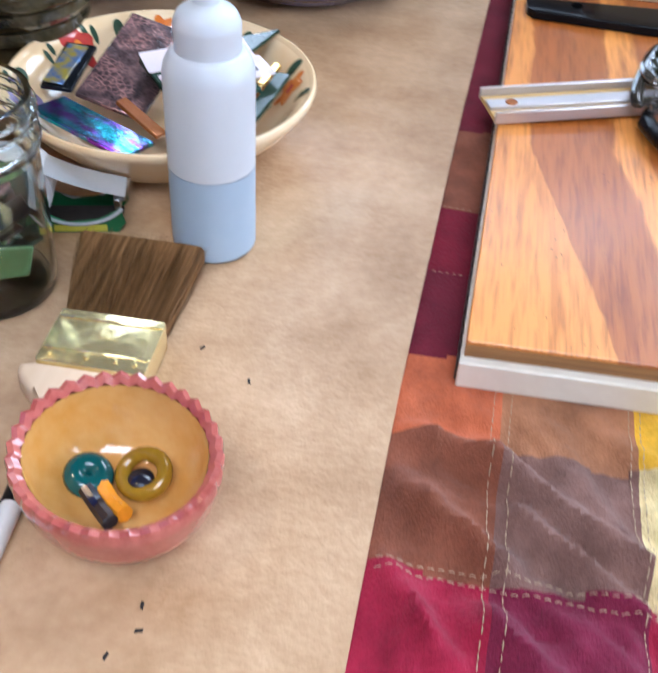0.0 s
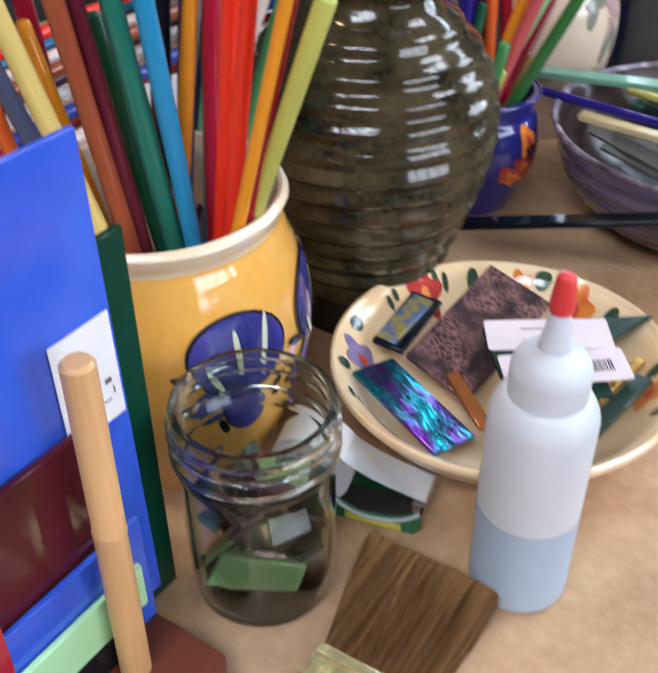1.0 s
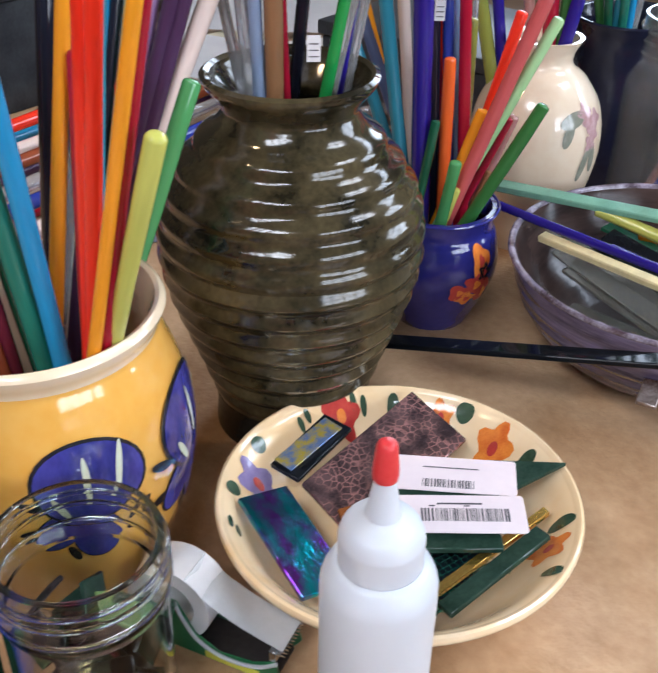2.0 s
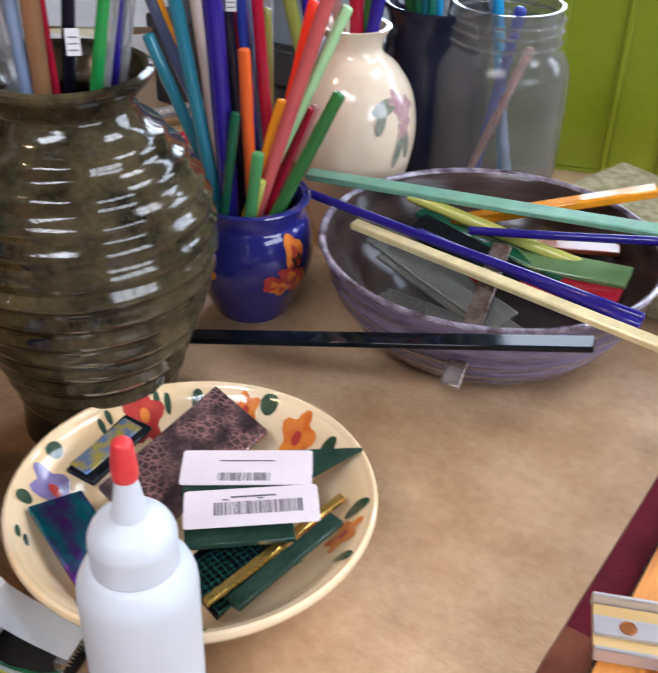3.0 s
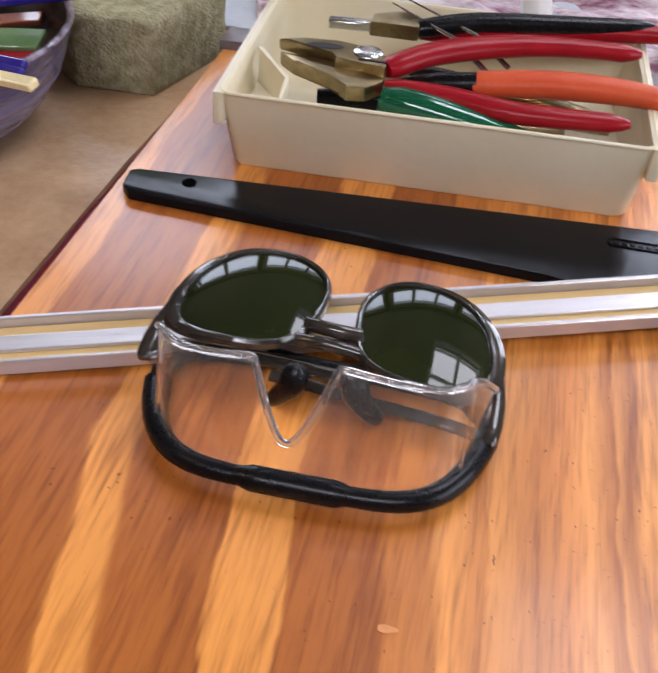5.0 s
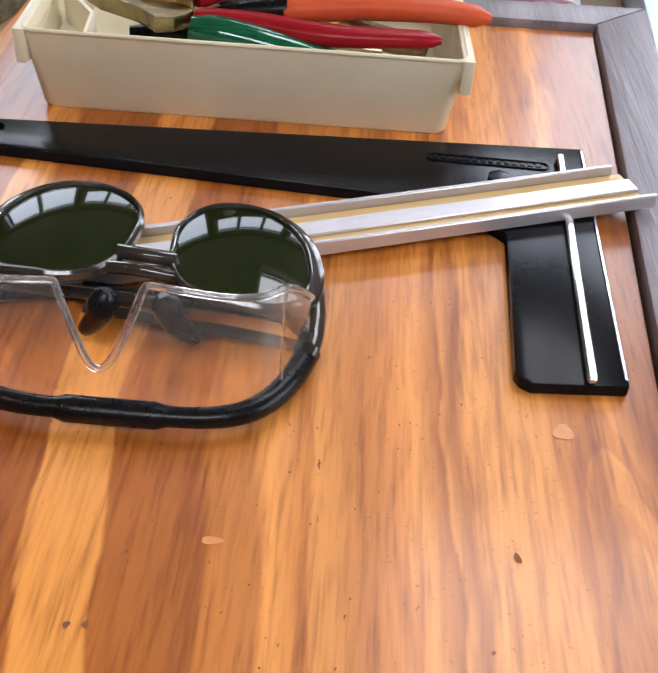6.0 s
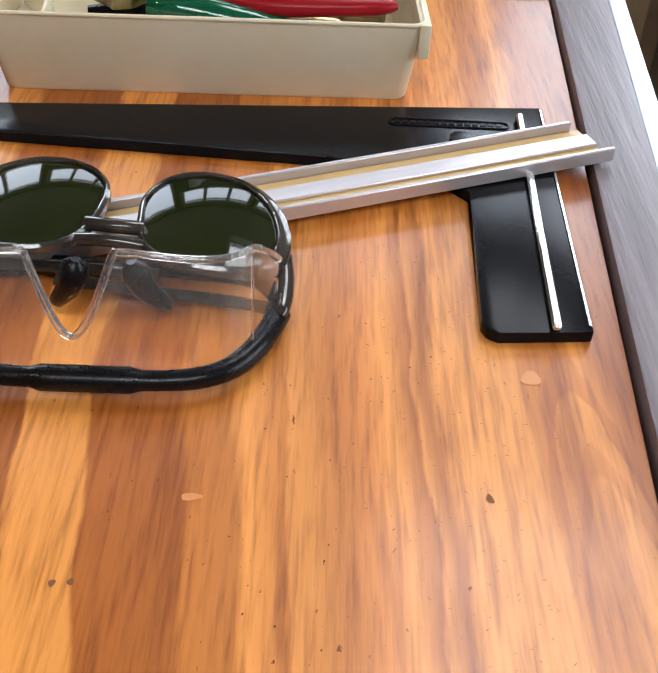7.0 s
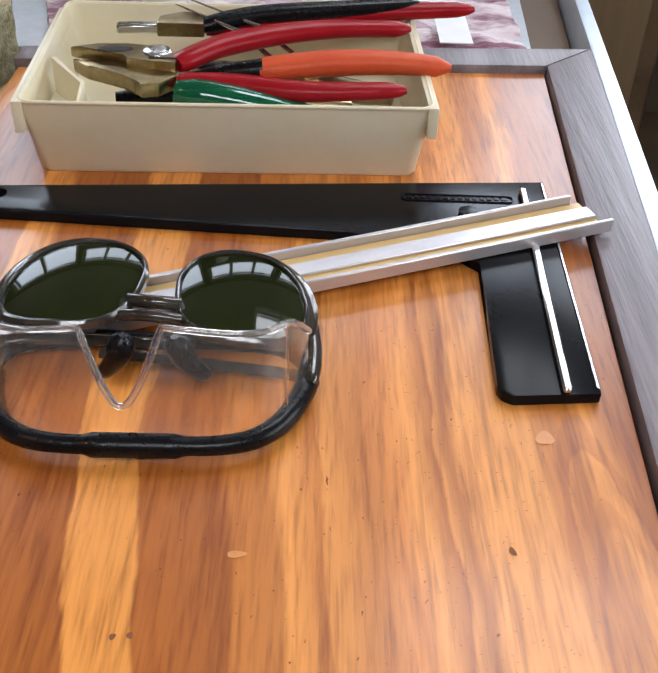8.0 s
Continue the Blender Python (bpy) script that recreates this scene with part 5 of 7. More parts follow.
glass_rod("forest", (-0.1760, 0.4365, 0.018), (-0.207, 0.425, 0.224), 0.0036, IN_YELLOW)
glass_rod("teal_green", (-0.1660, 0.4315, 0.020), (-0.199, 0.418, 0.297), 0.0047, IN_YELLOW)
glass_rod("azure", (-0.1600, 0.4315, 0.020), (-0.188, 0.424, 0.318), 0.0043, IN_YELLOW)
glass_rod("scarlet", (-0.1736, 0.4356, 0.020), (-0.1424, 0.4457, 0.300), 0.0037, IN_YELLOW)
glass_rod("scarlet", (-0.1632, 0.4279, 0.020), (-0.1264, 0.4378, 0.300), 0.0034, IN_YELLOW)
glass_rod("amber", (-0.1724, 0.4185, 0.020), (-0.1019, 0.434, 0.300), 0.0028, IN_YELLOW)
glass_rod("crimson", (-0.1713, 0.4255, 0.020), (-0.1035, 0.441, 0.300), 0.0026, IN_YELLOW)
glass_rod("slate", (-0.1910, 0.4275, 0.018), (-0.256, 0.379, 0.280), 0.0041, IN_YELLOW)
glass_rod("crimson", (-0.2190, 0.4195, 0.019), (-0.242, 0.416, 0.244), 0.0042, IN_YELLOW)
glass_rod("plum", (-0.2070, 0.4475, 0.020), (-0.200, 0.476, 0.236), 0.0044, IN_YELLOW)
glass_rod("clear_rod", (-0.2060, 0.4325, 0.019), (-0.193, 0.470, 0.224), 0.0027, IN_YELLOW)
glass_rod("vermilion", (-0.2140, 0.4105, 0.020), (-0.249, 0.394, 0.210), 0.0035, IN_YELLOW)
glass_rod("ink", (-0.2150, 0.4105, 0.020), (-0.264, 0.378, 0.232), 0.0037, IN_YELLOW)
glass_rod("cobalt", (-0.1900, 0.4215, 0.019), (-0.223, 0.407, 0.205), 0.0030, IN_YELLOW)
glass_rod("ink", (-0.2190, 0.4495, 0.020), (-0.212, 0.479, 0.279), 0.0049, IN_YELLOW)
glass_rod("plum", (-0.1900, 0.4585, 0.020), (-0.204, 0.494, 0.278), 0.0034, IN_YELLOW)
glass_rod("sea_blue", (-0.1860, 0.4465, 0.020), (-0.179, 0.485, 0.335), 0.0039, IN_YELLOW)
glass_rod("azure", (-0.2184, 0.4559, 0.020), (-0.2280, 0.5292, 0.3000), 0.0042, IN_YELLOW)
glass_rod("ink", (-0.2167, 0.4560, 0.020), (-0.2249, 0.5340, 0.3000), 0.0032, IN_YELLOW)
glass_rod("mint", (-0.2138, 0.4606, 0.020), (-0.2161, 0.5381, 0.3000), 0.0048, IN_YELLOW)
glass_rod("mauve", (-0.2138, 0.4583, 0.020), (-0.2095, 0.5472, 0.3000), 0.0040, IN_YELLOW)
glass_rod("plum", (-0.2249, 0.4515, 0.020), (-0.1984, 0.5527, 0.3000), 0.0038, IN_YELLOW)
glass_rod("lime", (-0.1910, 0.4365, 0.020), (-0.1016, 0.4357, 0.247), 0.0040, IN_YELLOW)
glass_rod("leaf", (-0.2090, 0.4435, 0.020), (-0.1745, 0.5225, 0.2265), 0.0046, IN_YELLOW)
glass_rod("shell", (-0.2289, 0.4403, 0.020), (-0.1882, 0.5733, 0.3000), 0.0046, IN_YELLOW)
glass_rod("amber", (-0.1870, 0.4195, 0.019), (-0.175, 0.468, 0.329), 0.0034, IN_YELLOW)
glass_rod("plum", (-0.2235, 0.4511, 0.020), (-0.1930, 0.5596, 0.3000), 0.0036, IN_YELLOW)
glass_rod("crimson", (-0.1690, 0.4355, 0.019), (-0.171, 0.459, 0.255), 0.0039, IN_YELLOW)
glass_rod("clear_rod", (-0.179, 0.583, 0.020), (-0.195, 0.568, 0.317), 0.0040, IN_VASE)
glass_rod("pale_blue", (-0.174, 0.576, 0.019), (-0.182, 0.569, 0.309), 0.0033, IN_VASE)
glass_rod("bronze", (-0.172, 0.576, 0.018), (-0.174, 0.574, 0.330), 0.0046, IN_VASE)
glass_rod("crimson", (-0.166, 0.589, 0.019), (-0.175, 0.580, 0.309), 0.0022, IN_VASE)
glass_rod("green", (-0.184, 0.575, 0.020), (-0.140, 0.606, 0.319), 0.0031, IN_VASE)
glass_rod("clear_rod", (-0.188, 0.575, 0.019), (-0.146, 0.615, 0.307), 0.0038, IN_VASE)
glass_rod("navy", (-0.181, 0.595, 0.018), (-0.151, 0.624, 0.315), 0.0020, IN_VASE)
glass_rod("clear_rod", (-0.188, 0.595, 0.018), (-0.150, 0.631, 0.303), 0.0037, IN_VASE)
glass_rod("clear_rod", (-0.178, 0.605, 0.019), (-0.215, 0.569, 0.303), 0.0030, IN_VASE)
glass_rod("ink", (-0.199, 0.591, 0.019), (-0.180, 0.610, 0.282), 0.0035, IN_VASE)
glass_rod("sea_blue", (-0.187, 0.735, 0.020), (-0.219, 0.713, 0.278), 0.0046, IN_BLUE)
glass_rod("sea_blue", (-0.180, 0.752, 0.018), (-0.234, 0.715, 0.191), 0.0041, IN_BLUE)
glass_rod("amber", (-0.187, 0.759, 0.020), (-0.236, 0.726, 0.219), 0.0033, IN_BLUE)
glass_rod("slate", (-0.177, 0.763, 0.018), (-0.241, 0.719, 0.227), 0.0039, IN_BLUE)
glass_rod("navy", (-0.182, 0.733, 0.018), (-0.194, 0.724, 0.291), 0.0063, IN_BLUE)
glass_rod("ink", (-0.187, 0.754, 0.019), (-0.196, 0.747, 0.230), 0.0044, IN_BLUE)
glass_rod("crimson", (-0.171, 0.770, 0.019), (-0.201, 0.750, 0.201), 0.0039, IN_BLUE)
glass_rod("scarlet", (-0.183, 0.768, 0.019), (-0.200, 0.757, 0.216), 0.0030, IN_BLUE)
glass_rod("vermilion", (-0.170, 0.741, 0.018), (-0.175, 0.737, 0.188), 0.0040, IN_BLUE)
glass_rod("olive", (-0.172, 0.764, 0.018), (-0.176, 0.761, 0.207), 0.0038, IN_BLUE)
glass_rod("forest", (-0.192, 0.719, 0.020), (-0.177, 0.730, 0.150), 0.0032, IN_BLUE)
glass_rod("rose", (-0.185, 0.731, 0.020), (-0.122, 0.764, 0.254), 0.0046, IN_BLUE)
glass_rod("scarlet", (-0.187, 0.753, 0.018), (-0.150, 0.779, 0.212), 0.0039, IN_BLUE)
glass_rod("pale_green", (-0.195, 0.724, 0.019), (-0.123, 0.774, 0.214), 0.0039, IN_BLUE)
glass_rod("amber", (-0.191, 0.732, 0.020), (-0.158, 0.755, 0.154), 0.0046, IN_BLUE)
glass_rod("crimson", (-0.190, 0.739, 0.018), (-0.148, 0.768, 0.149), 0.0035, IN_BLUE)
glass_rod("rose_clear", (-0.182, 0.757, 0.018), (-0.150, 0.779, 0.146), 0.0036, IN_BLUE)
glass_rod("leaf_dark", (-0.182, 0.730, 0.020), (-0.120, 0.761, 0.165), 0.0044, IN_BLUE)
glass_rod("leaf", (-0.178, 0.730, 0.020), (-0.159, 0.727, 0.128), 0.0040, IN_BLUE)
glass_rod("lime", (-0.184, 0.730, 0.020), (-0.162, 0.734, 0.107), 0.0032, IN_BLUE)
glass_rod("bronze", (-0.181, 0.752, 0.019), (-0.155, 0.769, 0.108), 0.0030, IN_BLUE)
more = random.Random(12)
for c in ("teal_green", "clear_rod", "rose", "pale_blue", "crimson", "clear_rod", "azure", "shell", "cobalt", "scarlet"):
    a, r0 = more.uniform(0, 6.28), more.uniform(0.004, 0.020)
    lean = Vector((more.uniform(-0.050, 0.012), more.uniform(-0.006, 0.030), 0))
    foot = Vector((-0.1795 + r0 * math.cos(a), 0.7500 + r0 * math.sin(a), 0.019))
    top = foot + lean + Vector((0, 0, more.uniform(0.16, 0.25)))
    glass_rod(c, tuple(foot), tuple(top), more.uniform(0.0026, 0.0040), IN_BLUE)
glass_rod("olive", (-0.201, 0.891, 0.020), (-0.249, 0.864, 0.243), 0.0051, IN_WHITE)
glass_rod("navy", (-0.202, 0.895, 0.020), (-0.236, 0.880, 0.243), 0.0045, IN_WHITE)
glass_rod("rose_clear", (-0.176, 0.904, 0.020), (-0.214, 0.883, 0.248), 0.0041, IN_WHITE)
glass_rod("crimson", (-0.179, 0.896, 0.019), (-0.192, 0.888, 0.252), 0.0054, IN_WHITE)
glass_rod("leaf_dark", (-0.181, 0.897, 0.018), (-0.181, 0.897, 0.252), 0.0040, IN_WHITE)
glass_rod("navy", (-0.195, 0.885, 0.020), (-0.161, 0.903, 0.263), 0.0050, IN_WHITE)
glass_rod("clear_rod", (-0.183, 0.904, 0.020), (-0.194, 0.901, 0.249), 0.0034, IN_WHITE)
glass_rod("leaf_dark", (-0.152, 0.987, 0.019), (-0.201, 0.964, 0.236), 0.0037, IN_DARK)
glass_rod("forest", (-0.158, 0.978, 0.019), (-0.187, 0.965, 0.249), 0.0033, IN_DARK)
glass_rod("sea_blue", (-0.168, 0.979, 0.019), (-0.177, 0.975, 0.239), 0.0029, IN_DARK)
glass_rod("teal_green", (-0.162, 0.976, 0.019), (-0.170, 0.973, 0.250), 0.0036, IN_DARK)
glass_rod("azure", (-0.165, 0.986, 0.019), (-0.166, 0.985, 0.239), 0.0029, IN_DARK)
glass_rod("clear_rod", (-0.174, 0.988, 0.019), (-0.161, 0.994, 0.238), 0.0030, IN_DARK)
glass_rod("azure", (-0.100, 1.010, 0.010), (-0.128, 0.985, 0.235), 0.0045, IN_JAR)
glass_rod("cobalt", (-0.130, 1.000, 0.010), (-0.094, 0.975, 0.178), 0.0045, IN_JAR)
glass_rod("pale_blue", (-0.085, 0.990, 0.010), (-0.140, 1.010, 0.215), 0.0040, IN_JAR)
glass_rod("rose_clear", (-0.135, 0.985, 0.010), (-0.082, 0.975, 0.150), 0.0035, IN_JAR)


# ---- the purple bowl and what lies in it ----
BOWL_C = (-0.0285, 0.8110)
BOWL = spline([(0.062, 0.0), (0.070, 0.003), (0.087, 0.017), (0.1015, 0.037), (0.1095, 0.057), (0.1138, 0.0695)], 8)


def purple_bowl():
    b = thing("stoneware_bowl", pose(*BOWL_C, 0), "wide purple grey glazed stoneware bowl full of glass strips", "bowl")
    out = rings_on(BOWL, 0.004, 0.066, 0.0009, 0.012)
    part("outer_wall", lathe_bm([(0, 0)] + out + [(0.1142, 0.0712), (0.1130, 0.0730), (0.1108, 0.0726)], 80), PURPLE_GLAZE, b)
    part("rim", lathe_bm([(0.1140, 0.0704), (0.1149, 0.0716), (0.1146, 0.0730), (0.1134, 0.0738), (0.1116, 0.0736), (0.1102, 0.0724), (0.1098, 0.0712)], 80), WORN_RIM, b, "pale worn rim with brown specks")
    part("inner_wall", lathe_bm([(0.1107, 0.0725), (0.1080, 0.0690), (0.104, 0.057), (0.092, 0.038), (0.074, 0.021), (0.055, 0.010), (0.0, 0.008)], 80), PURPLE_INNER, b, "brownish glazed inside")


purple_bowl()
IN_BOWL = ("lying across the stoneware bowl", "rods in the stoneware bowl")


def flat_strip(a, b, w, t, mat, label, roll=0.0, group="glass strips in the bowl", name="glass_strip"):
    A, B = Vector(a), Vector(b)
    ob = part(name, box_bm(-w / 2, 0, -t / 2, w / 2, (B - A).length, t / 2, t * 0.2, 1), mat)
    d = (B - A).normalized()
    x = d.cross(Vector((0, 0, 1))).normalized()
    ob.matrix_world = Matrix.Translation(A) @ Matrix((x, d, x.cross(d))).transposed().to_4x4() @ pose(0, 0, 0, 0, roll, 0)
    return tagged(ob, label, "glass", group)


flat_strip((-0.183, 0.822, 0.0745), (0.074, 0.868, 0.0835), 0.012, 0.005, ROD["jade"], "long flat jade green glass strip across the bowl", 8)
glass_rod("navy", (-0.168, 0.796, 0.0745), (0.088, 0.762, 0.0760), 0.0033, IN_BOWL)
glass_rod("navy", (-0.07, 0.790, 0.0735), (0.088, 0.757, 0.0738), 0.0030, IN_BOWL)
flat_strip((-0.120, 0.786, 0.0665), (0.111, 0.7295, 0.0840), 0.0085, 0.0055, ROD["cream"], "pale cream glass bar lying across the bowl rim", 10)
flat_strip((-0.075, 0.848, 0.056), (0.050, 0.908, 0.0925), 0.012, 0.007, ROD["amber"], "thick amber orange glass bar resting on the bowl rim", 0)
glass_rod("lime", (-0.103, 0.834, 0.074), (0.051, 0.850, 0.050), 0.0045, IN_BOWL)
glass_rod("navy", (-0.050, 0.826, 0.066), (0.099, 0.856, 0.0865), 0.0030, IN_BOWL)
flat_strip((-0.085, 0.832, 0.046), (0.060, 0.840, 0.0575), 0.022, 0.004, SHARD_GREEN, "sea green glass strip inside the bowl", 10)
flat_strip((-0.040, 0.818, 0.040), (0.060, 0.826, 0.0520), 0.022, 0.004, RED_SHEET, "dark red glass strip inside the bowl", 10)
flat_strip((-0.030, 0.865, 0.046), (0.040, 0.882, 0.0540), 0.014, 0.004, ROD["rust"], "rusty brown glass strip inside the bowl", 5)
flat_strip((-0.100, 0.800, 0.045), (0.040, 0.742, 0.043), 0.020, 0.003, CLEAR_SHARD, "clear glass strip inside the bowl", 12)
flat_strip((-0.112, 0.806, 0.054), (0.010, 0.757, 0.048), 0.022, 0.003, CLEAR_SHARD, "clear glass strip inside the bowl", 20)
flat_strip((-0.085, 0.770, 0.030), (0.030, 0.770, 0.026), 0.018, 0.003, CLEAR_SHARD, "clear glass strip inside the bowl", -5)
flat_strip((-0.090, 0.82, 0.062), (0.000, 0.800, 0.055), 0.024, 0.003, BLACK_GLASS, "black glass strip inside the bowl", 15)
flat_strip((-0.10, 0.846, 0.058), (0.02, 0.83, 0.050), 0.012, 0.003, ROD["forest"], "dark green glass strip inside the bowl", 0)
flat_strip((-0.062, 0.752, 0.027), (-0.040, 0.757, 0.0225), 0.012, 0.003, ROD["butter"], "peach coloured glass chip inside the bowl", 0)
flat_strip((-0.014, 0.796, 0.0785), (0.003, 0.696, 0.0330), 0.012, 0.0035, FOIL, "crinkled silvery brown foil strip hanging over the bowl rim", 0)
flat_strip((-0.255, 0.6325, 0.0065), (0.079, 0.7065, 0.0865), 0.013, 0.004, BLACK_GLASS, "long black glass bar leaning on the bowl rim", 0)


def sponge():
    """Thick block with pitted faces and worn edges."""
    o = [(0.055, 0.893), (0.113, 0.896), (0.141, 0.985), (-0.010, 1.035), (-0.030, 0.965)]
    bm = prism_bm(o, 0.0, 0.056, 0.004, 2)
    bmesh.ops.triangulate(bm, faces=bm.faces)
    bmesh.ops.subdivide_edges(bm, edges=[e for e in bm.edges if e.calc_length() > 0.008], cuts=9, use_grid_fill=True)
    rnd = random.Random(8)
    for v in bm.verts:
        p = v.co
        k = noise.noise(p * 320) * 0.0013 - 0.0030 * max(0.0, noise.noise(p * 190) - 0.28) + noise.noise(p * 45) * 0.0007
        if p.z < 0.001:
            continue
        c = Vector((0.06, 0.955, 0.028))
        d = (p - c).normalized()
        v.co = p + d * k
        v.co.z = max(v.co.z, 0.0004)
    ob = part("foam_block", bm, SPONGE)
    tagged(ob, "thick buff coloured pitted sponge block", "sponge")
    hole = part("pit", lathe_bm([(0.0035, 0.0), (0.0025, -0.002), (0.0, -0.003)], 12), DARK_RIB, ob)
    hole.location = (0.1, 0.945, 0.0572)


sponge()


def lime_crate():
    m = pose(0.036, 1.158, 0, 0, 0, 20)
    c = thing("storage_crate", m, "lime green ribbed plastic storage crate", "crate")
    W, D, H = 0.23, 0.17, 0.175
    part("front_wall", box_bm(-W, 0, 0.004, -0.002, 0.003, H, 0.0008, 1), LIME, c)
    part("back_wall", box_bm(-W, D - 0.003, 0.004, -0.002, D, H, 0.0008, 1), LIME, c)
    part("side_wall", box_bm(-W, 0.003, 0.004, -W + 0.003, D - 0.003, H, 0.0008, 1), LIME, c)
    part("side_wall", box_bm(-0.005, 0.003, 0.004, -0.002, D - 0.003, H, 0.0008, 1), LIME, c)
    part("bottom", box_bm(-W, 0, 0.0, -0.002, D, 0.0038), LIME, c)
    for x in (-0.225, -0.15, -0.095, -0.045):
        part("rib", box_bm(x, -0.005, 0.004, x + 0.006, 0.0, H, 0.001, 1), LIME, c)
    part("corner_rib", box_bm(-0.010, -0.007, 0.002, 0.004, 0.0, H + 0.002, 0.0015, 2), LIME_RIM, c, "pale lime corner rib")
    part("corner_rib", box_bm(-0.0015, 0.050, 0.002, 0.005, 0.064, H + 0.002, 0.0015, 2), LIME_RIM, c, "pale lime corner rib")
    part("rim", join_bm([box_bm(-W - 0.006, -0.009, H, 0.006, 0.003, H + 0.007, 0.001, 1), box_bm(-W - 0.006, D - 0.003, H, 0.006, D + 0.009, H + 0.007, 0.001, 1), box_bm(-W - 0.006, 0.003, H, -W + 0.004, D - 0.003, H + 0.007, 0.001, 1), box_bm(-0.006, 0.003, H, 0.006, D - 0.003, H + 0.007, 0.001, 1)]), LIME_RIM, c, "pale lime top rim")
    part("foot_lug", box_bm(0.006, -0.012, 0.0, 0.030, 0.004, 0.030, 0.003, 2), LIME, c)


lime_crate()


def dropper_bottle():
    b = thing("dropper_bottle", pose(0.0795, 1.052, 0), "small white plastic dropper bottle with a pointed nozzle", "bottle")
    part("body", lathe_bm([(0, 0)] + spline([(0.0185, 0.0), (0.0197, 0.003), (0.0197, 0.05), (0.0197, 0.088), (0.0180, 0.094), (0.0125, 0.097)], 4), 32), WHITE_PLASTIC, b)
    part("collar", lathe_bm(spline([(0.0205, 0.0945), (0.0205, 0.0985), (0.0150, 0.1005), (0.0138, 0.103), (0.0138, 0.112), (0.011, 0.115)], 4), 32), WHITE_PLASTIC, b, "white screw collar")
    part("nozzle", lathe_bm([(0.007, 0.1145), (0.0055, 0.122), (0.0032, 0.138), (0.0, 0.1385)], 20), CREAM_PLASTIC, b)
    part("printed_band", lathe_bm([(0.01985, 0.0785), (0.01995, 0.0787), (0.01995, 0.0805), (0.01985, 0.0807)], 32), PRINT, b, "black printed line")
    for i in range(7):
        p = part("printed_mark", box_bm(-0.0017, -0.0003, 0, 0.0017, 0.0003, 0.0014), PRINT, b)
        a = radians(-120 + i * 14)
        p.matrix_local = pose(0.0198 * math.cos(a), 0.0198 * math.sin(a), 0.0745 + 0.001 * (i % 2), 0, 12, math.degrees(a) + 90)
    for i, (a, z, w) in enumerate(((-80, 0.066, 0.004), (-68, 0.0675, 0.003), (-75, 0.0625, 0.005))):
        p = part("printed_mark", box_bm(-w, -0.0003, 0, w, 0.0003, 0.0011), PRINT, b)
        p.matrix_local = pose(0.0198 * math.cos(radians(a)), 0.0198 * math.sin(radians(a)), z, 0, -25, a + 90)


dropper_bottle()


def white_stand():
    s = thing("white_stand", pose(0.2504, 1.034, 0), "white plastic stand with a round post and a sloping strut", "stand")
    part("post", lathe_bm([(0, 0.0)] + spline([(0.0168, 0.0), (0.0168, 0.06), (0.0168, 0.118), (0.0160, 0.121)], 3), 32), WHITE_PLASTIC, s)
    part("collar", lathe_bm([(0.0160, 0.1212), (0.0205, 0.1215), (0.0205, 0.124), (0.0185, 0.126), (0.0180, 0.29), (0.0, 0.29)], 32), WHITE_PLASTIC, s)
    part("strut", tube_bm([(0.128, 0.045, 0.006), (0.112, 0.045, 0.10), (0.092, 0.045, 0.26)], 0.0125, 16), WHITE_PLASTIC, s)
    part("clamp", tube_bm([(0.083, 0.028, 0.113), (0.108, 0.040, 0.132)], [0.0085, 0.011], 12), WHITE_PLASTIC, s)
    part("cross_bar", tube_bm([(0.0, 0.0, 0.28), (0.092, 0.045, 0.255)], 0.010, 12), WHITE_PLASTIC, s)
    base = box_bm(-0.012, 0.004, 0.0, 0.150, 0.075, 0.016, 0.004, 2)
    part("base_plate", base, surf("blue_white_plastic", (0.6, 0.66, 0.72), (0.7, 0.75, 0.8), rough=0.25, scale=20, coat=0.3), s, "bluish white base plate")
    for i in range(3):
        p = part("knob", lathe_bm(spline([(0.0105, 0.016), (0.0105, 0.019), (0.008, 0.0212), (0, 0.0215)], 3), 24), WHITE_PLASTIC, s)
        p.location = (0.040 + i * 0.032, 0.022, 0)


white_stand()


def crumpled_cloth():
    bm = bmesh.new()
    nx, ny = 110, 70
    x0, x1, y0, y1 = 0.150, 0.56, 1.030, 1.285

    def z(x, y):
        f = noise.noise((x * 16, y * 34, 2.0)) * 0.008 + noise.noise((x * 40 + y * 20, y * 80, 5.0)) * 0.0045 + noise.noise((x * 110, y * 150, 1.0)) * 0.0016
        return max(-0.0030, 0.0075 + f * 1.15)
    g = []
    for i in range(nx + 1):
        row = []
        for j in range(ny + 1):
            u, v = i / nx, j / ny
            x, y = x0 + (x1 - x0) * u - 0.07 * v * (1 - u), y0 + (y1 - y0) * v
            row.append(bm.verts.new((x, y, z(x, y) if 0 < j < ny and 0 < i < nx else -0.0038)))
        g.append(row)
    for i in range(nx):
        for j in range(ny):
            bm.faces.new((g[i][j], g[i + 1][j], g[i + 1][j + 1], g[i][j + 1]))
    c = part("crumpled_cloth", bm, PINK_CLOTH)
    tagged(c, "crumpled pink and white cotton cloth behind the board", "cloth")


crumpled_cloth()
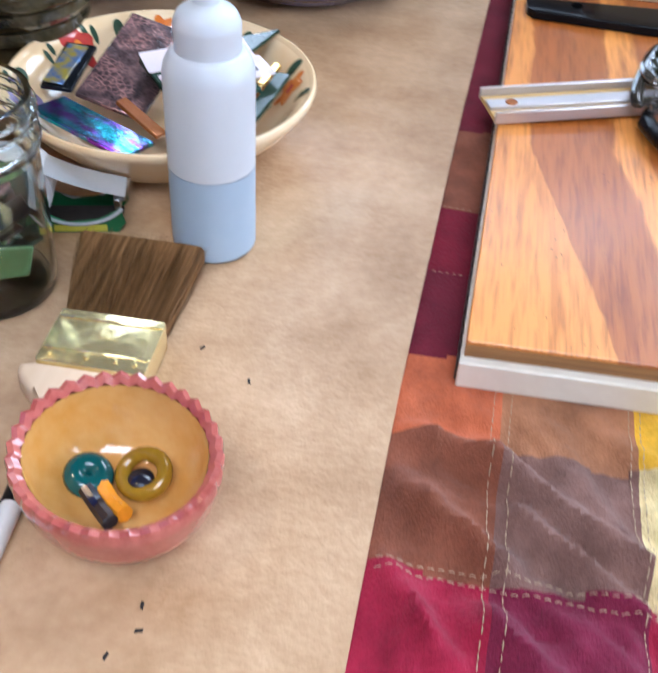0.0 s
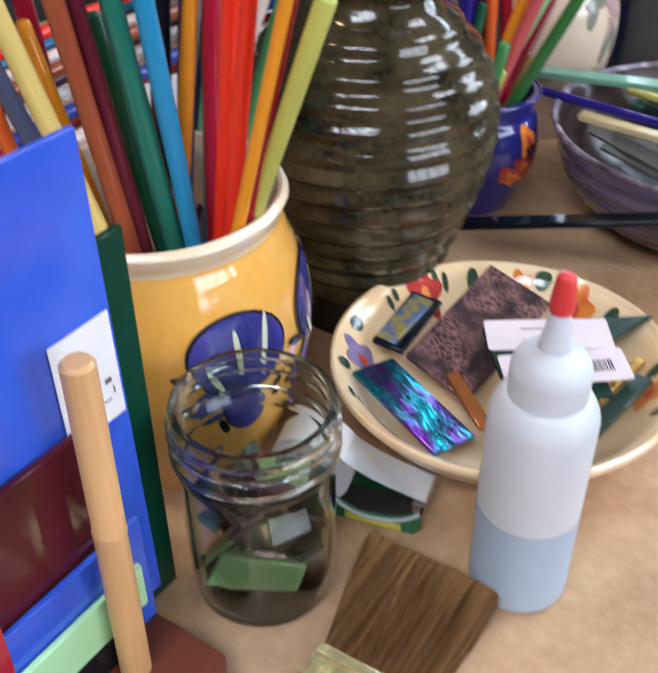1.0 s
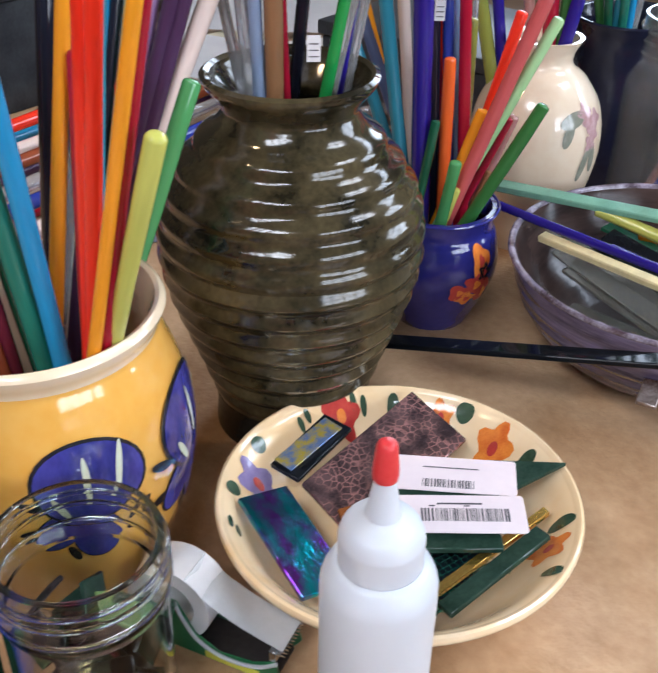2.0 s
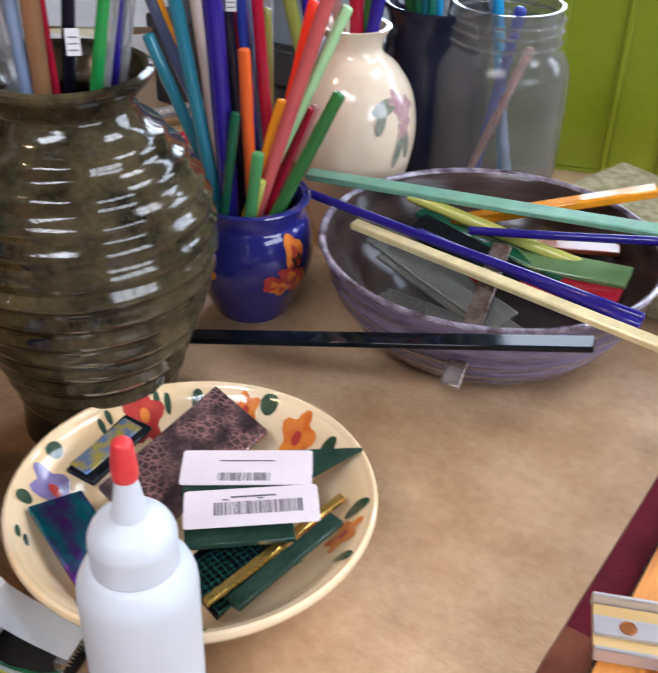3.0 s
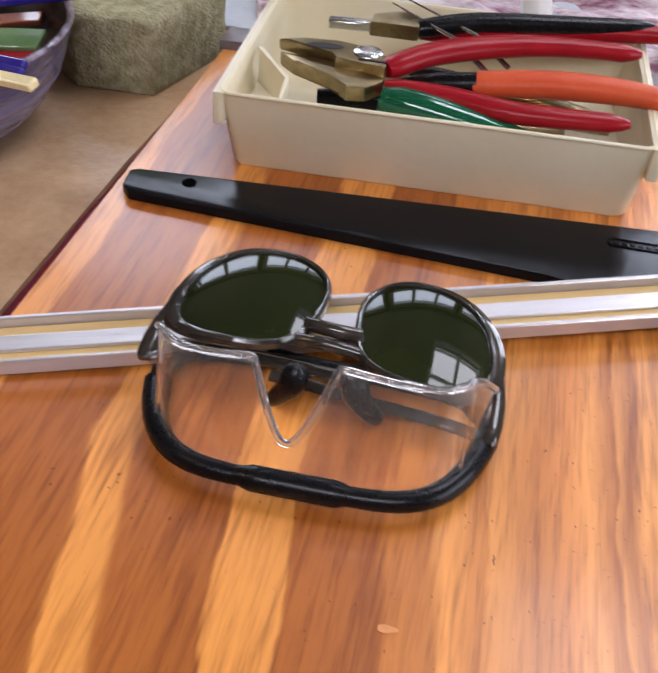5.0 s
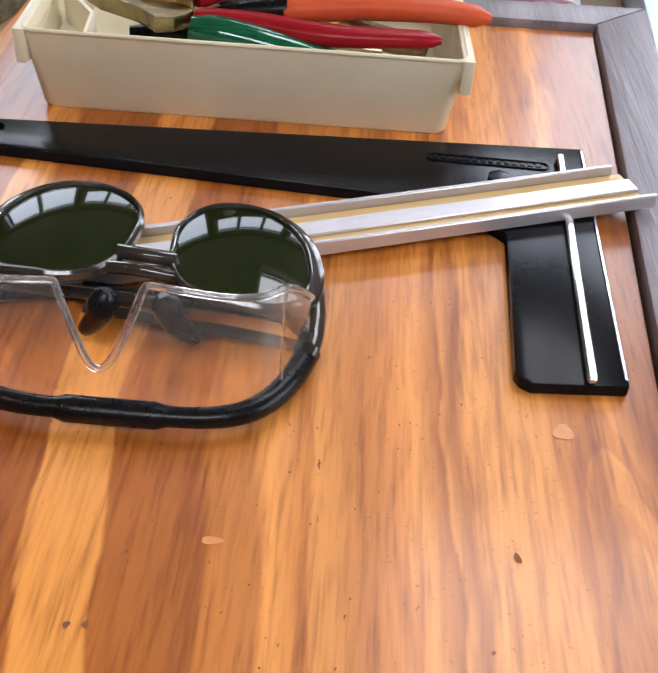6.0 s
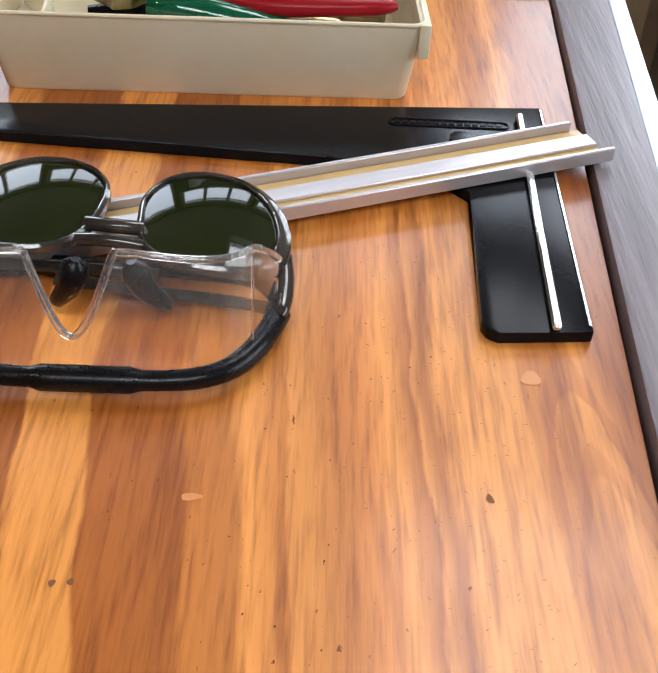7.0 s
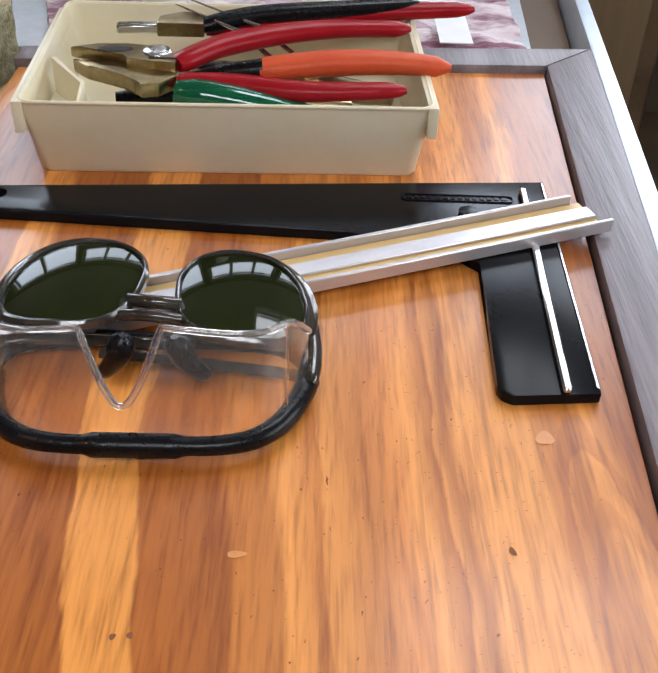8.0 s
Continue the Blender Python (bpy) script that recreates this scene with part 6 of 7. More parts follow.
# The panel's pale blue stands in for bluish glare behind the tray.
tagged(part("glossy_board", prism_bm([(0.085, 1.160), (0.122, 1.0295), (0.560, 1.0295), (0.580, 1.285), (0.080, 1.285)], -0.0036, 0.0040, 0.0008, 1), surf("blue_glare_panel", (0.5, 0.54, 0.6), (0.66, 0.7, 0.75), rough=0.14, scale=14, coat=0.4)), "glossy board under the crumpled cloth, bluish glare in its colour", "board")
tagged(part("glazed_board", prism_bm([(0.09, 1.295), (0.56, 1.295), (0.60, 1.70), (0.06, 1.72)], -0.0040, 0.006, 0.001, 1), GLOSS_BOARD), "glossy board at the back of the table, glare in its pale colour", "board")


# ---- tools on the plywood ----
def tool_tray():
    t = thing("tool_tray", pose(0.1985, 0.7768, PLY_Z + 0.0002, 0, 0, 2.0), "cream plastic tray full of pliers and hand tools", "tray")
    W, D, H, w = 0.2490, 0.172, 0.0490, 0.0022

    def ring(inset, z):
        return [Vector((x, y, z)) for x, y in rounded(inset, inset, W - inset, D - inset, 0.007, 4)]
    levels = [ring(0.0075, 0.0), ring(0.0062, 0.002), ring(0.0, H - 0.001), ring(0.0006, H), ring(w, H), ring(w + 0.0052, 0.004)]
    bm = bmesh.new()
    vs = [[bm.verts.new(p) for p in lv] for lv in levels]
    n = len(vs[0])
    for a, b in zip(vs, vs[1:]):
        for i in range(n):
            j = (i + 1) % n
            bm.faces.new((a[i], a[j], b[j], b[i]))
    bm.faces.new(vs[0][::-1])
    bm.faces.new(vs[-1])
    part("tray_body", bm, CREAM_PLASTIC, t)
    part("pocket_wall", prism_bm([(0.0068, 0.0735), (0.0098, 0.0735), (0.0348, 0.0345), (0.0358, 0.0068), (0.0338, 0.0068), (0.0328, 0.0335), (0.0072, 0.0710)], 0.022, H - 0.0015, 0.0005, 1), CREAM_PLASTIC, t)
    part("pocket_floor", prism_bm([(0.0068, 0.0068), (0.0336, 0.0068), (0.0326, 0.0332), (0.0070, 0.0705)], H - 0.026, H - 0.023, 0.0005, 1), CREAM_PLASTIC, t)
    # flat lug at each end and a thin rolled rim
    for x0, x1 in ((-0.0032, 0.0035), (W - 0.0035, W + 0.0032)):
        part("end_lug", box_bm(x0, -0.0008, H - 0.0195, x1, D * 0.92, H + 0.0008, 0.0014, 2), CREAM_PLASTIC, t)
    rim = [(x, y, H) for x, y in rounded(0.0004, 0.0004, W - 0.0004, D - 0.0004, 0.007, 4)]
    part("rim_bead", tube_bm(rim, 0.0013, 8, closed=True), CREAM_PLASTIC, t)
    return t


tool_tray()
TZ = PLY_Z + 0.0510


def grip(points, r, mat, parent, flat=0.75):
    pts = spline(points, 5)
    n = len(pts)
    rad = [r * (0.82 + 0.22 * math.sin(math.pi * min(1, 0.15 + i / n))) for i in range(n)]
    rad[0] *= 0.8
    rad[-1] *= 0.72
    last, prev = Vector(pts[-1]), Vector(pts[-2])
    pts.append(tuple(last + (last - prev).normalized() * r * 0.5))
    rad.append(r * 0.3)
    return part("grip", tube_bm(pts, rad, 14, flat=flat), mat, parent)


def linesman_pliers():
    p = thing("combination_pliers", pose(0, 0, 0), "steel combination pliers with red dipped handles in the tray", "pliers")
    z = TZ - 0.0015
    jaw1 = prism_bm([(0.2170, 0.8450), (0.2340, 0.8505), (0.2520, 0.8540), (0.2780, 0.8490), (0.2880, 0.8360), (0.2875, 0.8220), (0.2740, 0.8265), (0.2560, 0.8270), (0.2540, 0.8360), (0.2400, 0.8390)], z, z + 0.0080, 0.0016, 2)
    jaw2 = prism_bm([(0.2190, 0.8400), (0.2310, 0.8280), (0.2560, 0.8180), (0.2630, 0.8120), (0.2680, 0.8030), (0.2790, 0.8060), (0.2880, 0.8180), (0.2850, 0.8330), (0.2560, 0.8350), (0.2400, 0.8370)], z - 0.0075, z + 0.0020, 0.0016, 2)
    part("upper_jaw", jaw1, OLD_STEEL, p)
    part("lower_jaw", jaw2, OLD_STEEL, p)
    piv = part("pivot", lathe_bm(spline([(0.0090, 0), (0.0090, 0.0014), (0.005, 0.0026), (0, 0.0028)], 3), 20), SILVER, p)
    piv.location = (0.2740, 0.8400, z + 0.0077)
    part("cutter_slot", box_bm(0.2700, 0.8285, z + 0.0076, 0.2880, 0.8305, z + 0.0086), DARK_RIB, p)
    part("jaw_gap", skin_bm([(u + 0.2470, v + 0.8420) for u, v in blob(0.0115, 0.0040, turn=0.1)], lambda u, v: (u, v, z + 0.0083)), DARK_RIB, p, "dark gap between the jaws")
    grip([(0.2870, 0.8300, z + 0.004), (0.3120, 0.8530, z + 0.0075), (0.3470, 0.8740, z + 0.0085), (0.3860, 0.8880, z + 0.0085), (0.4350, 0.8960, z + 0.0075)], 0.0088, RED_GRIP, p)
    grip([(0.2890, 0.8190, z - 0.003), (0.3260, 0.8180, z - 0.003), (0.3680, 0.8090, z - 0.002), (0.4280, 0.8130, z - 0.001)], 0.0085, RED_GRIP, p)


def black_tool():
    p = thing("nipping_pliers", pose(0, 0, 0), "black handled pliers with a square steel tip in the tray", "pliers")
    z = TZ + 0.000
    part("tip", prism_bm([(0.2400, 0.8840), (0.2690, 0.8880), (0.2680, 0.8960), (0.2390, 0.8920)], z, z + 0.006, 0.001, 1), SILVER, p)
    part("jaw", prism_bm([(0.2670, 0.8840), (0.2990, 0.8850), (0.2970, 0.9050), (0.2830, 0.9080), (0.2675, 0.8980)], z - 0.001, z + 0.009, 0.0015, 2), OLD_STEEL, p)
    grip([(0.2960, 0.8930, z + 0.004), (0.3340, 0.9080, z + 0.008), (0.3930, 0.9220, z + 0.009), (0.4450, 0.9340, z + 0.010)], 0.0078, BLACK_RUBBER, p)
    grip([(0.2980, 0.9000, z + 0.000), (0.360, 0.9180, z + 0.002), (0.42, 0.9290, z + 0.005), (0.4830, 0.9330, z + 0.008)], 0.0085, RED_GRIP, p)


def orange_tool():
    p = thing("snips", pose(0, 0, 0), "hand snips with fat orange grips in the tray", "snips")
    z = TZ + 0.0005
    part("shank", tube_bm([(0.294, 0.8330, z - 0.012), (0.319, 0.8310, z - 0.004), (0.342, 0.8320, z - 0.001)], [0.007, 0.0075, 0.008], 12), BLACK_RUBBER, p)
    grip([(0.3360, 0.8320, z - 0.001), (0.3830, 0.8390, z + 0.0025), (0.4240, 0.8420, z + 0.003), (0.4570, 0.8400, z + 0.002)], 0.0102, ORANGE_GRIP, p)
    part("blade", prism_bm([(0.252, 0.875), (0.312, 0.849), (0.312, 0.861), (0.285, 0.888)], z - 0.024, z - 0.020, 0.0008, 1), OLD_STEEL, p)


def green_driver():
    p = thing("screwdriver", pose(0, 0, 0), "screwdriver with a clear green fluted handle in the tray", "screwdriver")
    z = TZ - 0.008
    a, b = Vector((0.2885, 0.8060, z + 0.003)), Vector((0.3850, 0.8020, z - 0.012))
    n = 9
    bm = tube_bm([a.lerp(b, i / n) for i in range(n + 1)], [0.0070, 0.0105, 0.0112, 0.0112, 0.0108, 0.0104, 0.0098, 0.0090, 0.0080, 0.006], 12)
    part("handle", bm, GREEN_HANDLE, p)
    part("shaft", tube_bm([b, b + (b - a).normalized() * 0.045], 0.0028, 10), SILVER, p)


def tweezers():
    p = thing("tweezers", pose(0, 0, 0), "fine steel tweezers leaning out of the tray", "tweezers")
    for a, b in (((0.2770, 0.9130, TZ + 0.0115), (0.3240, 0.8790, TZ + 0.0065)), ((0.2860, 0.9230, TZ + 0.0115), (0.3350, 0.8910, TZ + 0.0065))):
        A, B = Vector(a), Vector(b)
        end = B + (B - A) * 0.5 + Vector((0, 0, -0.010))
        part("prong", tube_bm([A, A.lerp(B, 0.5), B, end], [0.0006, 0.0010, 0.0014, 0.0018], 8), SILVER, p)


linesman_pliers()
black_tool()
orange_tool()
green_driver()
tweezers()
for i, (x, y, rz, mat) in enumerate(((0.29, 0.865, 10, BLACK_RUBBER), (0.39, 0.875, -20, OLD_STEEL), (0.36, 0.855, 5, OLD_STEEL), (0.380, 0.806, 4, PALE_WOOD), (0.33, 0.905, -5, BLACK_RUBBER))):
    ob = part("hand_tool", tube_bm([(-0.05, 0, 0), (-0.02, 0, 0.001), (0.02, 0, 0), (0.04, 0, 0)], [0.006, 0.0085, 0.008, 0.005], 12), mat)
    ob.matrix_world = pose(x, y, PLY_Z + 0.0155 + 0.006 * (i % 2), 0, 0, rz)
    tagged(ob, "worn hand tool lying at the bottom of the tray", "tool", "tools at the bottom of the tray")


def black_square():
    s = thing("carpenters_square", pose(0, 0, PLY_Z + 0.0003), "black painted steel square with a silver edge on plywood", "square")
    o = [(0.1600, 0.7270), (0.1545, 0.7330), (0.1530, 0.7490), (0.1570, 0.7520), (0.5190, 0.7785), (0.5118, 0.5790), (0.4705, 0.5755), (0.4655, 0.5785), (0.4635, 0.5830), (0.4690, 0.6850), (0.4520, 0.7030), (0.3950, 0.7130)]
    part("blade", prism_bm(o, 0, 0.0062, 0.0012, 2), BLACK_METAL, s)
    part("silver_rib", prism_bm([(0.4930, 0.5775), (0.4975, 0.5780), (0.5060, 0.7650), (0.5016, 0.7650)], 0.0063, 0.0095, 0.001, 1), SILVER, s, "bare silver rib")
    # Thin silver strip modelled in place of a highlight along the black edge.
    part("edge_glint", prism_bm([(0.5098, 0.582), (0.5112, 0.582), (0.5180, 0.775), (0.5168, 0.775)], 0.0063, 0.0070, 0.0002, 1), SILVER, s)
    hole = part("hang_hole", lathe_bm([(0.0, 0.0064), (0.0036, 0.0064), (0.0040, 0.0068), (0.0044, 0.0063)], 20), HOLE, s)
    hole.location = (0.1905, 0.7450, 0)
    slot = part("slot_outline", tube_bm([(x, y, 0.0064) for x, y in rounded(0.429, 0.7510, 0.4965, 0.7580, 0.0032)], 0.0006, 6, closed=True), BLACK_METAL, s)
    for i in range(14):
        part("stamped_mark", box_bm(0.432 + i * 0.0044, 0.7530, 0.0062, 0.4352 + i * 0.0044, 0.7563, 0.0067, 0.0002, 1), BLACK_METAL, s)
    knob = part("lock_screw", lathe_bm([(0.0062, 0.0062), (0.0062, 0.0075), (0.004, 0.008), (0, 0.008)], 20), BLACK_RUBBER, s)
    knob.location = (0.468, 0.738, 0)


black_square()


def metal_channel():
    A, B = Vector((0.1352, 0.5790, PLY_Z + 0.0012)), Vector((0.5385, 0.7330, PLY_Z + 0.0082))
    d = (B - A).normalized()
    y = Vector((0, 0, 1)).cross(d).normalized()
    m = Matrix.Translation(A) @ Matrix((d, y, d.cross(y))).transposed().to_4x4()
    c = thing("metal_channel", m, "pale aluminium channel bar lying across the square", "channel")
    L, w = (B - A).length, 0.0335
    h = w / 2
    part("web", box_bm(0.0, -h + 0.003, 0.0, L, h - 0.003, 0.0030, 0.0003, 1), ALU_GROOVE, c, "yellowed groove floor")
    part("flange", box_bm(-0.0005, -h, 0.0, L + 0.004, -h + 0.0026, 0.0080, 0.0006, 1), ALU, c)
    part("flange", box_bm(-0.0005, h - 0.0026, 0.0, L - 0.005, h, 0.0080, 0.0006, 1), ALU, c)
    part("centre_rib", box_bm(-0.0003, -0.0055, 0.0031, L, 0.0055, 0.0052, 0.0005, 1), ALU, c)
    hole = part("screw_hole", lathe_bm([(0.0, 0.0054), (0.0032, 0.0054), (0.0036, 0.0058), (0.0040, 0.0053)], 20), COPPER_GLASS, c, "dark screw hole")
    hole.location = (0.0150, 0.0, 0)


metal_channel()


# ---- eyewear ----
def lens_point(u, v):
    """The wrapped clear shield: u -1..1 across, v 0..1 from the black brow bar up to the free edge."""
    a = u * 1.05
    x = 0.0725 * math.sin(a) / math.sin(1.05)
    back = 0.046 * abs(u) ** 4.2
    side = max(0.0, (abs(u) - 0.80) / 0.20)
    return Vector((x, back + 0.023 * v * (1 - 0.6 * abs(u) ** 1.5), 0.006 + 0.049 * v * (1 - 0.10 * abs(u) ** 2 - 0.42 * side ** 1.6)))


def safety_glasses():
    g = thing("safety_glasses", pose(0.3035, 0.5345, PLY_Z, 0, 0, 0.5), "clear plastic safety glasses lying upside down, black brow bar", "glasses")
    bm = bmesh.new()
    nu, nv = 128, 22
    rows = []

    def top(u):
        # free edge with a deep rounded nose notch
        d = abs(u + 0.06)
        k = max(0.0, min(1.0, (math.hypot(d, 0.10) - 0.10) / 0.118))
        return 1.0 - 0.64 * (1 - k)
    for i in range(nu + 1):
        u = -1 + 2 * i / nu
        rows.append([bm.verts.new(lens_point(u, top(u) * j / nv)) for j in range(nv + 1)])
    for i in range(nu):
        for j in range(nv):
            bm.faces.new((rows[i][j], rows[i + 1][j], rows[i + 1][j + 1], rows[i][j + 1]))
    bmesh.ops.recalc_face_normals(bm, faces=bm.faces)
    bmesh.ops.solidify(bm, geom=bm.faces[:], thickness=0.0018)
    lens = part("clear_shield", bm, CLEAR_LENS, g, "clear scratched shield lens")
    lens.visible_shadow = False
    edge = [lens_point(-1 + 2 * i / 128, top(-1 + 2 * i / 128)) for i in range(129)]
    rim = part("shield_edge", tube_bm(edge, 0.0016, 8), CLEAR_LENS, g, "clear polished lens edge")
    rim.visible_shadow = False
    bar = [lens_point(-1 + 2 * i / 40, 0.05) for i in range(41)]
    rad = [0.0043 + 0.0014 * (abs(i - 20) < 5) + 0.0016 * (abs(i - 20) / 20) ** 2 for i in range(41)]
    part("brow_bar", tube_bm(bar, rad, 12, flat=0.95), BLACK_RUBBER, g, "black brow bar")
    for s in (-1, 1):
        e = lens_point(s, 0.1)
        part("temple", tube_bm(spline([tuple(e), (s * 0.069, 0.058, 0.010), (s * 0.052, 0.070, 0.008), (s * -0.030, 0.078, 0.006)], 6), 0.0042, 10, flat=0.7), BLACK_RUBBER, g, "folded black temple arm")
        part("side_hinge", tube_bm([lens_point(s, 0.0), lens_point(s, 0.35)], [0.0040, 0.0025], 10), BLACK_RUBBER, g)
        part("nose_pad", tube_bm(spline([(s * 0.011 + 0.004, 0.036, 0.040), (s * 0.015 + 0.004, 0.036, 0.027), (s * 0.024 + 0.004, 0.040, 0.014)], 4), [0.0020, 0.0050, 0.0060, 0.0058, 0.0052, 0.0047, 0.0042, 0.0036, 0.0015], 12), BLACK_RUBBER, g, "black nose pad")
        join = [lens_point(s * 0.82, 0.08 + 0.9 * k / 8) + Vector((0, -0.0012, 0)) for k in range(9)]
        part("side_rib", tube_bm(join, 0.0007, 6), CLEAR_LENS, g)


safety_glasses()


def lens_outline(w, h, side, n=56):
    """A big rounded lens, its top drawn in towards the bridge; side: -1 or 1, outwards."""
    out = []
    for i in range(n):
        a = 2 * math.pi * i / n
        c, s = math.cos(a), math.sin(a)
        e = 2 / (2.7 if s < 0 else 2.25)
        x = w * math.copysign(abs(c) ** e, c)
        y = h * math.copysign(abs(s) ** e, s)
        out.append((x - side * 0.0045 * (y / h), y - 0.0022 * side * (x / w) * (1 if y > 0 else -0.2)))
    return out


def tinted_glasses():
    # lying lens side up behind the shield; local z is up
    g = thing("tinted_glasses", pose(0.3027, 0.6232, PLY_Z + 0.0256, 4.6, 1.5, -3.5), "dark tinted glasses in a smoky plastic frame", "glasses")
    for s, cx in ((-1, -0.0403), (1, 0.0403)):
        out = lens_outline(0.0308, 0.0308, s)

        def dome(u, v, lift=0.0):
            return (u + cx, v, 0.0048 * (1 - (u / 0.033) ** 2) - 0.0016 * (v / 0.030) ** 2 - 0.05 * abs(u + cx) ** 1.5 + lift)
        part("lens", skin_bm(out, dome, 10), DARK_LENS, g, "dark green tinted lens")
        ring = bmesh.new()
        loops = []
        for gu, gv, lift in ((0.985, 0.985, -0.0016), (0.985, 0.985, 0.0010), (1.04, 1.03, 0.0018), (1.12, 1.075, 0.0008), (1.13, 1.085, -0.0022)):
            loops.append([ring.verts.new(dome(u * gu + s * 0.0022 * (gu - 0.985) / 0.145, v * gv, lift)) for u, v in out])
        n = len(out)
        for p, q in zip(loops, loops[1:] + loops[:1]):
            for i in range(n):
                j = (i + 1) % n
                ring.faces.new((p[i], p[j], q[j], q[i]))
        part("lens_rim", ring, SMOKE, g, "smoky plastic lens rim")
        part("lens_bezel", tube_bm([dome(u * 1.0, v * 1.0, 0.0012) for u, v in out], 0.0006, 8, closed=True), CLEAR_LENS, g, "bright polished lens edge")
        part("end_piece", tube_bm(spline([(cx + s * 0.0325, -0.003, -0.004), (cx + s * 0.0360, -0.018, -0.006), (cx + s * 0.0372, -0.034, -0.008), (cx + s * 0.0368, -0.0445, -0.009)], 4), [0.0040] * 5 + [0.0043] * 4 + [0.0040, 0.0038, 0.0034, 0.0022], 12, flat=0.75), SMOKE, g, "smoky frame end piece")
        part("temple", tube_bm(spline([(cx + s * 0.0362, -0.042, -0.0095), (cx + s * 0.018, -0.0315 - 0.004 * s, -0.0120), (cx - s * 0.062, -0.0275 - 0.005 * s, -0.0125)], 6), 0.0034, 10, flat=0.6), SMOKE, g, "smoky folded temple arm")
    part("bridge", tube_bm(spline([(-0.0125, -0.009, 0.001), (0.0, -0.0115, 0.0030), (0.0125, -0.009, 0.001)], 5), 0.0034, 10), SMOKE, g)
    part("bridge", tube_bm(spline([(-0.0145, -0.019, 0.0000), (0.0, -0.0200, 0.002), (0.0145, -0.019, 0.0000)], 5), 0.0030, 10), SMOKE, g)


tinted_glasses()


# ---- the rack of sheet glass ----
def glass_rack():
    r = thing("dowel_rack", pose(0, 0, 0), "small dark wooden rack with bamboo dowels", "rack")
    part("base_block", box_bm(-0.205, 0.10, 0.0, -0.074, 0.322, 0.0215, 0.0015, 2), MAHOGANY, r, "dark mahogany base block")
    pole = tube_bm([(-0.100, 0.2975, 0.018), (-0.1003, 0.2985, 0.07), (-0.1006, 0.299, 0.0985), (-0.1007, 0.2992, 0.100), (-0.1008, 0.2994, 0.1015), (-0.1012, 0.3005, 0.1725), (-0.1012, 0.3005, 0.1740)], [0.0062, 0.0061, 0.0060, 0.0064, 0.0060, 0.0058, 0.0045], 16)
    part("dowel", pole, BAMBOO, r, "knotted bamboo dowel")
    part("dowel", tube_bm([(-0.100, 0.175, 0.018), (-0.1005, 0.175, 0.17)], 0.006, 14), BAMBOO, r, "knotted bamboo dowel")


glass_rack()
GR = "glass sheets in the rack"


def upright_sheet(x, y0, y1, z0, z1, t, mat, label, lean=0.0):
    """A sheet standing nearly upright on edge, facing +x; lean: how far its top falls back."""
    ob = part("glass_sheet", box_bm(-t, y0, z0, 0, y1, z1, 0.0004, 1), mat)
    ob.matrix_world = pose(x, 0, 0) @ Matrix.Translation((0, 0, z0)) @ pose(0, 0, 0, 0, -lean, 0) @ Matrix.Translation((0, 0, -z0))
    return tagged(ob, label, "glass", GR)


upright_sheet(-0.1290, 0.327, 0.352, 0.0005, 0.187, 0.003, GREEN_SHEET, "tall dark emerald glass sheet standing behind the rack", 0)
upright_sheet(-0.1190, 0.13, 0.334, 0.0217, 0.232, 0.003, BLUE_SHEET, "opal blue glass sheet with a paper label in the rack", 1.0)
upright_sheet(-0.1145, 0.13, 0.318, 0.0217, 0.131, 0.003, MAROON_SHEET, "dark maroon glass sheet standing in the rack", 1.0)
upright_sheet(-0.1108, 0.13, 0.322, 0.0217, 0.079, 0.0028, BLUE_SHEET, "low opal blue glass strip standing in the rack", 0.5)
upright_sheet(-0.1075, 0.13, 0.316, 0.0375, 0.060, 0.0028, MINT_SHEET, "pale mint glass strip standing in the rack", 0.5)
upright_sheet(-0.1070, 0.13, 0.312, 0.0217, 0.0370, 0.003, BLACK_GLASS, "low black glass strip standing in the rack", 0.0)
upright_sheet(-0.1100, 0.13, 0.256, 0.0217, 0.122, 0.0008, RED_SHEET, "bright red glass strip standing in the rack", 0.5)


def sheet_label():
    lab = thing("paper_label", pose(-0.1206, 0.3185, 0.1445, 0, -1.0, 0), "white paper label stuck on the blue sheet", "label")
    part("label_paper", box_bm(0, -0.0135, -0.022, 0.0004, 0.0135, 0.022), PAPER, lab, smooth=False)
    for y, z, w, h in ((0.002, -0.004, 0.003, 0.002), (0.008, -0.005, 0.003, 0.002), (0.001, -0.010, 0.0008, 0.004), (0.0065, -0.013, 0.0035, 0.0006), (0.010, -0.010, 0.0006, 0.003)):
        part("printed_mark", box_bm(0.0004, y - w / 2, z - h / 2, 0.0006, y + w / 2, z + h / 2), PRINT, lab, smooth=False)


sheet_label()


# ---- loose things at the back ----
def lying_rod(colour, a, b, r):
    glass_rod(colour, a, b, r, ("in a heap behind the vases", "rods in the heap"))


for i, col in enumerate(("crimson", "shell", "cobalt", "crimson", "clear_rod", "rust", "plum", "shell", "scarlet", "azure")):
    lying_rod(col, (-0.445 - 0.024 * i, 0.56 + 0.01 * (i % 3), 0.006 + 0.011 * (i % 3)), (-0.475 - 0.024 * i, 0.92 + 0.03 * (i % 4), 0.006 + 0.011 * (i % 3)), 0.0065)
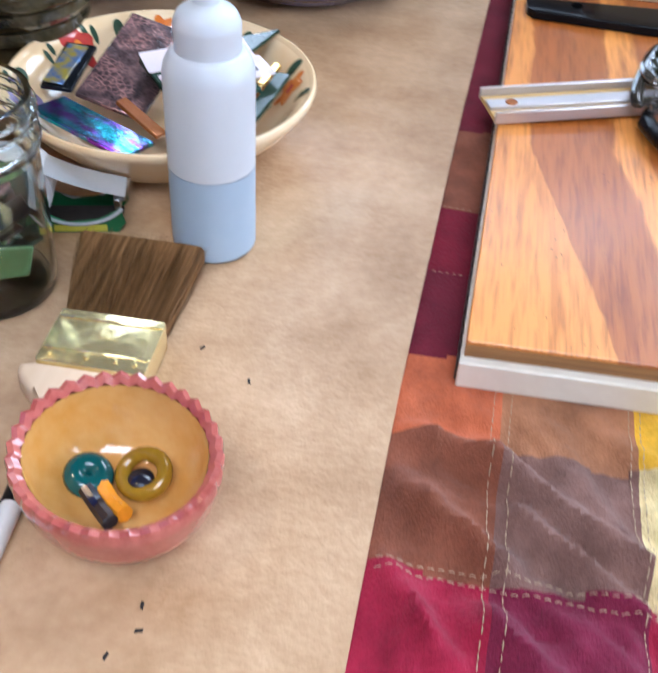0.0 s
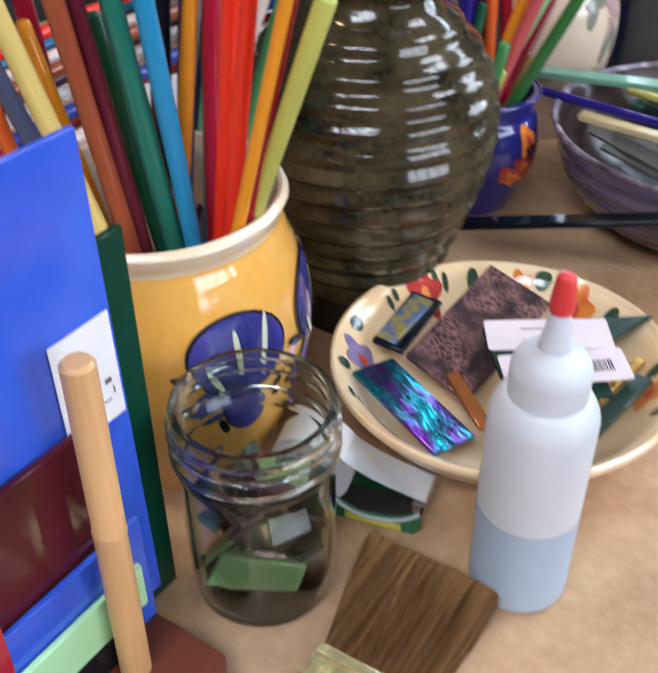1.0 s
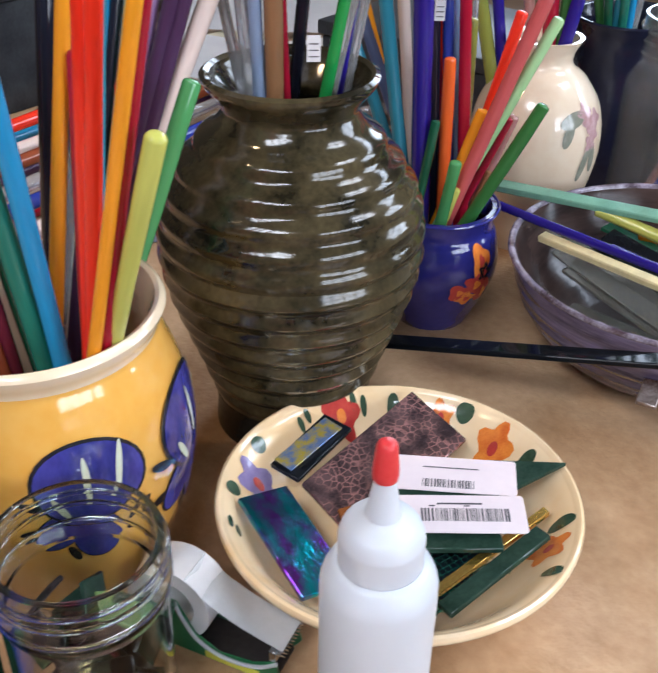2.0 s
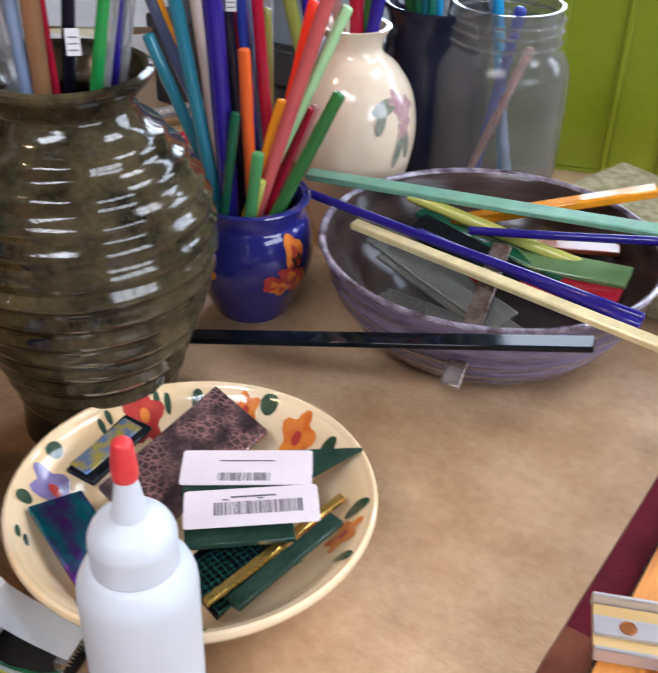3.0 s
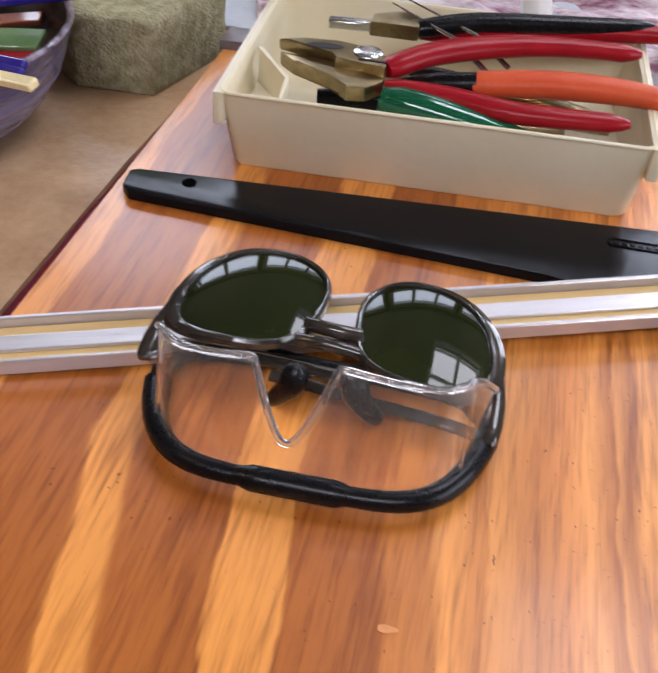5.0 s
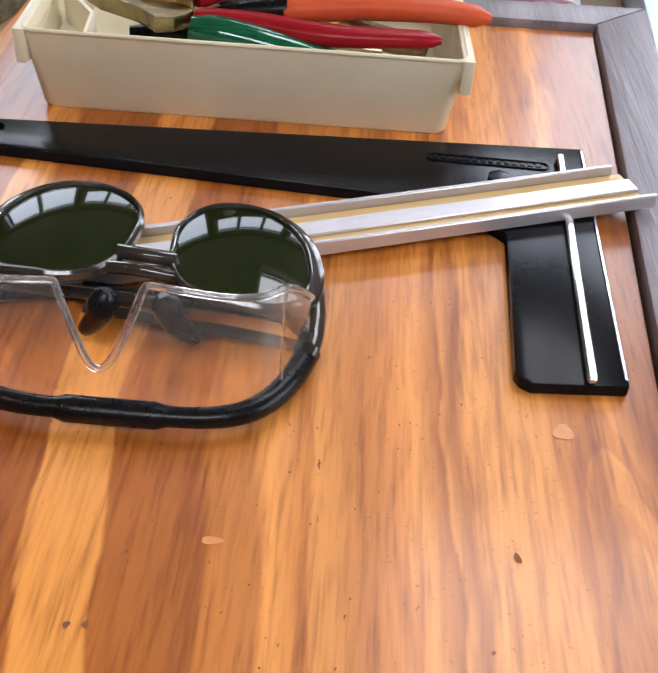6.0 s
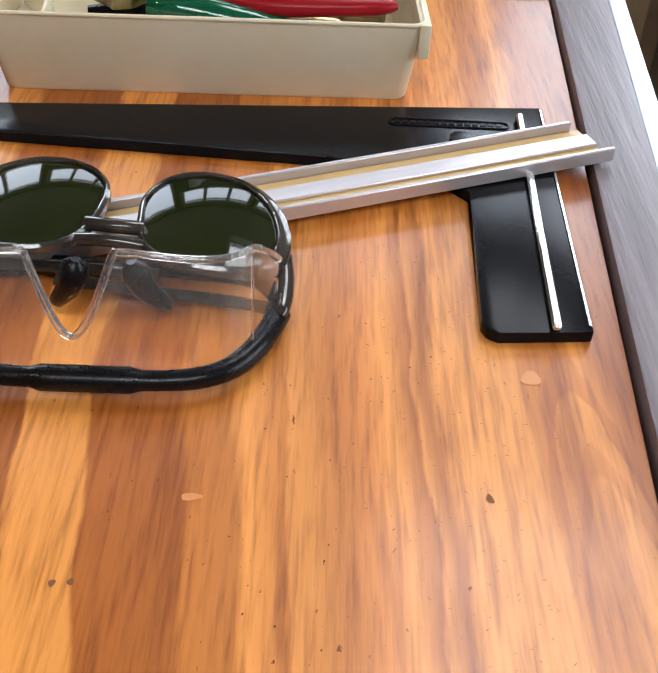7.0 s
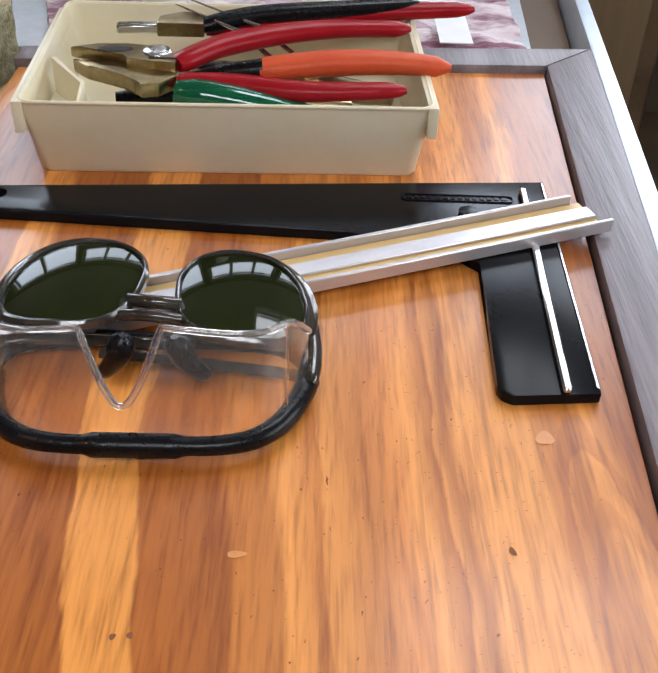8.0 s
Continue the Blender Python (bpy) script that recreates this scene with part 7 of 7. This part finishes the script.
def storage_box(x0, y0, x1, y1, h):
    b = thing("storage_box", pose(0, 0, 0), "dark grey lidded plastic box at the table's back", "box")
    part("body", box_bm(x0 + 0.004, y0 + 0.004, 0.0, x1 - 0.004, y1 - 0.004, h - 0.016, 0.004, 2), DARK_CLUTTER, b)
    part("lid", box_bm(x0, y0, h - 0.0155, x1, y1, h, 0.004, 2), DARK_CLUTTER, b)
    for x in (x0 * 0.7 + x1 * 0.3, x0 * 0.3 + x1 * 0.7):
        part("latch", box_bm(x - 0.012, y0 - 0.004, h - 0.040, x + 0.012, y0 + 0.0035, h - 0.006, 0.001, 1), DARK_CLUTTER, b)


storage_box(-0.52, 1.02, -0.27, 1.20, 0.095)
storage_box(-0.93, 0.72, -0.74, 0.95, 0.13)
tagged(part("paper_sheet", box_bm(-0.78, 1.03, 0.0, -0.60, 1.16, 0.010, 0.001, 1), surf("cream_paper", (0.5, 0.44, 0.28), (0.62, 0.56, 0.4), rough=0.7)), "thick stack of cream paper on the table", "paper")
def loose_paper(x, y, z, rz, w, h, curl, label):
    """A sheet that lifts at its far corners."""
    bm = bmesh.new()
    n = 10
    g = [[bm.verts.new((w * (i / n - 0.5), h * (j / n - 0.5), curl * ((i / n) ** 3 * (j / n) + 0.6 * (1 - i / n) ** 4) + 0.0006 * noise.noise((i * 0.7, j * 0.6, z * 50)))) for j in range(n + 1)] for i in range(n + 1)]
    for i in range(n):
        for j in range(n):
            bm.faces.new((g[i][j], g[i + 1][j], g[i + 1][j + 1], g[i][j + 1]))
    bmesh.ops.solidify(bm, geom=bm.faces[:], thickness=0.0004)
    ob = part("paper_sheet", bm, PAPER)
    ob.matrix_world = pose(x, y, z, 0, 0, rz)
    tagged(ob, label, "paper", "loose papers at the back")


loose_paper(-0.60, 0.98, 0.042, 24, 0.20, 0.14, 0.020, "curled white paper sheet lying over the rods")
loose_paper(-0.40, 0.70, 0.041, -12, 0.10, 0.07, 0.010, "small white paper slip lying over the rods")
loose_paper(-0.80, 1.22, 0.012, 40, 0.24, 0.18, 0.016, "curled white paper sheet lying on the table")
for i, (c, x, y, rz) in enumerate((("shell", -0.36, 0.84, 62), ("crimson", -0.40, 0.90, 70), ("pale_blue", -0.34, 0.79, 55), ("clear_rod", -0.46, 0.95, 66), ("crimson", -0.33, 0.93, 78))):
    d = Vector((math.cos(radians(rz)), math.sin(radians(rz)), 0)) * 0.15
    lying_rod(c, (x - d.x, y - d.y, 0.0065 + 0.012 * (i % 2)), (x + d.x, y + d.y, 0.0065 + 0.012 * (i % 2)), 0.0062)
cab = thing("low_cabinet", pose(-0.3, 1.95, -0.75), "brown wooden cabinet behind the work table", "cabinet")
part("carcass", box_bm(-0.9, 0, 0, 1.3, 0.4, 1.15, 0.005, 1), TABLE, cab)
for i in range(4):
    part("door", box_bm(-0.88 + i * 0.54, -0.018, 0.06, -0.36 + i * 0.54, -0.001, 1.1, 0.003, 1), surf("cabinet_door", (0.16, 0.1, 0.05), (0.26, 0.17, 0.09), rough=0.5, scale=10, stretch=(1, 1, 0.1)), cab)


# ---- small loose bits ----
for i, (x, y, rz) in enumerate(((0.0170, 0.3560, 60), (0.0440, 0.3390, 110), (0.0360, 0.2070, 20), (0.0280, 0.1950, 80), (0.0340, 0.2170, 100))):
    ob = part("crumb", prism_bm([(-0.0016, -0.0005), (0.0014, -0.0007), (0.0019, 0.0004), (-0.0009, 0.0007)], 0.0, 0.0006), DARK_RIB)
    ob.matrix_world = pose(x, y, 0.0001, 0, 0, rz)
    tagged(ob, "tiny dark crumb lying on the tan board", "crumb", "crumbs on the board")


def marker_pen():
    m = thing("marker_pen", pose(-0.0290, 0.2500, 0.0048, 0, 0, -86), "slim white marker pen with a black cap on the board", "pen")
    part("barrel", tube_bm([(0.004, 0, 0), (0.006, 0, 0), (0.115, 0, 0), (0.117, 0, 0)], [0.0042, 0.0045, 0.0045, 0.003], 16), WHITE_PLASTIC, m)
    part("cap", tube_bm([(-0.022, 0, 0), (-0.020, 0, 0), (0.0038, 0, 0)], [0.003, 0.0047, 0.0048], 16), BLACK_RUBBER, m, "black pen cap")


marker_pen()


def paper_tag(x, y, z, rz, ry=0):
    t = thing("paper_tag", pose(x, y, z, 90, ry, rz), "tiny white paper tag taped round a glass rod", "tag", "paper tags on rods")
    part("tag_paper", box_bm(-0.0032, -0.0062, -0.0002, 0.0032, 0.0062, 0.0002), PAPER, t, smooth=False)
    for i in range(3):
        part("printed_line", box_bm(-0.0022, -0.004 + i * 0.003, 0.0002, 0.0022, -0.0034 + i * 0.003, 0.00035), PRINT, t, smooth=False)


paper_tag(-0.149, 0.576, 0.236, 44)
paper_tag(-0.190, 0.745, 0.214, 36)
tagged(part("paper_note", box_bm(0.478, 1.030, 0.019, 0.506, 1.110, 0.0196), PAPER), "white printed paper note lying on the cloth", "paper")
